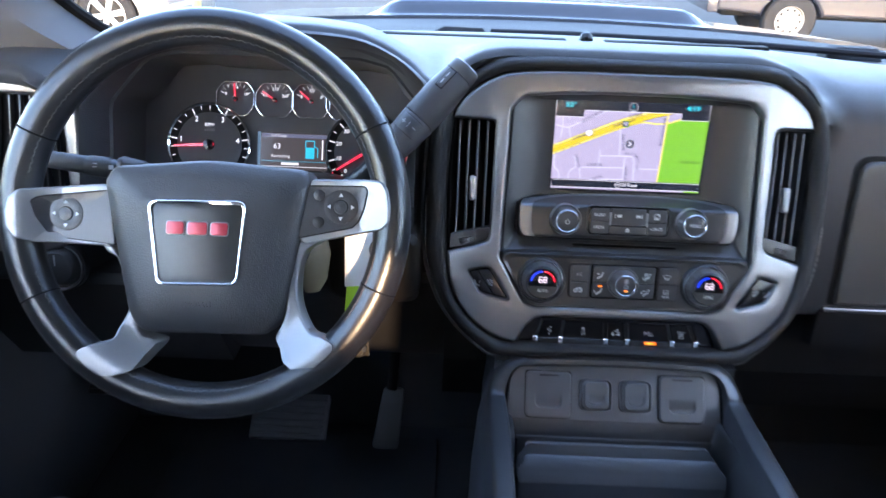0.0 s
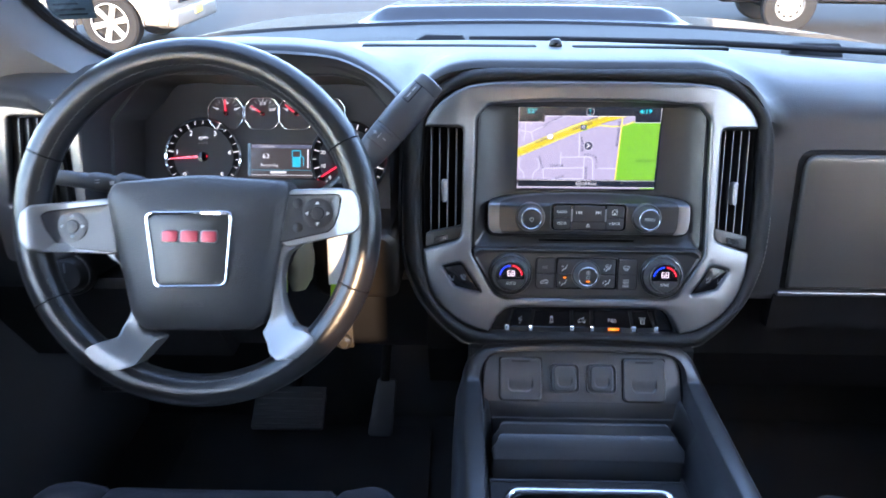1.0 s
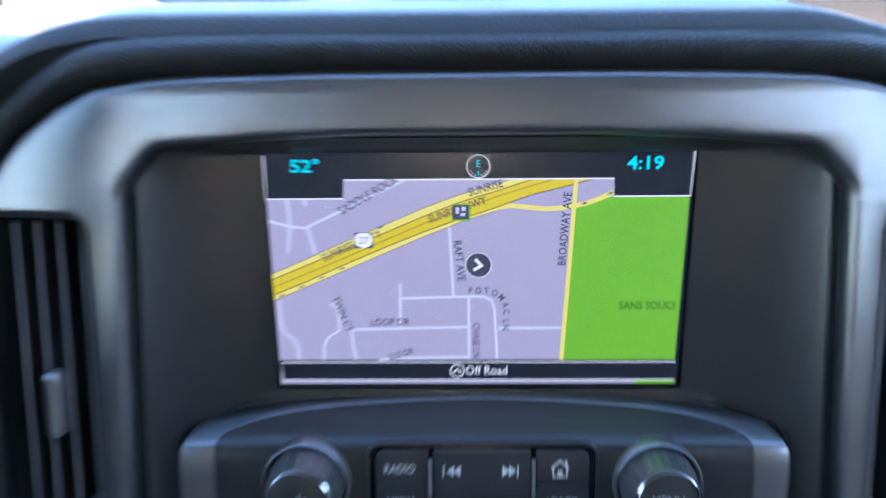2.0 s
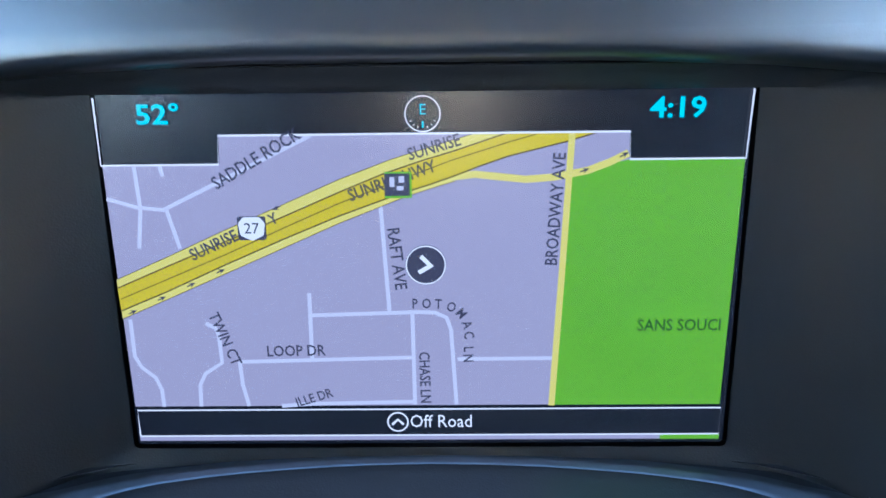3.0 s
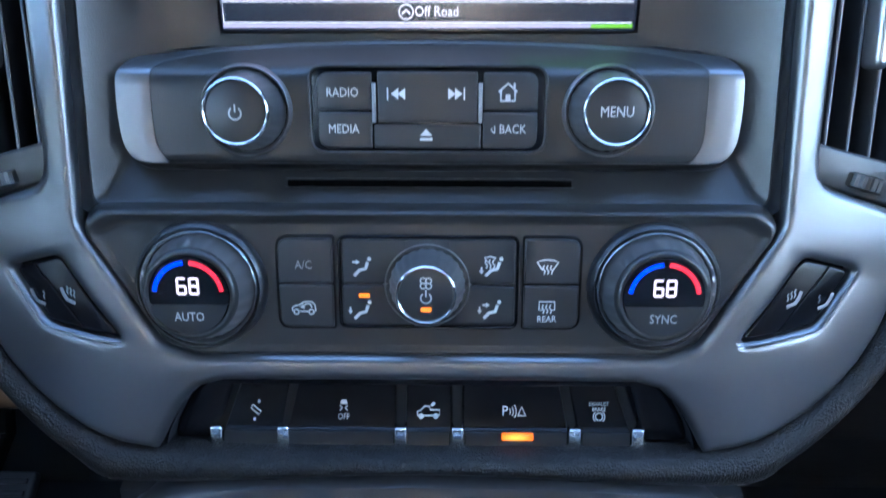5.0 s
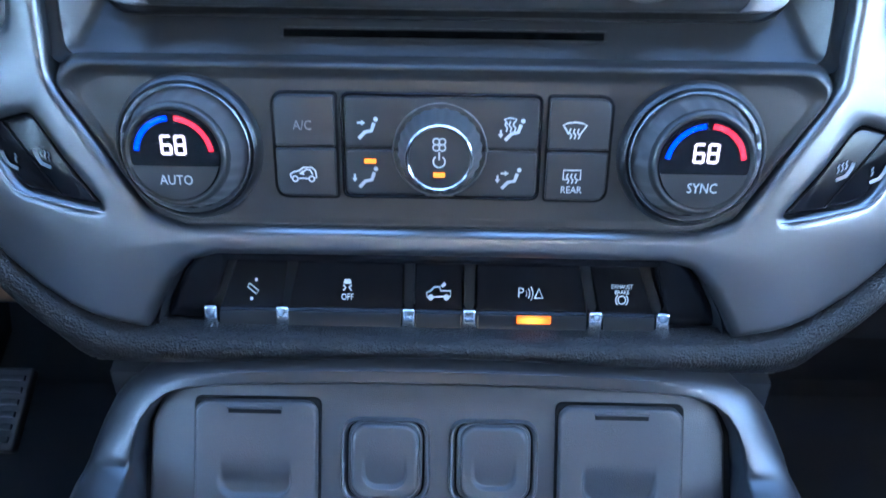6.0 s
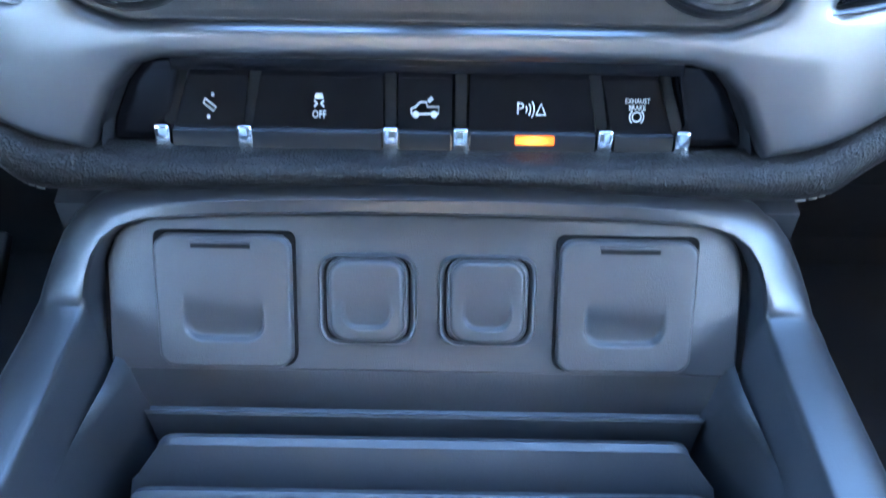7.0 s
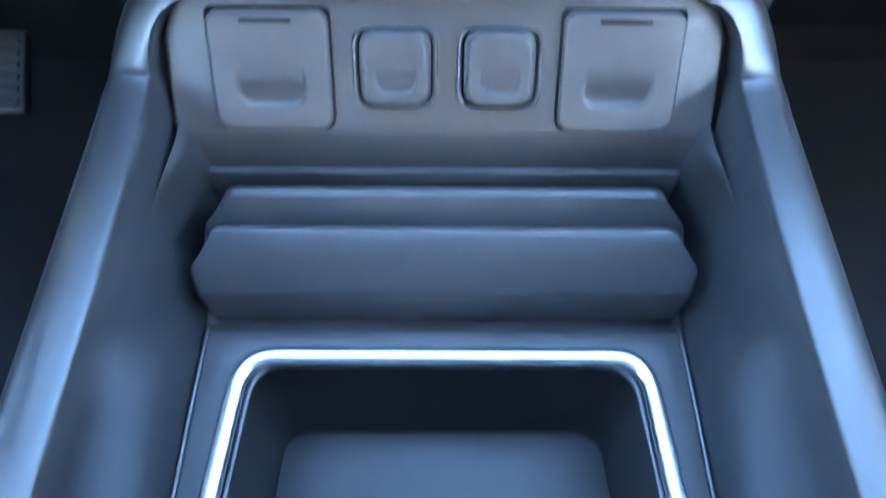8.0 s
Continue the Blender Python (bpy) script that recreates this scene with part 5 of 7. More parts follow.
for k in range(3):
    wav = joined(wav, arc(0.0022 + 0.0014 * k, -35, 35, 0.0005, 0, 0.0362, -0.0373, 8))
part("parking_icon", on_key(joined(words("P", 0.0062, 0.0358, -0.0372, 0, 0, 0.00005), wav, strip([(0.0420, -0.0392), (0.0438, -0.0352), (0.0456, -0.0392), (0.0418, -0.0392)], 0.0007, 0))), INK, sb)
part("exhaust_icon", on_key(joined(words("EXHAUST", 0.0026, 0.0806, -0.0338, 0, 0, 0.00005, 0.85), words("BRAKE", 0.0026, 0.0806, -0.0362, 0, 0, 0.00005, 0.85), arc(0.0017, 0, 360, 0.0005, 0, 0.0806, -0.0394, 16), arc(0.0027, -50, 50, 0.0005, 0, 0.0806, -0.0394, 8), arc(0.0027, 130, 230, 0.0005, 0, 0.0806, -0.0394, 8))), INK, sb)


# ---- instrument cluster ----
ic = thing("instrument_cluster", CLUSTER, "dark gauge cluster with chrome ringed dials and red needles", "gauge cluster")
part("face", plate([rounded([(-0.212, -0.08), (0.212, -0.08), (0.212, 0.08), (0.165, 0.128), (-0.165, 0.128), (-0.212, 0.08)], 0.02)], -0.012, -0.004), DIAL, ic, "matt black cluster face")


def dial(name, x, y, r, a0, a1, minor, numbers, needle_a, needle_len, size, caption=""):
    d = new(name)
    d.parent = ic
    d.location = (x, y, 0)
    small = r < 0.03
    if small:
        out = rounded([(-0.0262, 0.0100), (-0.0165, 0.0232), (0.0165, 0.0232), (0.0262, 0.0100), (0.0262, -0.0100), (0.0165, -0.0232), (-0.0165, -0.0232), (-0.0262, -0.0100)], 0.011, 6)
        mid = [(a * 0.945, b * 0.945) for a, b in out]
        part("plate", plate([mid], -0.004, -0.0008), DIAL, d)
        part("chrome_ring", plate([out, mid], -0.004, 0.0040, 0.0007), CHROME, d, "chrome ring")
    else:
        part("plate", lathe([(r * 0.99, -0.004), (r * 0.97, -0.0015), (r * 0.70, -0.0010)], 56), DIAL_DARK, d)
        part("inner_disc", lathe([(r * 0.79, -0.0012), (r * 0.785, 0.0), (0.0, 0.0)], 56), DIAL, d, "grey dial centre")
        part("chrome_ring", lathe([(r + 0.001, -0.004), (r + 0.001, 0.0035), (r - 0.0005, 0.0045), (r - 0.0026, 0.0025), (r - 0.0026, -0.003)], 56), CHROME, d, "chrome ring")
    ticks = bmesh.new()
    n = (len(numbers) - 1) * minor
    for k in range(n + 1):
        a = radians(a0 + (a1 - a0) * k / n)
        long = k % minor == 0
        r0 = r * (0.80 if long else 0.86) - (0.003 if small else 0)
        ticks = joined(ticks, strip([(r0 * math.cos(a), r0 * math.sin(a)), (r * 0.94 * math.cos(a), r * 0.94 * math.sin(a))], r * (0.030 if long else 0.018), 0.0003))
    part("tick_marks", ticks, DIAL_INK, d)["kind"] = "stuff"
    for k, t in enumerate(numbers):
        if t:
            a = radians(a0 + (a1 - a0) * k / (len(numbers) - 1))
            part("number", words(t, size, r * (0.62 if small else 0.70) * math.cos(a), r * (0.62 if small else 0.68) * math.sin(a), 0.0003, 0, 0.00005, bold=0.015), DIAL_INK, d)
    if caption:
        part("caption", words(caption, r * 0.125, 0, r * 0.48, 0.0003, 0, 0.00005), DIAL_INK, d)
        part("caption", words("x1000" if caption == "RPM" else "km/h", r * 0.10, 0, r * 0.36, 0.0003, 0, 0.00005), INK_DIM, d)
    a = radians(needle_a)
    nw = 0.0013 if small else 0.0021
    nd = loft([[(-0.15 * needle_len, -nw, z), (needle_len, -nw * 0.5, z), (needle_len, nw * 0.5, z), (-0.15 * needle_len, nw, z)] for z in (0.003, 0.0050)], True, True, True)
    part("needle", moved(nd, pose(0, 0, 0, 0, 0, needle_a)), NEEDLE, d, "red needle")
    part("hub", lathe([(r * 0.13, 0.0), (r * 0.12, 0.0065), (0.0, 0.0075)], 24), GLOSS, d)
    return d


dial("tachometer", -0.1024, -0.004, 0.0560, 225, -45, 4, ["0", "1", "2", "3", "4", "5"], 184, 0.047, 0.0102, "RPM")
dial("speedometer", 0.1126, -0.006, 0.0560, 225, -45, 2, ["0", "10", "20", "30", "40", "50", "60", "80", "100", "120"], 213, 0.047, 0.0078, "MPH")
for x, na, nums in ((-0.0675, 94, ["9", "14", "19"]), (-0.0139, 146, ["100", "210", "260"]), (0.0356, 140, ["E", "1/2", "F"]), (0.0820, 150, ["0", "40", "80"])):
    dial("small_gauge", x, 0.0592, 0.0240, 155, 25, 4, nums, na, 0.020, 0.0058)
info = new("info_display")
info.parent = ic
info.location = (0.0115, -0.0070, 0)
part("panel", plate([rect(-0.0475, -0.0270, 0.0475, 0.0235, 0.002)], -0.003, 0.0, 0.0005), DIC_BACK, info, "small lit driver information display")
part("header", plate([rect(-0.0420, 0.0165, 0.0475, 0.0215)], 0.0, 0.0004), glow("info_header", (0.10, 0.11, 0.16), 1.0), info)
part("side_bar", plate([rect(-0.0475, -0.0240, -0.0435, 0.0235)], 0.0, 0.0006), glow("info_side", (0.07, 0.13, 0.18), 1.0), info)
part("header_text", words("Fuel Range", 0.0050, -0.0190, 0.0190, 0.0006, 0, 0.00005), DIAL_INK, info)
part("range_number", words("63", 0.0105, -0.0210, 0.0045, 0.0006, 0, 0.00005), UI_WHITE, info)
part("range_text", words("Remaining", 0.0062, -0.0160, -0.0085, 0.0006, 0, 0.00005), DIAL_INK, info)
part("pump_icon", joined(plate([rect(0.0180, -0.0110, 0.0300, 0.0040, 0.001)], 0.0002, 0.0006), strip([(0.0180, 0.0040), (0.0180, 0.0130), (0.0300, 0.0130), (0.0300, 0.0040)], 0.0016, 0.0006), strip([(0.0300, 0.006), (0.0345, 0.003), (0.0345, -0.009)], 0.0012, 0.0006)), DIC_BLUE, info, "blue fuel pump symbol")
part("fuel_bar", strip([(0.0410, -0.0120), (0.0410, 0.0150)], 0.0016, 0.0006), UI_WHITE, info)
part("odometer_bar", plate([rect(-0.0150, -0.0205, 0.0090, -0.0170)], 0.0, 0.0005), DIAL_INK, info)
part("footer_line", strip([(-0.0430, -0.0228), (0.0475, -0.0228)], 0.0008, 0.0006), DIAL_INK, info)
part("footer_line", strip([(-0.0430, -0.0155), (0.0475, -0.0155)], 0.0004, 0.0006), DIC_BLUE, info)

# ---- steering wheel ----
sw = thing("steering_wheel", WHEEL, "black leather steering wheel with satin silver spokes", "steering wheel")
R, r, RX = 0.1780, 0.0166, pose(-0.003, 0, 0)
rim = []
for i in range(97):
    a = 2 * math.pi * i / 96
    ring = []
    for k in range(16):
        b = 2 * math.pi * k / 16
        rr = r * (1.0 + 0.06 * math.cos(2 * b))
        ring.append(((R + rr * math.cos(b)) * math.cos(a), (R + rr * math.cos(b)) * math.sin(a), rr * 1.12 * math.sin(b) - 0.012))
    rim.append(ring)
rb_ = loft(rim)
bmesh.ops.remove_doubles(rb_, verts=rb_.verts, dist=1e-6)
part("rim", moved(rb_, RX), LEATHER, sw, "smooth black leather rim", angle=80)
for a in (156, 29, 208, -21):
    seam = [((R + (r + 0.0004) * math.cos(b)) * math.cos(radians(a)), (R + (r + 0.0004) * math.cos(b)) * math.sin(radians(a)), (r + 0.0004) * 1.13 * math.sin(b) - 0.012) for b in [2 * math.pi * k / 24 for k in range(24)]]
    part("seam", moved(sweep(seam, 0.0009, 5, closed=True), RX), DEEP, sw)
st = bmesh.new()
for k in range(280):
    a = 2 * math.pi * (k + 0.5) / 280
    deg = math.degrees(a)
    if 168 < deg < 200 or 350 < deg or deg < 14 or 212 < deg < 245 or 295 < deg < 325:
        continue
    q = bmesh.ops.create_cube(st, size=1)["verts"]
    m = Matrix.Rotation(a, 4, "Z") @ Matrix.Translation((R - r * 0.74, 0, -0.012 + r * 0.78)) @ Matrix.Rotation(radians(-46), 4, "Y") @ Matrix.Rotation(radians(24 if k % 2 else -24), 4, "Z") @ Matrix.Diagonal((0.0006, 0.0034, 0.0006, 1))
    bmesh.ops.transform(st, matrix=m, verts=q)
part("stitching", moved(st, RX), RIM_THREAD, sw, "fine grey stitching inside the rim")["kind"] = "stuff"

cover = rounded([(-0.0900, 0.0440), (0.0, 0.0530), (0.0930, 0.0470), (0.0990, 0.0330), (0.0880, -0.0235), (0.0750, -0.0920), (0.0600, -0.1120), (-0.0600, -0.1130), (-0.0720, -0.0950), (-0.0850, -0.0315), (-0.0970, 0.0290)], [0.015, 0.2, 0.015, 0.01, 0.05, 0.03, 0.02, 0.02, 0.03, 0.05, 0.01], 6)
cc = (0.0, -0.03)


def shrink(ring, f, c=cc):
    return [(c[0] + (x - c[0]) * f, c[1] + (y - c[1]) * f) for x, y in ring]


part("airbag_cover", loft([at(cover, -0.045), at(cover, -0.012), at(shrink(cover, 0.985), -0.004), at(shrink(cover, 0.95), 0.001), at(shrink(cover, 0.80), 0.0055), at(shrink(cover, 0.5), 0.0085), at(shrink(cover, 0.2), 0.0095)], True, True, True), VINYL, sw, "padded dark grey airbag cover", angle=60)
emb = rounded([(-0.0500, 0.0135), (0.0425, 0.0155), (0.0355, -0.0635), (-0.0405, -0.0655)], 0.009, 6)
eo = (-0.003, -0.025)
part("emblem_ring", plate([emb, shrink(emb, 0.93, eo)], 0.004, 0.0125, 0.0014, 3), CHROME, sw, "polished chrome badge frame")
part("emblem_plate", plate([shrink(emb, 0.935, eo)], 0.004, 0.0098, 0.001), TRIM, sw)
for x0, x1 in ((-0.0325, -0.0150), (-0.0130, 0.0065), (0.0085, 0.0255)):
    bar = rounded([(x0, -0.0182), (x1, -0.0182), (x1 + 0.0006, -0.0050), (x0 + 0.0006, -0.0050)], 0.003)
    ctr = ((x0 + x1) / 2, -0.012)
    part("badge_edge", plate([bar], 0.009, 0.0108, 0.0004), SMOKED, sw)
    part("badge_block", plate([[(ctr[0] + (x - ctr[0]) * 0.90, ctr[1] + (y - ctr[1]) * 0.87) for x, y in bar]], 0.009, 0.0120, 0.0005), RED_ENAMEL, sw, "red enamel badge block")


def ribbon(inner, outer, across=14):
    """A moulded lower spoke between two edges that sweeps up on to the face of the rim."""
    a, b = curve_through(inner, 8), curve_through(outer, 8)
    rows = []
    for i, (p, q) in enumerate(zip(a, b)):
        row = []
        wid = (p - q).length
        for k in range(across + 1):
            t = k / across
            c = p.lerp(q, t)
            d = c.length
            e = min(t, 1 - t) * wid
            e = min(e, (len(a) - 1 - i) * 0.004)
            lift = max(0.0, min(1.0, (d - 0.125) / 0.045))
            z = -0.0085 + 0.0150 * lift * lift * (3 - 2 * lift) - 0.004 * (1 - math.sqrt(max(0.0, 1 - (1 - min(1.0, e / 0.004)) ** 2)))
            row.append((c.x, c.y, z if 0 < k < across and i < len(a) - 1 else z - 0.016))
        rows.append(row)
    return loft(rows, False)


def spoke_z(x, y):
    """Height of a spoke: level near the hub, rising on to the face of the rim."""
    t = max(0.0, min(1.0, (math.hypot(x, y) - 0.142) / 0.036))
    return -0.0045 + 0.0120 * t * t * (3 - 2 * t)


def moulded(ring, c):
    """A rounded pad that follows the spoke's height."""
    rows = []
    for f, dz in [(1.0, -0.022), (1.0, -0.0045), (0.988, -0.0016), (0.965, -0.0003)] + [(0.93 - 0.04 * k, 0.0) for k in range(23)]:
        rows.append([(x, y, spoke_z(x, y) + dz) for x, y in shrink(ring, f, c)])
    return loft(rows, True, False, True)


SPOKE_RINGS = {-1: [(-0.092, 0.0272), (-0.1366, 0.0228), (-0.1727, 0.0186), (-0.1822, 0.0111), (-0.1852, -0.0032), (-0.1843, -0.0180), (-0.1767, -0.0272), (-0.1617, -0.0306), (-0.1196, -0.0318), (-0.083, -0.0332)],
               1: [(0.096, 0.0384), (0.149, 0.0401), (0.1650, 0.0390), (0.1712, 0.0315), (0.1745, 0.0157), (0.1740, 0.0010), (0.1669, -0.0066), (0.1491, -0.0104), (0.1254, -0.0160), (0.086, -0.0250)]}
POD_RINGS = {-1: [(-0.0900, 0.0204), (-0.156, 0.0120), (-0.1621, 0.0078), (-0.1582, -0.0058), (-0.1494, -0.0194), (-0.1423, -0.0247), (-0.084, -0.0302)],
             1: [(0.0950, 0.0318), (0.149, 0.0330), (0.1510, 0.0290), (0.1479, 0.0125), (0.1432, 0.0006), (0.1373, -0.0054), (0.0870, -0.0170)]}
LEG_IN = {1: [(0.0945, -0.0060), (0.0898, -0.0170), (0.0808, -0.0282), (0.0761, -0.0416), (0.0747, -0.0617), (0.0751, -0.0774), (0.0740, -0.0909), (0.0694, -0.1044), (0.0640, -0.1137), (0.0690, -0.1238), (0.0735, -0.1345), (0.0843, -0.1410)],
          -1: [(-0.0930, -0.0200), (-0.0881, -0.0332), (-0.0816, -0.0439), (-0.0746, -0.0648), (-0.0676, -0.0828), (-0.0660, -0.0948), (-0.0649, -0.1039), (-0.0572, -0.1159), (-0.0418, -0.1214), (-0.0506, -0.1350), (-0.0609, -0.1471), (-0.0790, -0.1536)]}
LEG_OUT = {1: [(0.1130, -0.0100), (0.1065, -0.0212), (0.0953, -0.0292), (0.0897, -0.0437), (0.0881, -0.0616), (0.0890, -0.0772), (0.0941, -0.0928), (0.1042, -0.1062), (0.1165, -0.1096), (0.1278, -0.1150), (0.1254, -0.1230), (0.1080, -0.1385)],
           -1: [(-0.1060, -0.0240), (-0.0972, -0.0369), (-0.0864, -0.0439), (-0.0806, -0.0619), (-0.0761, -0.0799), (-0.0750, -0.0919), (-0.0832, -0.1102), (-0.0894, -0.1212), (-0.1140, -0.1282), (-0.1207, -0.1342), (-0.1089, -0.1460), (-0.0950, -0.1543)]}
for s in (-1, 1):
    ring = rounded(SPOKE_RINGS[s], 0.008, 4)
    part("spoke", moulded(ring, (s * 0.135, 0.012 if s > 0 else -0.004)), BRIGHT, sw, "satin silver spoke", angle=70)
    pod = rounded(POD_RINGS[s], [0.002, 0.004, 0.003, 0.008, 0.008, 0.004, 0.002], 4)
    pc = (s * 0.125, 0.008 if s > 0 else -0.004)
    pd = part("button_pod", loft([[(x, y, spoke_z(x, y) + dz) for x, y in shrink(pod, f, pc)] for f, dz in [(1.0, -0.004), (0.995, 0.0008), (0.98, 0.0014)] + [(0.94 - 0.04 * k, 0.0014) for k in range(23)]], True, False, True), POD, sw, "slate grey button pod", angle=50)
    part("pod_groove", sweep([(x, y, spoke_z(x, y) + 0.0004) for x, y in pod], 0.0009, 6, closed=True), DEEP, pd)
    cx, cy = (0.1266, 0.0134) if s > 0 else (-0.1317, -0.0030)
    part("rocker", moved(lathe([(0.0162, -0.002), (0.0158, 0.0004), (0.012, 0.0011), (0.0068, 0.0004), (0.0062, 0.0014), (0.0, 0.0020)], 32), pose(cx, cy, -0.0030)), BUTTON, pd)
    for a in (0, 90, 180, 270):
        part("pod_icon", moved(tri_icon(0.0112, 0, 0.0034, 0.0042, -0.0017), pose(cx, cy, 0, 0, 0, a)), INK, pd)
    if s > 0:
        for yy in (0.0238, -0.0016):
            part("pod_button", moved(lathe([(0.0054, -0.002), (0.0052, 0.0004), (0.0030, 0.0012), (0.0, 0.0013)], 24), pose(0.1058, yy, -0.0030)), BUTTON, pd)
    part("lower_spoke", ribbon(LEG_IN[s], LEG_OUT[s]), BRIGHT, sw, "satin silver lower spoke", angle=70)
part("embossed_word", words("AIRBAG", 0.0075, -0.003, -0.0830, 0.0070, 1, 0.0012), VINYL, sw)
part("hub", moved(lathe([(0.055, -0.10), (0.060, -0.06), (0.07, -0.035), (0.07, -0.02)], 32), pose(0, -0.02, 0)), DEEP, sw)

# ---- steering column, stalk, shift lever, key ----
col = thing("steering_column", None, "dark plastic steering column shroud behind the wheel", "steering column")


def rbox(c, hx, hz, k=8):
    pts = rect(-hx, -hz, hx, hz, min(hx, hz) * 0.4, k)
    return [(c[0] + x, c[1] - y * 0.35, c[2] + y) for x, y in pts]


part("shroud", loft([rbox((DRIVER, 0.70, 1.385), 0.070, 0.055), rbox((DRIVER, 0.74, 1.37), 0.088, 0.068), rbox((DRIVER, 0.92, 1.31), 0.095, 0.075), rbox((DRIVER, 1.0, 1.28), 0.095, 0.075)], True, True, True), COLUMN, col, angle=50)
part("ignition_housing", loft([rbox((0.034, 0.780, 1.306), 0.050, 0.050), rbox((0.034, 0.790, 1.302), 0.057, 0.058), rbox((0.030, 0.95, 1.27), 0.060, 0.060)], True, True, True), COLUMN, col, "brown-black ignition housing", angle=50)
part("mounting_plate", block(0.010, 0.034, 0.742, 0.746, 1.205, 1.248, 0.001), ZINC, col, "bare metal bracket")
part("bolt", moved(lathe([(0.010, 0), (0.010, 0.006), (0.006, 0.010), (0.0, 0.010)], 6 * 4), pose(0.022, 0.742, 1.217, 90)), ZINC, col, "zinc bolt head")
part("lock_ring", moved(lathe([(0.017, 0.0), (0.017, 0.014), (0.013, 0.016), (0.0, 0.014)], 32), pose(0.050, 0.772, 1.338, 72)), SMOKED, col)
stalk = thing("turn_signal_stalk", None, "dark grey turn signal stalk with wiper ring", "stalk")
part("arm", sweep([(-0.150, 0.745, 1.414), (-0.200, 0.729, 1.432), (-0.228, 0.722, 1.440), (-0.270, 0.716, 1.447), (-0.303, 0.713, 1.4525), (-0.3085, 0.713, 1.4533)], [0.009, 0.0095, 0.0098, 0.0092, 0.0088, 0.006], 16), LEVER, stalk)
part("ring", sweep([(-0.232, 0.7212, 1.4408), (-0.236, 0.7207, 1.4414), (-0.252, 0.7185, 1.4440), (-0.256, 0.7180, 1.4447)], [0.0098, 0.0112, 0.0110, 0.0095], 20), LEVER, stalk)
part("wiper_cap", sweep([(-0.196, 0.729, 1.4335), (-0.202, 0.7275, 1.4350), (-0.222, 0.7230, 1.4410), (-0.226, 0.7222, 1.4418)], [0.0095, 0.0125, 0.0128, 0.0100], 18), LEVER, stalk)
for k in range(3):
    part("mark", moved(block(-0.0022, 0.0022, -0.0004, 0.0004, -0.0022, 0.0022), pose(-0.2115 - k * 0.016, 0.7125 - 0.0012 * k, 1.4430 + 0.0022 * k, -25, 0, 10)), INK_DIM, stalk)
lev = thing("shift_lever", None, "dark grey column shift lever with plus and minus buttons", "shift lever")
p_tip, p_low = Vector((0.1370, 0.786, 1.5480)), Vector((0.0600, 0.748, 1.4650))
ax = (p_tip - p_low).normalized()
out = Vector((-0.06, -0.93, 0.36))
out = (out - ax * out.dot(ax)).normalized()
sd = ax.cross(out)
sd = sd if sd.x > 0 else -sd


def lever_r(d):
    """Half width of the lever at a distance from its tip."""
    return interp(d, [(0.0, 0.0158), (0.002, 0.0166), (0.014, 0.0172), (0.040, 0.0198), (0.060, 0.0202), (0.076, 0.0196), (0.100, 0.0186), (0.122, 0.0160), (0.142, 0.0115)])


def lever_at(u, d, w=0.0):
    """A point on the lever's skin: u across, d down from the tip, w proud of it."""
    r = lever_r(d)
    a = math.asin(max(-1.0, min(1.0, u / r)))
    return p_tip - ax * d + sd * (r * math.sin(a)) + out * (r * 0.86 * math.cos(a) + w)


def lever_ring(d, f=1.0, n=32):
    r = lever_r(d) * f
    return [p_tip - ax * d + sd * (r * math.cos(2 * math.pi * k / n)) + out * (r * 0.86 * math.sin(2 * math.pi * k / n)) for k in range(n)]


def lever_pad(name, u0, u1, d0, d1, lift, mat):
    rows = []
    for k in range(11):
        u = u0 + (u1 - u0) * k / 10
        top = lift if 0 < k < 10 else lift - 0.0006
        rows.append([lever_at(u, d0, -0.001), lever_at(u, d0, top - 0.0005), lever_at(u, d0 + 0.0007, top)] + [lever_at(u, d0 + (d1 - d0) * q / 5, top) for q in range(1, 5)] + [lever_at(u, d1 - 0.0007, top), lever_at(u, d1, top - 0.0005), lever_at(u, d1, -0.001)])
    rows = [[lever_at(u0, d0 + (d1 - d0) * q / 9, -0.001) for q in range(10)]] + rows + [[lever_at(u1, d0 + (d1 - d0) * q / 9, -0.001) for q in range(10)]]
    return part(name, loft(rows, False), mat, lev, angle=40)


part("handle", loft([lever_ring(d, f) for d, f in ((0.0142, 0.96), (0.0146, 0.99), (0.0155, 1.0), (0.022, 1.0), (0.030, 1.0), (0.040, 1.0), (0.050, 1.0), (0.060, 1.0), (0.070, 1.0), (0.0745, 1.0), (0.0754, 0.99), (0.0758, 0.96))]), LEVER, lev, "smooth charcoal grip", angle=50)
part("seam_core", loft([lever_ring(d, 0.965) for d in (0.0125, 0.030, 0.060, 0.0785)]), DEEP, lev)
part("end_section", loft([lever_ring(d, f) for d, f in ((0.0136, 0.96), (0.0132, 0.99), (0.0124, 1.0), (0.007, 1.0), (0.002, 1.0), (0.0008, 0.985))]), LEVER, lev, angle=50)
part("end_rim", loft([lever_ring(d, f) for d, f in ((0.0008, 0.985), (0.0, 0.955), (-0.0002, 0.90), (0.0002, 0.86), (0.0014, 0.84))]), BRIGHT, lev, "bright edge of the lever end", angle=60)
part("end_cap", loft([lever_ring(0.0010, 0.85), lever_ring(0.0008, 0.5), lever_ring(0.0008, 0.05)], True, False, True), DEEP, lev)
part("lower_handle", loft([lever_ring(d, f) for d, f in ((0.0764, 0.96), (0.0768, 0.99), (0.0778, 1.0), (0.085, 1.0), (0.095, 1.0), (0.105, 1.0), (0.115, 1.0), (0.125, 1.0), (0.142, 1.0))]), LEVER, lev, angle=50)
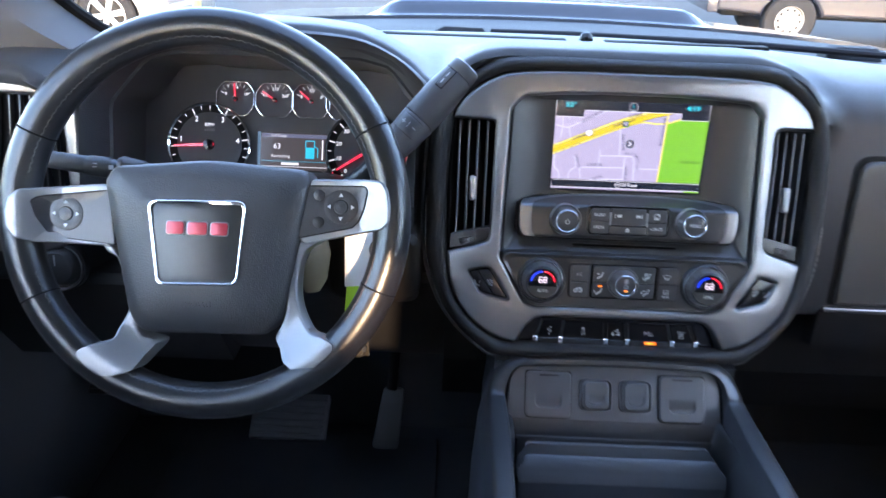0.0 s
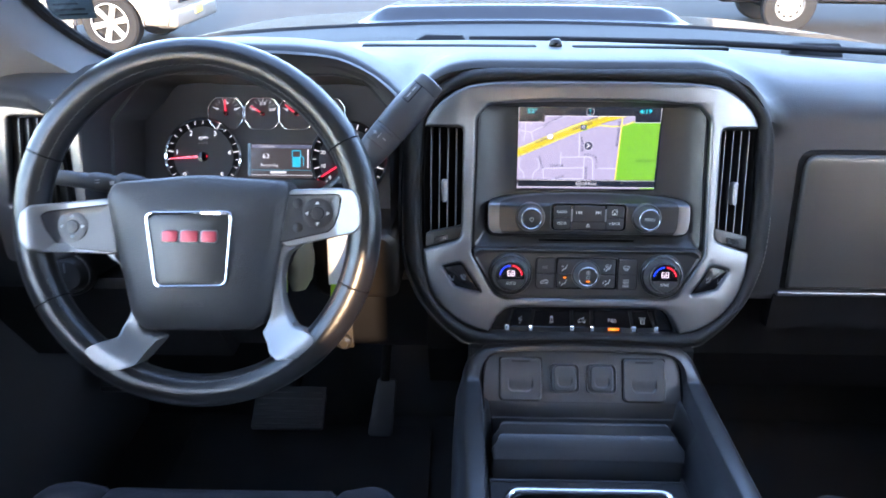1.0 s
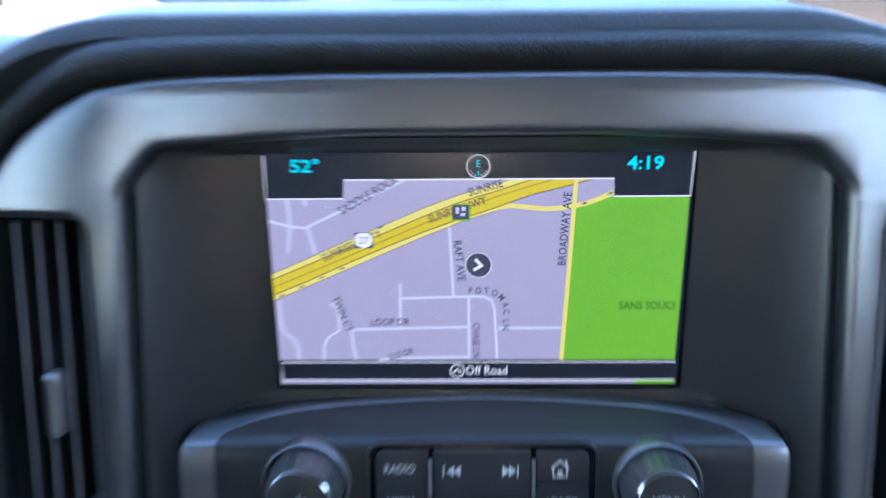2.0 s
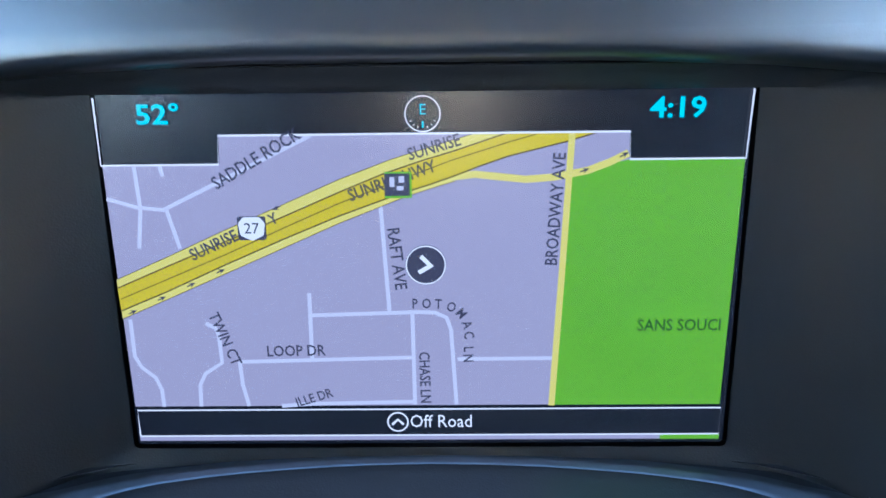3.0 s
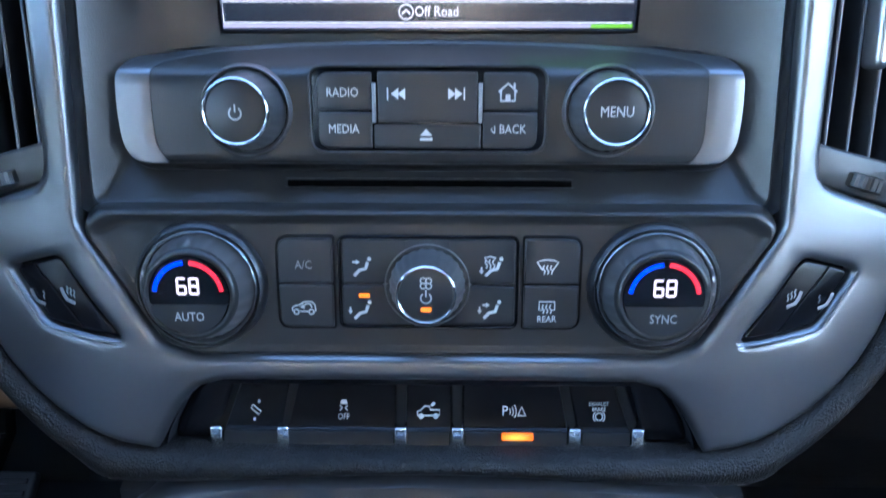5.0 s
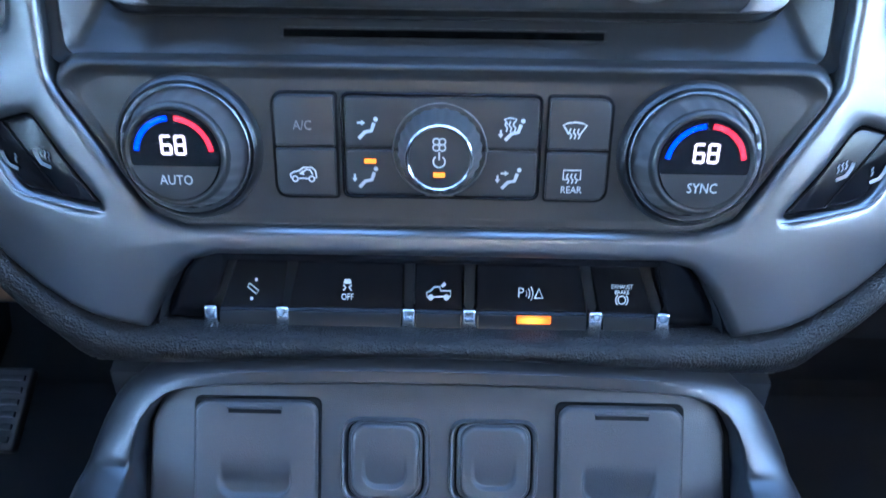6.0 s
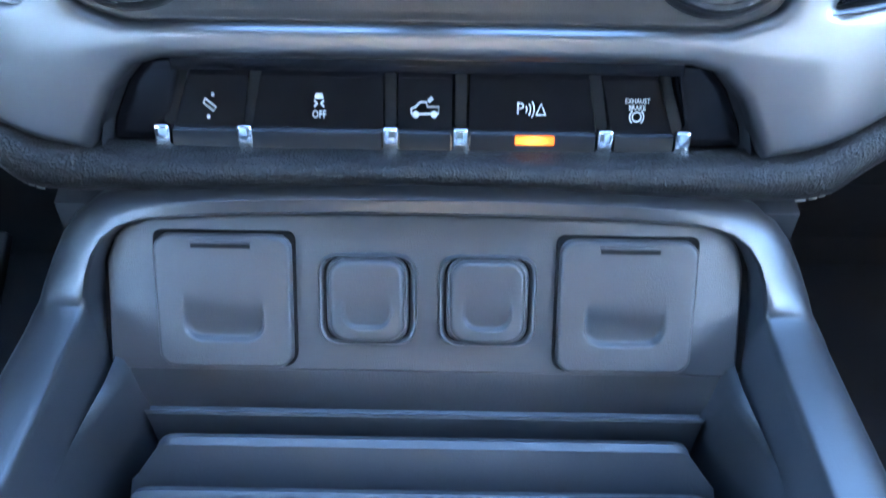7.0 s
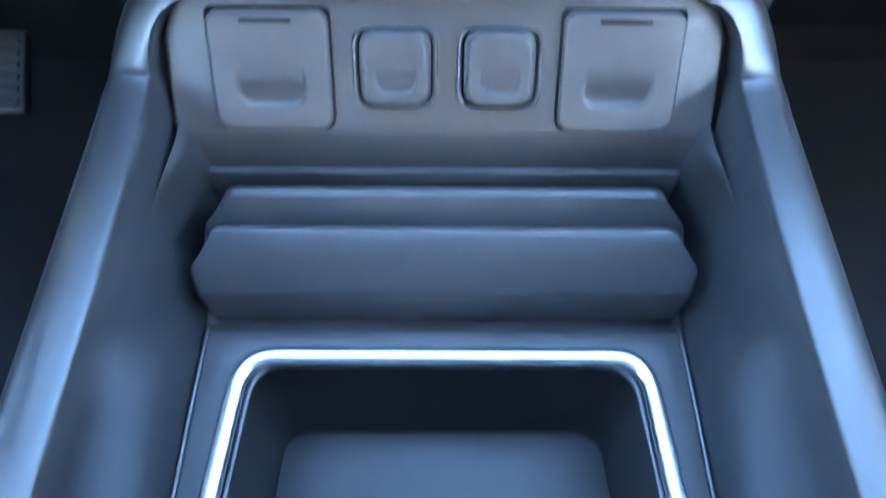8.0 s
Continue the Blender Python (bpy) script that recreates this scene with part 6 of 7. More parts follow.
part("stem", sweep([p_low, Vector((0.03, 0.75, 1.435)), Vector((-0.01, 0.76, 1.40))], [0.012, 0.010, 0.010], 12), BLACK, lev)
lever_pad("button_groove", -0.0112, -0.0014, 0.0125 + 0.0015, 0.0390, 0.0004, DEEP)
lever_pad("thumb_button", -0.0104, -0.0022, 0.0148, 0.0382, 0.0007, LEVER)
part("button_mark", joined(*[loft([[lever_at(u, d, 0.0009) for d in (d0, d1)] for u in (-0.0078, -0.0066)], False) for d0, d1 in ((0.019, 0.025), (0.028, 0.034))]), INK_DIM, lev)
lever_pad("button_groove", -0.0150, 0.0112, 0.0792, 0.0988, 0.0004, DEEP)
lever_pad("thumb_button", -0.0142, 0.0104, 0.0800, 0.0980, 0.0010, LEVER)
part("plus_mark", joined(loft([[lever_at(u, d, 0.0013) for d in (0.0882, 0.0892)] for u in (-0.0112, -0.0092, -0.0072, -0.0062)], False), loft([[lever_at(u, d, 0.0013) for d in (0.0862, 0.0912)] for u in (-0.0092, -0.0082)], False)), INK_DIM, lev)
part("divider_mark", loft([[lever_at(u, d, 0.0013) for d in (0.0850, 0.0925)] for u in (-0.0024, -0.0018)], False), INK_DIM, lev)
part("minus_mark", loft([[lever_at(u, d, 0.0013) for d in (0.0880, 0.0890)] for u in (0.0030, 0.0050, 0.0072)], False), INK_DIM, lev)
tag = thing("key_tag", None, "white and lime green paper tag hanging from the key", "tag")
part("card", moved(block(-0.0160, 0.0160, -0.0006, 0.0006, -0.034, 0.034, 0.0005), pose(0.0215, 0.755, 1.330, -6, 2, 14)), TAG_WHITE, tag)
part("lower_card", moved(block(-0.0150, 0.0150, -0.0008, 0.0008, -0.025, 0.025, 0.0005), pose(0.0195, 0.759, 1.274, -8, 6, 14)), TAG_GREEN, tag, "lime green lower end")
fob = thing("key_fob", None, "grey key fob hanging under the column lock", "key fob")
part("shell", sweep([(-0.020, 0.742, 1.365), (-0.022, 0.736, 1.345), (-0.026, 0.730, 1.315), (-0.028, 0.728, 1.300)], [0.010, 0.018, 0.018, 0.010], 16, flat=0.45), FOB_TAN, fob)
part("edge", moved(block(-0.002, 0.002, -0.001, 0.001, -0.038, 0.038), pose(-0.043, 0.738, 1.332, -12, 4, 0)), TAG_GREEN, fob, "lime green tag edge")

# ---- pedals ----
bp = thing("brake_pedal", None, "black ribbed rubber brake pedal", "pedal")
BP = frame_of((-0.136, 0.995, 0.905), 60)
part("pad", moved(plate([rect(-0.066, -0.041, 0.066, 0.041, 0.006)], -0.012, 0.0, 0.003), BP), LEVER, bp)
for k in range(6):
    part("rib", moved(block(-0.060, 0.060, -0.0028, 0.0028, -0.001, 0.003, 0.001), BP @ Matrix.Translation((0, -0.030 + 0.012 * k, 0))), LEVER, bp)
part("arm", sweep([(-0.138, 1.020, 0.888), (-0.135, 1.085, 0.925), (-0.13, 1.13, 1.05), (-0.13, 1.30, 1.20)], 0.011, 10), DEEP, bp)
ap = thing("accelerator_pedal", None, "black rubber accelerator pedal", "pedal")
AP = frame_of((0.028, 1.035, 0.875), 30)
part("pad", moved(plate([rounded([(-0.026, -0.055), (0.022, -0.055), (0.030, 0.055), (-0.008, 0.055)], 0.010)], -0.01, 0.0, 0.003), AP), LEVER, ap)
part("arm", sweep([(0.035, 1.06, 0.92), (0.04, 1.09, 1.0), (0.04, 1.14, 1.08), (0.04, 1.30, 1.10)], 0.009, 10), DEEP, ap)
pp = thing("parking_brake_pedal", None, "small black ribbed parking brake pedal", "pedal")
PP = frame_of((-0.44, 0.99, 0.965), 50)
part("pad", moved(plate([rect(-0.030, -0.022, 0.030, 0.022, 0.005)], -0.01, 0.0, 0.002), PP), BUTTON, pp)
for k in range(3):
    part("rib", moved(block(-0.026, 0.026, -0.002, 0.002, -0.001, 0.003, 0.001), PP @ Matrix.Translation((0, -0.012 + 0.012 * k, 0))), BUTTON, pp)
part("arm", sweep([(-0.44, 1.0, 0.97), (-0.44, 1.06, 1.06), (-0.44, 1.10, 1.14), (-0.44, 1.30, 1.18)], 0.009, 10), DEEP, pp)

# ---- centre console ----
def step01(t):
    t = max(0.0, min(1.0, t))
    return t * t * (3 - 2 * t)


co = thing("center_console", None, "dark grey plastic centre console with raised side rails", "console")
WALL_IN = [(0.1338, 1.1600), (0.1334, 1.1350), (0.1328, 1.1000), (0.1310, 1.0800), (0.1275, 1.0690), (0.1240, 1.0600)]
WALL_OUT = [(0.1640, 1.1530), (0.1690, 1.1350), (0.1730, 1.0600), (0.1780, 0.7000)]


def moulding(inner, outer, n, low_in, low_out):
    """One section of the rail: inner wall, crisp inner edge, flat top, rounded outer edge, outer wall."""
    inner, outer, n = Vector(inner), Vector(outer), Vector(n)
    w = (outer - inner).normalized()
    wide = (outer - inner).length
    top = [inner - n * 0.0016, inner + w * 0.0006 - n * 0.0004, inner + w * 0.0018, inner + w * 0.0040 + n * 0.0004, inner + w * wide * 0.45 + n * 0.0010,
           outer - w * 0.0075 + n * 0.0005, outer - w * 0.0040 - n * 0.0006, outer - w * 0.0014 - n * 0.0026, outer - n * 0.0060]
    return list(reversed(low_in)) + top + list(low_out)


PANEL_N = OUTLETS.to_3x3() @ Vector((0, 0, 1))
LEG = [(0.1372, 0.1590, 0.0300, 0.0300), (0.1368, 0.1582, 0.0345, 0.0365), (0.1352, 0.1545, 0.0430, 0.0480), (0.1325, 0.1490, 0.0505, 0.0590), (0.1280, 0.1420, 0.0572, 0.0680),
       (0.1215, 0.1325, 0.0622, 0.0745), (0.1120, 0.1210, 0.0652, 0.0780), (0.0950, 0.1000, 0.0668, 0.0795), (0.0700, 0.0720, 0.0680, 0.0806), (0.0350, 0.0360, 0.0688, 0.0814), (0.0, 0.0, 0.0690, 0.0817)]


def leg_station(s, xi, xo, vi, vo):
    """A section of the arch in the plane of the outlets."""
    p = lambda x, v, k: OUTLETS @ Vector((s * x, v, k))
    inner, outer = p(xi, vi, 0.0104), p(xo, vo, 0.0085 - 0.0060 * step01((xo - 0.10) / 0.045) * step01((vo - 0.030) / 0.012))
    w = (outer - inner).normalized()
    return moulding(inner, outer, PANEL_N, [inner - PANEL_N * d for d in (0.004, 0.007, 0.010, 0.014, 0.018, 0.022)], [outer - PANEL_N * d + w * e for d, e in ((0.012, 0.0012), (0.022, 0.002), (0.035, 0.002), (0.060, 0.0))])


def rail_station(s, y, dz, grow=0.0):
    """A section of a side rail at y."""
    p = lambda x, z: Vector((MID + s * x, y, z - dz))
    return moulding(p(0.1352 + grow, 1.1640), p(0.1605, 1.1625), (0, 0, 1), [p(x + grow * (z > 1.12), z) for x, z in WALL_IN], [p(x, z) for x, z in WALL_OUT[:3]] + [Vector((MID + s * 0.178, y, 0.70))])


stations = [rail_station(-1, y, dz, g) for y, dz, g in ((-0.45, 0.02, 0.003), (0.2, 0.004, 0.003), (0.50, 0.0, 0.0025), (0.60, 0.0, 0.0005), (0.66, 0.0, 0.0), (0.70, 0.0, 0.0010), (0.7235, -0.0003, 0.0018), (0.7290, -0.0012, 0.0020))]
stations += [leg_station(-1, *q) for q in LEG] + [leg_station(1, *q) for q in reversed(LEG[:-1])]
stations += [rail_station(1, y, dz, g) for y, dz, g in ((0.7290, -0.0012, 0.0020), (0.7235, -0.0003, 0.0018), (0.70, 0.0, 0.0010), (0.66, 0.0, 0.0005), (0.60, 0.0, 0.0012), (0.50, 0.0, 0.0028), (0.2, 0.004, 0.003), (-0.45, 0.02, 0.003))]
part("side_rail", loft(stations, False), CONSOLE, co, "smooth moulded rail that arches over the outlets", angle=50)
part("nose", extrude_x([(0.748, 1.10), (0.760, 1.195), (0.775, 1.200), (0.83, 1.195), (0.95, 1.15), (0.95, 0.72), (0.80, 0.72)], MID - 0.150, MID + 0.150), CONSOLE, co)
pn = rounded([(-0.1328, -0.0005), (-0.1300, 0.0440), (-0.1245, 0.0575), (-0.1110, 0.0625), (-0.08, 0.0637), (-0.04, 0.0647), (0.0, 0.0650), (0.04, 0.0647), (0.08, 0.0637), (0.1110, 0.0625), (0.1245, 0.0575), (0.1290, 0.0440), (0.1318, -0.0005)], [0.001, 0.01, 0.012, 0.012, 0.03, 0.03, 0.03, 0.03, 0.03, 0.012, 0.012, 0.01, 0.001], 5)
pn = [(x * (1 + 0.012 * step01((y - 0.02) / 0.03)), y + 0.0022 * step01((y - 0.02) / 0.03)) for x, y in pn]
pn_ob = part("outlet_panel", plate([pn], -0.014, 0.0, 0.0012), LID, co, "satin grey outlet panel")
pn_ob.matrix_world = OUTLETS
part("panel_back", moved(plate([rounded([(-0.137, -0.003), (-0.134, 0.046), (-0.127, 0.061), (0.127, 0.061), (0.134, 0.046), (0.137, -0.003)], 0.01)], -0.02, -0.004), OUTLETS), DEEP, co)


def box_depth(x, y, x0, y0, x1, y1, r):
    """How deep a point lies inside a rounded box (minus: outside)."""
    qx, qy = abs(x - (x0 + x1) / 2) - (x1 - x0) / 2 + r, abs(y - (y0 + y1) / 2) - (y1 - y0) / 2 + r
    return r - math.hypot(max(qx, 0), max(qy, 0)) - min(max(qx, qy), 0)


def dished(w, h, r, top, rim, scoop, depth, n=44, round_r=0.008, fall=2.6):
    """A moulded cover: rounded rim, nearly flat face, and a thumb dish with a crisp lower lip."""
    x0, y0, x1, y1 = scoop
    rows = []
    for j in range(n + 1):
        row = []
        for i in range(n + 1):
            x, y = -w + 2 * w * i / n, -h + 2 * h * j / n
            cx, cy = max(-w + r, min(w - r, x)), max(-h + r, min(h - r, y))
            d = math.hypot(x - cx, y - cy)
            if d > r:
                x, y = cx + (x - cx) * r / d, cy + (y - cy) * r / d
            e = box_depth(x, y, -w, -h, w, h, r)
            z = top - rim * (1 - math.sqrt(max(0.0, 1 - (1 - min(1.0, max(e, 0) / rim)) ** 2)))
            inside = box_depth(x, y, x0, y0, x1, y1, round_r)
            z -= depth * step01(inside / 0.0018) * step01((y1 - y) / (y1 - y0) * 1.08) ** fall
            row.append((x, y, z if 0 < i < n and 0 < j < n else -0.002))
        rows.append(row)
    return loft(rows, False)


def lid_big(x):
    o = thing("outlet_cover", OUTLETS @ Matrix.Translation((x, 0.0306, 0)), "closed square grey socket cover with a thumb scoop", "socket cover", "console socket covers")
    outl = rounded([(-0.0282, 0.0285), (0.0282, 0.0285), (0.0282, -0.0285), (-0.0282, -0.0285)], [0.004, 0.004, 0.008, 0.008], 6)
    part("gasket", plate([[(a * 1.035, b * 1.03) for a, b in outl]], -0.004, 0.0010, 0.0008), DEEP, o)
    part("lid", dished(0.0282, 0.0285, 0.0075, 0.0050, 0.0021, (-0.0172, -0.0168, 0.0166, 0.0110), 0.0036, 90), LID, o, angle=75)
    part("hinge_slot", plate([rect(-0.0120, 0.0228, 0.0118, 0.0246)], 0.004, 0.0056), DEEP, o)
    part("hinge_lip", plate([rect(-0.0125, 0.0247, 0.0122, 0.0256)], 0.004, 0.0060, 0.0002), LID, o)


def lid_small(x):
    o = thing("socket_plug", OUTLETS @ Matrix.Translation((x, 0.0322, 0)), "rounded square grey socket plug with a thumb scoop", "socket cover", "console socket plugs")
    outer = rect(-0.0206, -0.0198, 0.0206, 0.0192, 0.009, 7)
    part("collar", loft([at(outer, -0.001), at([(a * 0.985, b * 0.985) for a, b in outer], 0.0020), at([(a * 0.95, b * 0.955) for a, b in outer], 0.0032), at([(a * 0.905, b * 0.935) for a, b in outer], 0.0030), at([(a * 0.86, b * 0.925) for a, b in outer], 0.0006), at([(a * 0.84, b * 0.92) for a, b in outer], -0.002)]), LID, o, angle=60)
    part("groove", plate([rect(-0.0178, -0.0184, 0.0178, 0.0180, 0.008, 6)], -0.003, 0.0004), DEEP, o)
    part("seat_ring", plate([rect(-0.0168, -0.0181, 0.0168, 0.0177, 0.0085, 6)], -0.002, 0.0024, 0.0008), LID, o)
    part("cap", dished(0.0155, 0.0174, 0.0080, 0.0062, 0.0024, (-0.0104, -0.0122, 0.0104, 0.0085), 0.0024, 90, 0.0072, 2.0), LID, o, angle=75)


lid_big(-0.0825)
lid_small(-0.0238)
lid_small(0.0255)
lid_big(0.0825)


def ramp_part(name, profile, half0, half1, mat, label="", angle=30, ends=True):
    """A ledge across the console: a (y, z) profile whose ends may splay."""
    n = len(profile)
    top = max(z for y, z in profile)
    rows = []
    for q in (-1, -0.992, -0.975, -0.95, 0, 0.95, 0.975, 0.992, 1):
        drop = interp(abs(q), [(0.95, 0), (0.975, 0.0006), (0.992, 0.0028), (1.0, 0.0065)]) if ends else 0
        rows.append([(MID + q * (half0 + (half1 - half0) * k / (n - 1)), y, min(z, top - drop)) for k, (y, z) in enumerate(profile)])
    return part(name, loft(rows, False), mat, co, label, angle)


def ridge(profile, label):
    """A sloped ridge across the tray: rows of (y, z, half width), its ends bevelled and its top corners rounded."""
    top = max(z for y, z, h in profile)
    rows = []
    for q in (-1.0, -0.985, -0.960, -0.93, -0.5, 0.0, 0.5, 0.93, 0.960, 0.985, 1.0):
        drop = interp(abs(q), [(0.93, 0), (0.960, 0.0005), (0.985, 0.0022), (1.0, 0.0060)])
        row = []
        for k, (y, z, h) in enumerate(profile):
            near = max(0.0, min(1.0, 1 - (top - z) / 0.010))
            row.append((MID + q * h, y - 0.0012 * near * drop / 0.006, z - drop * near - (0.0016 if abs(q) == 1.0 and 2 < k < len(profile) - 1 else 0)))
        rows.append(row)
    return part("step", loft(rows, False), TRAY, co, label, 38)


ramp_part("recess", [(0.7275, 1.139), (0.7240, 1.1350), (0.7215, 1.1275), (0.7200, 1.1210), (0.7195, 1.1120), (0.7150, 1.1110), (0.7143, 1.1170), (0.7132, 1.1180), (0.7122, 1.1172), (0.7110, 1.1100), (0.7080, 1.080)], 0.1262, 0.1185, TRAY, angle=24, ends=False)
part("recess_back", block(MID - 0.1340, MID + 0.1340, 0.7150, 0.7300, 1.050, 1.1060, 0.002), CONSOLE, co)
ridge([(0.7050, 1.090, 0.1095), (0.7035, 1.1130, 0.1100), (0.7022, 1.1185, 0.1105), (0.6990, 1.1214, 0.1108), (0.6955, 1.1208, 0.1115), (0.6870, 1.1090, 0.1205), (0.6800, 1.0990, 0.1222), (0.6790, 1.085, 0.1215)], "sloped ridge across the tray")
ridge([(0.6810, 1.085, 0.1130), (0.6800, 1.1125, 0.1135), (0.6787, 1.1182, 0.1138), (0.6755, 1.1214, 0.1142), (0.6720, 1.1208, 0.1148), (0.6625, 1.1105, 0.1225), (0.6600, 1.1075, 0.1228), (0.6530, 1.1005, 0.1205), (0.6522, 1.0990, 0.1203), (0.6524, 1.0965, 0.1202), (0.6535, 1.060, 0.1200)], "sloped ridge across the tray")
for s in (-1, 1):
    rows = []
    for z, xi in ((1.060, 0.1180), (1.080, 0.1186), (1.100, 0.1204), (1.115, 0.1222), (1.127, 0.1240), (1.134, 0.1256), (1.1375, 0.1275), (1.1390, 0.1310)):
        rows.append([(MID + s * (xi + (0.1338 - xi) * f), y, z) for f, y in ((0.0, 0.7260), (0.0, 0.7150), (0.05, 0.7115), (0.22, 0.7060), (0.48, 0.6990), (0.76, 0.6890), (0.93, 0.6780), (1.0, 0.6660))])
    part("recess_cheek", loft(rows, False), CONSOLE, co, "side of the recess curving into the rail", angle=70)
tray_o = [(MID - 0.1265, 0.6600), (MID + 0.1265, 0.6600), (MID + 0.1265, 0.4990), (MID - 0.1265, 0.4990)]
hole = rounded([(MID - 0.1040, 0.6330), (MID + 0.1040, 0.6330), (MID + 0.1130, 0.5050), (MID - 0.1130, 0.5050)], [0.020, 0.020, 0.016, 0.016], 8)
part("tray_floor", plate([tray_o, hole], 1.050, 1.0660, 0.0015), TRAY, co)
part("tray_sill", sweep([(MID - 0.124, 0.6500, 1.0664), (MID - 0.06, 0.6500, 1.0668), (MID + 0.06, 0.6500, 1.0668), (MID + 0.124, 0.6500, 1.0664)], 0.0020, 8), CONSOLE, co)
for s in (-1, 1):
    part("tray_lip", sweep([(MID + s * 0.1240, 0.6480, 1.0662), (MID + s * 0.1248, 0.60, 1.0668), (MID + s * 0.1255, 0.5000, 1.0668)], 0.0014, 8), CONSOLE, co, "thin raised edge of the tray")
hc = (MID, 0.569)


def bin_ring(fx, fy):
    return [(hc[0] + (x - hc[0]) * fx, hc[1] - 0.004 + (y - hc[1]) * fy) for x, y in hole]


part("bin", loft([at(hole, 1.0645), at(shrink(hole, 0.985, hc), 1.045), at(bin_ring(0.905, 0.80), 1.002), at(bin_ring(0.875, 0.76), 0.996)], True, False, True), CONSOLE, co, "deep storage bin")
rg = [(x, y, 1.0665) for x, y in shrink(hole, 0.995, hc)]
part("chrome_trim", sweep(rg, 0.0050, 14, closed=True), SATIN_CHROME, co, "polished chrome trim round the bin")
part("bin_mat", plate([bin_ring(0.87, 0.755)], 0.9962, 0.9980, 0.0008), MAT, co, "grey rubber mat in the bin")
part("bin_lip", sweep([(x, y, 1.0640) for x, y in shrink(hole, 0.935, hc)], 0.0016, 8, closed=True), CONSOLE, co)
cupo = [(MID - 0.1285, 0.5000), (MID + 0.1285, 0.5000), (MID + 0.1285, 0.25), (MID - 0.1285, 0.25)]
cups = [rounded([(MID + s * 0.0610 - 0.0480, 0.4880), (MID + s * 0.0610 + 0.0480, 0.4880), (MID + s * 0.0610 + 0.0480, 0.3900), (MID + s * 0.0610 - 0.0480, 0.3900)], 0.020, 7) for s in (-1, 1)]
part("cup_panel", plate([cupo, *cups], 1.050, 1.1815, 0.004, 3), SILVER, co, "satin silver cup holder panel")
for c, s in zip(cups, (-1, 1)):
    mid = (MID + s * 0.061, 0.439)
    part("cup_trim", sweep([(x, y, 1.1822) for x, y in shrink(c, 1.03, mid)], 0.0032, 10, closed=True), CHROME, co, "chrome frame of a cup holder")
    part("cup_liner", loft([at(shrink(c, 0.995, mid), 1.181), at(shrink(c, 0.96, mid), 1.178), at(shrink(c, 0.90, mid), 1.100)], True, False, True), BLACK, co, "black cup holder liner")
    part("cup_ring", sweep([(x, y, 1.178) for x, y in shrink(c, 0.90, mid)], 0.0016, 8, closed=True), SMOKED, co)
part("armrest", block(MID - 0.15, MID + 0.15, -0.30, 0.22, 1.10, 1.19, 0.03, 4), SEAT_LEATHER, co, "padded black leather armrest")

# ---- seats ----
def seat(cx, label):
    s = thing("seat", None, label, "seat", "front seats")
    rows = []
    for k in range(57):
        t = -1 + 2 * k / 56
        x = cx + 0.236 * t
        q = abs(t)
        bol = 0.008 * step01((q - 0.58) / 0.20) - 0.055 * max(0.0, (q - 0.80) / 0.20) ** 2.2 - 0.007 * math.exp(-((q - 0.57) / 0.018) ** 2)
        back = -0.055 * max(0.0, (q - 0.72) / 0.28) ** 2 - 0.003 * math.exp(-((q - 0.57) / 0.018) ** 2)
        zt = 1.131 + bol - 0.004 * (1 - q * q)
        rows.append([(x, 0.57 + back, 0.86), (x, 0.590 + back, 1.0), (x, 0.597 + back, zt - 0.062), (x, 0.596 + back, zt - 0.042), (x, 0.588 + back, zt - 0.024), (x, 0.572 + back, zt - 0.010), (x, 0.545 + back, zt - 0.001), (x, 0.49 + back, zt + 0.006), (x, 0.38, zt + 0.005), (x, 0.25, zt), (x, -0.05, zt - 0.03)])
    part("cushion", loft(rows, False), SEAT_LEATHER, s, "black leather cushion", angle=80)
    for u in (-1, 1):
        col = rows[28 + u * 16]
        path = [Vector(p) + Vector((0, 0.0006, 0.0008)) for p in col[2:10]]
        part("seam", sweep(path, 0.0010, 6), SEAM, s, "grey stitched seam")
    part("base", block(cx - 0.22, cx + 0.22, -0.10, 0.44, 0.70, 0.90, 0.01), DEEP, s)
    part("backrest", moved(block(-0.25, 0.25, -0.07, 0.07, 0.0, 0.62, 0.05, 4), pose(cx, -0.16, 1.05, 14)), SEAT_LEATHER, s)


seat(DRIVER, "black leather driver seat with stitched seams")
seat(2 * MID - DRIVER, "black leather passenger seat with stitched seams")
tagged(part("floor_mat", block(-0.40, 0.12, 0.55, 1.18, 0.702, 0.712, 0.004), CARPET), "black carpet mat under the pedals", "floor mat")

# ---- hood, cowl, wiper parts ----
hd = thing("hood", None, "glossy silver truck hood with a raised centre scoop", "hood")


def hood_z(x, y):
    u = x - MID
    z = 1.488 - 0.068 * (y - 1.80) - 0.045 * max(0.0, y - 2.2) ** 2 - 0.050 * u * u - 0.5 * max(0.0, abs(u) - 0.72) ** 2
    rise = interp(abs(u), [(0, 1), (0.37, 1), (0.43, 0)]) * interp(y, [(1.830, 0), (1.838, 0.06), (1.890, 0.92), (1.910, 1), (2.5, 1), (2.9, 0.2)])
    return z + 0.036 * rise


hx = [MID - 0.92 + 1.84 * k / 72 for k in range(73)]
hy = lambda x, k: (1.80 - 0.05 * (x - MID) ** 2) + (2.95 - 0.25 * (x - MID) ** 2 - 1.80 + 0.05 * (x - MID) ** 2) * (k / 60) ** 1.6
part("panel", loft([[(x, hy(x, k), hood_z(x, hy(x, k))) for k in range(61)] + [(x, hy(x, 60) + 0.02, 1.1), (x, hy(x, 0), 1.1), (x, hy(x, 0) - 0.002, hood_z(x, hy(x, 0)) - 0.01)] for x in hx], True, True, True), PAINT, hd, "silver painted hood panel", angle=40)
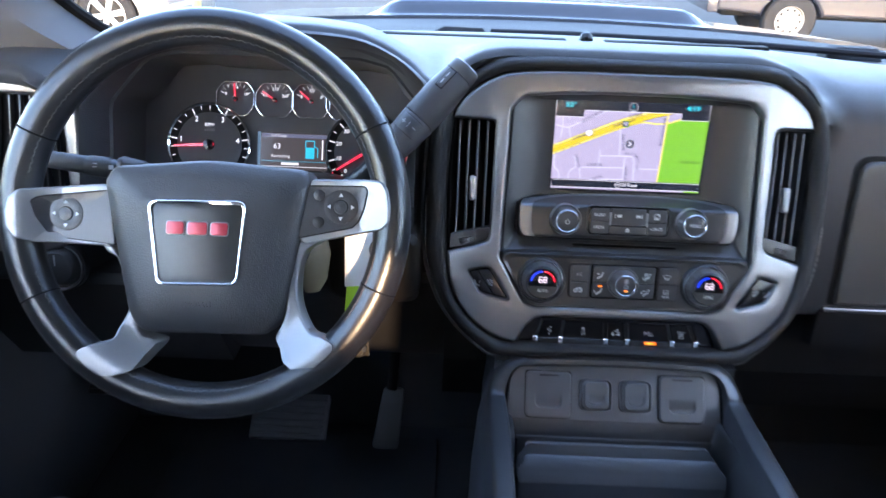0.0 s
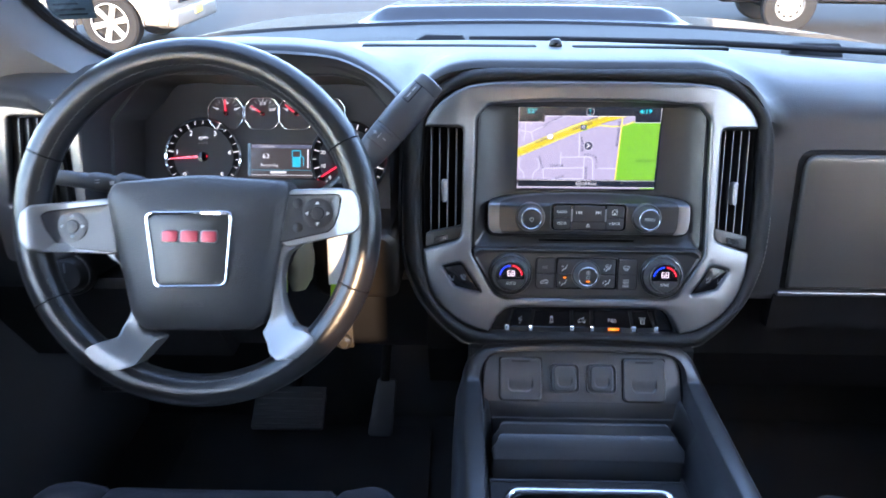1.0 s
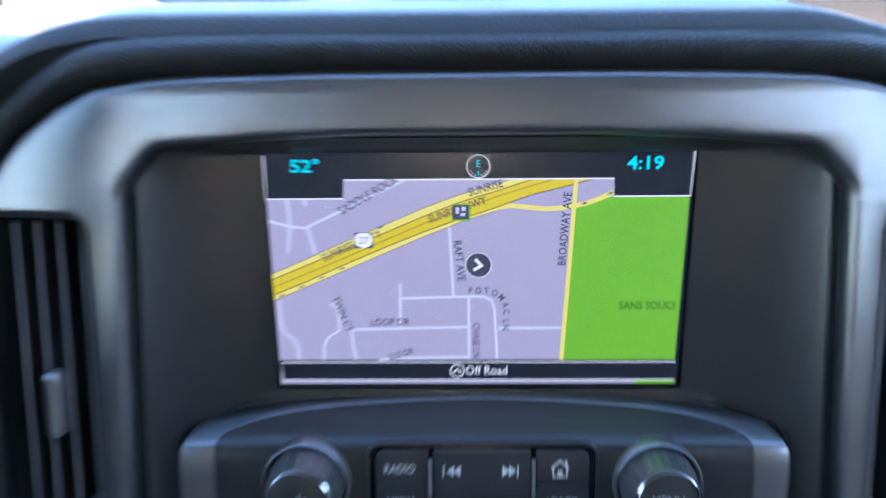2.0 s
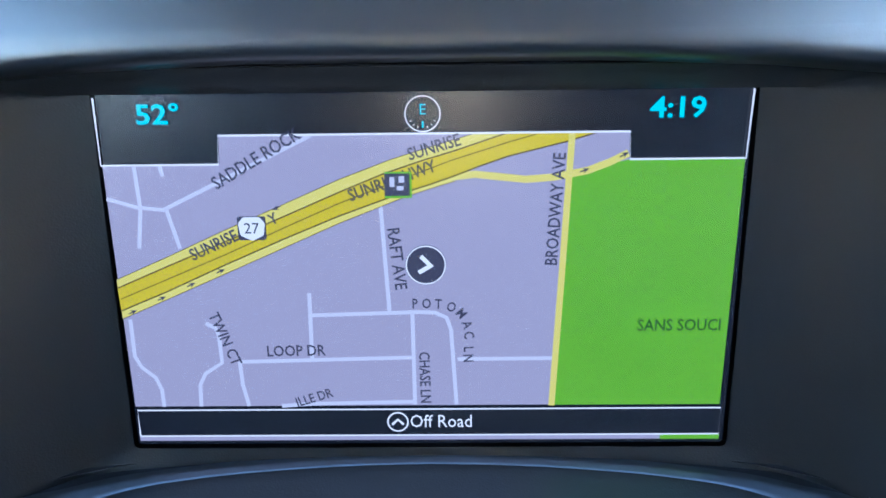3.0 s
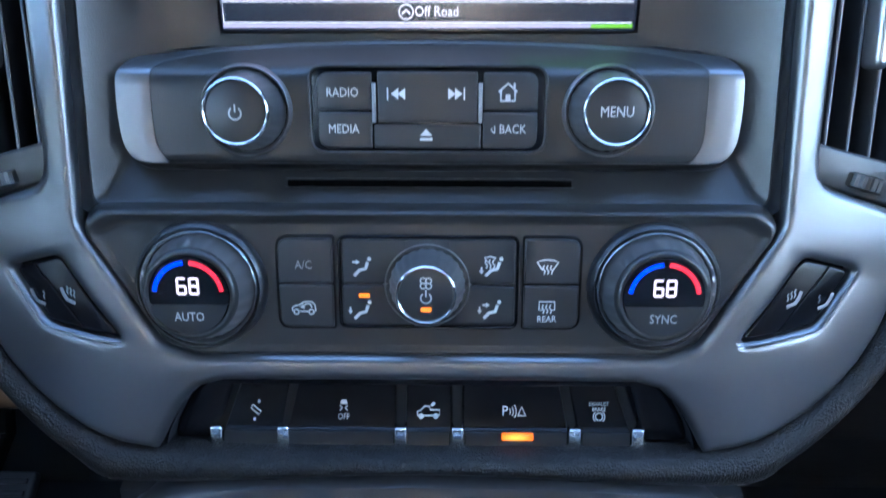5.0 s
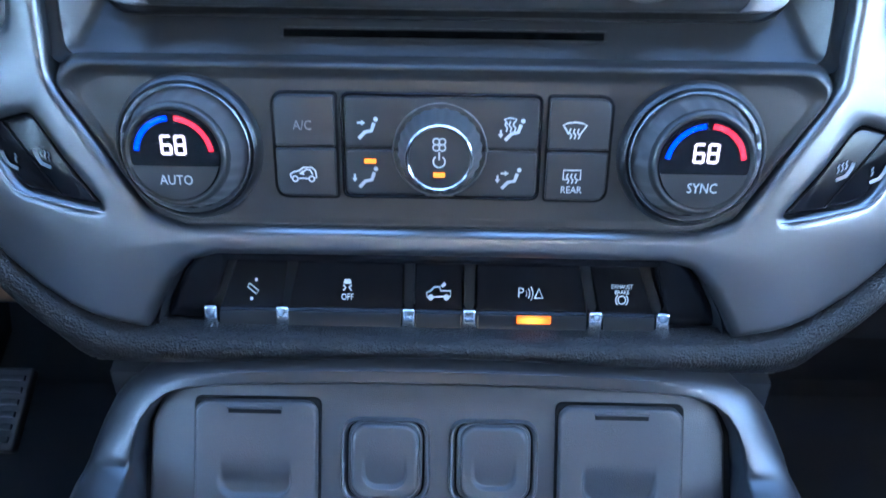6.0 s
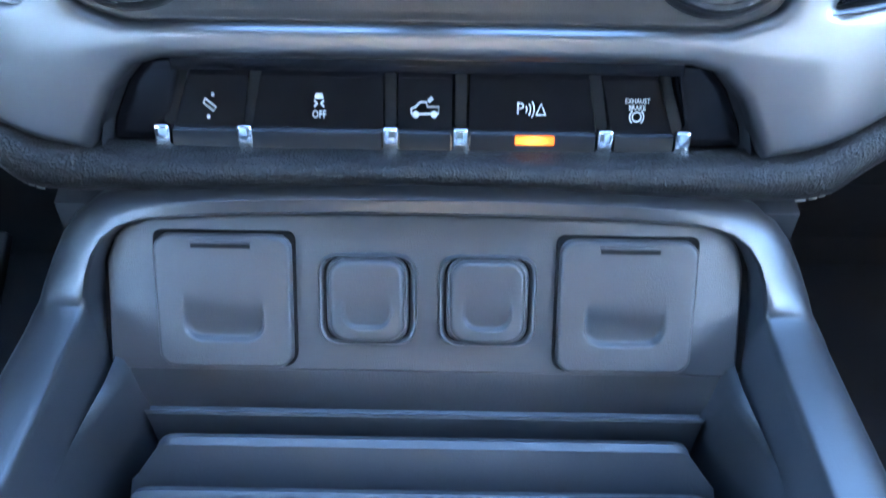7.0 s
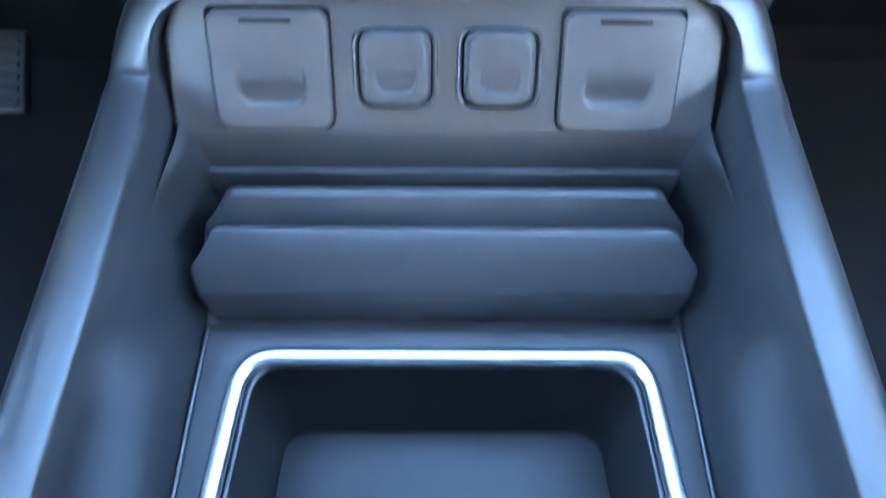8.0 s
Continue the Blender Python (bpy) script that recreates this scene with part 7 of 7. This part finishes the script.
cw = thing("cowl", None, "matt black plastic cowl below the windshield", "cowl")
part("panel", loft([[(x, far_y(x) + 0.012, 1.490), (x, far_y(x) + 0.05, 1.492), (x, 0.5 * (far_y(x) + hy(x, 0)) + 0.03, 1.484 - 0.03 * (x - MID) ** 2), (x, hy(x, 0) - 0.012, 1.482 - 0.050 * (x - MID) ** 2), (x, hy(x, 0) - 0.006, 1.3)] for x in [LEFT - 0.05 + (RIGHT - LEFT + 0.1) * k / 40 for k in range(41)]], False), COWL, cw, angle=50)
for nx, ny in ((0.135, 1.43), (0.855, 1.36)):
    wn = thing("washer_nozzle", pose(nx, ny, 1.488), "black washer nozzle cover on the cowl", "washer nozzle", "washer nozzles")
    part("cover", loft([at(rect(-0.060, -0.022, 0.050, 0.022, 0.008), -0.01), at(rect(-0.052, -0.018, 0.046, 0.020, 0.008), 0.012), at(rect(-0.036, -0.012, 0.040, 0.016, 0.006), 0.020)], True, False, True), COWL, wn)
wp = thing("wiper", None, "thin black wiper blade resting on the cowl", "wiper")
part("blade", sweep([(MID + 0.62, 1.30, 1.500), (MID + 0.3, 1.37, 1.505), (MID, 1.385, 1.507), (MID - 0.15, 1.385, 1.506)], 0.006, 8), DEEP, wp)


# ---- vehicles outside ----
def wheel(parent, y_or_m, r, spokes, rim_r, kind="alloy"):
    w = new("wheel")
    w.parent = parent
    w.matrix_local = y_or_m
    part("tyre", lathe([(rim_r, -0.11), (r * 0.93, -0.12), (r, -0.085), (r, 0.085), (r * 0.93, 0.12), (rim_r, 0.11), (rim_r * 0.96, 0.05)], 48), TYRE, w)
    steel = kind == "steel"
    rimp = part("rim", lathe([(0, 0.075 if steel else 0.03), (rim_r * 0.62, 0.075 if steel else 0.03), (rim_r * 0.9, 0.05 if steel else 0.03), (rim_r * 0.93, 0.09), (rim_r * 0.97, 0.105), (rim_r, 0.102), (rim_r, 0.02), (0, 0.0)], 48), STEEL_RIM if steel else DEEP, w)
    if kind == "alloy":
        part("rim_lip", sweep([(rim_r * 0.965 * math.cos(2 * math.pi * k / 48), rim_r * 0.965 * math.sin(2 * math.pi * k / 48), 0.108) for k in range(48)], 0.011, 8, closed=True), ALLOY, w)
        for k in range(spokes):
            sp = loft([[(0.05, -0.035, 0.07), (0.05, 0.035, 0.07), (rim_r * 0.95, 0.045, 0.085), (rim_r * 0.95, -0.045, 0.085)], [(0.05, -0.028, 0.095), (0.05, 0.028, 0.095), (rim_r * 0.95, 0.036, 0.11), (rim_r * 0.95, -0.036, 0.11)]], True, True, True)
            part("spoke", moved(sp, pose(0, 0, 0, 0, 0, 360 * k / spokes + 12)), ALLOY, rimp)
    else:
        for k in range(spokes):
            part("vent_hole", moved(lathe([(0.024, -0.01), (0.024, 0.006), (0, 0.006)], 14), pose(rim_r * 0.72 * math.cos(2 * math.pi * k / spokes), rim_r * 0.72 * math.sin(2 * math.pi * k / spokes), 0.066)), DEEP, rimp)
    part("hub_cap", lathe([(0.062, 0.06), (0.060, 0.105), (0.04, 0.118), (0, 0.12)], 24), ALLOY if kind == "alloy" else STEEL_RIM, w)
    return w


def car_body(profile, half, mat, parent):
    """A car body from its side profile (x along, z up), with rounded edges."""
    bm = plate([profile], -half, half, 0.06, 3)
    return part("body", bm, mat, parent, angle=45)


def side_outline(top, bottom_z, arches):
    """Closed side view: the top line from rear to nose, then back along the sill round the arches."""
    pts = list(top)
    for c, rr in sorted(arches, key=lambda q: -q[0]):
        pts += [(c + rr * math.cos(math.pi * k / 14), max(bottom_z, 0.36 + rr * math.sin(math.pi * k / 14))) for k in range(15)]
    return pts


SUVM = pose(-4.62, 10.75, 0.0, 0, 0, 0)
suv = thing("parked_suv", SUVM, "parked white sport utility vehicle in full sun", "car")
top = [(-4.0, 0.45), (-4.0, 0.95), (-3.9, 1.15), (-3.6, 1.75), (-1.9, 1.80), (-0.95, 1.22), (0.35, 1.10), (0.72, 0.98), (0.84, 0.75), (0.86, 0.50), (0.80, 0.34)]
sv = new("shell")
sv.parent = suv
sv.matrix_local = Matrix.Rotation(radians(90), 4, "X")
car_body(side_outline(top, 0.30, [(0.0, 0.46), (-2.85, 0.46)]), 0.93, WHITE_PAINT, sv)
part("liner", plate([side_outline([(-3.9, 0.5), (-3.9, 0.9), (0.7, 0.9), (0.75, 0.4)], 0.3, [])], -0.80, 0.80), DEEP, sv)
part("window_band", plate([rounded([(-3.45, 1.20), (-3.3, 1.66), (-1.95, 1.70), (-1.20, 1.22)], 0.05)], -0.935, 0.935, 0.004), CAR_GLASS, sv)
for s in (-1, 1):
    part("sill", block(-2.35, -0.50, 0.24, 0.40, s * 0.90 - 0.05, s * 0.90 + 0.05, 0.02), DARK_PAINT, sv, "dark sill cladding")
    part("mirror", block(-1.0, -0.75, 1.12, 1.30, s * 1.04 - 0.09, s * 1.04 + 0.09, 0.05, 3), WHITE_PAINT, sv)
    part("headlight", block(0.42, 0.76, 0.80, 0.96, s * 0.72 - 0.20, s * 0.72 + 0.20, 0.04, 3), LAMP_GLASS, sv, "clear headlight lens")
    part("door_line", block(-1.02, -1.01, 0.42, 1.18, s * 0.928 - 0.006, s * 0.928 + 0.006), DEEP, sv)
    part("arch_trim", sweep([(0.48 * math.cos(math.pi * k / 16), 0.36 + 0.48 * math.sin(math.pi * k / 16), s * 0.925) for k in range(17)], 0.022, 8), DARK_PAINT, sv)
part("grille", block(0.80, 0.875, 0.62, 0.92, -0.55, 0.55, 0.02), DARK_PAINT, sv)
part("bumper", block(0.62, 0.93, 0.32, 0.56, -0.88, 0.88, 0.06, 3), WHITE_PAINT, sv)
part("plate_panel", block(0.93, 0.94, 0.44, 0.56, -0.16, 0.16, 0.003), PLATE_BAR, sv, "yellow number panel")
for x in (0.0, -2.85):
    for s in (-1, 1):
        wheel(suv, pose(x, s * 0.80, 0.395, 90 if s < 0 else -90, 0, 0), 0.395, 6, 0.262)

TRM = pose(5.72, 13.1, 0.0, 0, 0, -6)
trk = thing("parked_truck", TRM, "parked dark pickup truck with pale steel wheels", "truck")
tv = new("shell")
tv.parent = trk
tv.matrix_local = Matrix.Rotation(radians(90), 4, "X")
top = [(-1.2, 0.55), (-1.2, 1.25), (0.75, 1.28), (1.35, 1.95), (3.2, 1.98), (3.35, 1.35), (5.2, 1.32), (5.2, 0.6)]
top = [(-x, z) for x, z in reversed(top)]
car_body([(-x, z) for x, z in reversed(side_outline(top, 0.5, [(0.0, 0.50), (-3.9, 0.50)]))], 0.98, DARK_PAINT, tv)
part("window_band", plate([rounded([(0.95, 1.36), (1.45, 1.88), (3.1, 1.90), (3.2, 1.40)], 0.05)], -0.985, 0.985, 0.004), CAR_GLASS, tv)
part("chassis", block(-1.0, 5.0, 0.42, 0.6, -0.5, 0.5, 0.02), DEEP, tv)
part("running_board", block(0.7, 3.2, 0.36, 0.46, -1.05, -0.85, 0.02), DARK_PAINT, tv)
part("side_panel", block(0.55, 3.4, 0.52, 0.78, -0.995, -0.97, 0.01), DARK_PAINT, tv)
part("front_axle", block(-0.2, 0.2, 0.3, 0.5, -0.7, 0.7, 0.05), DEEP, tv)
part("bumper", block(-1.35, -1.15, 0.5, 0.8, -0.95, 0.95, 0.04), DARK_PAINT, tv)
for x in (0.0, 3.9):
    for s in (-1, 1):
        wheel(trk, pose(x, s * 0.86, 0.42, 90 if s < 0 else -90, 0, 0), 0.42, 10, 0.235, "steel")
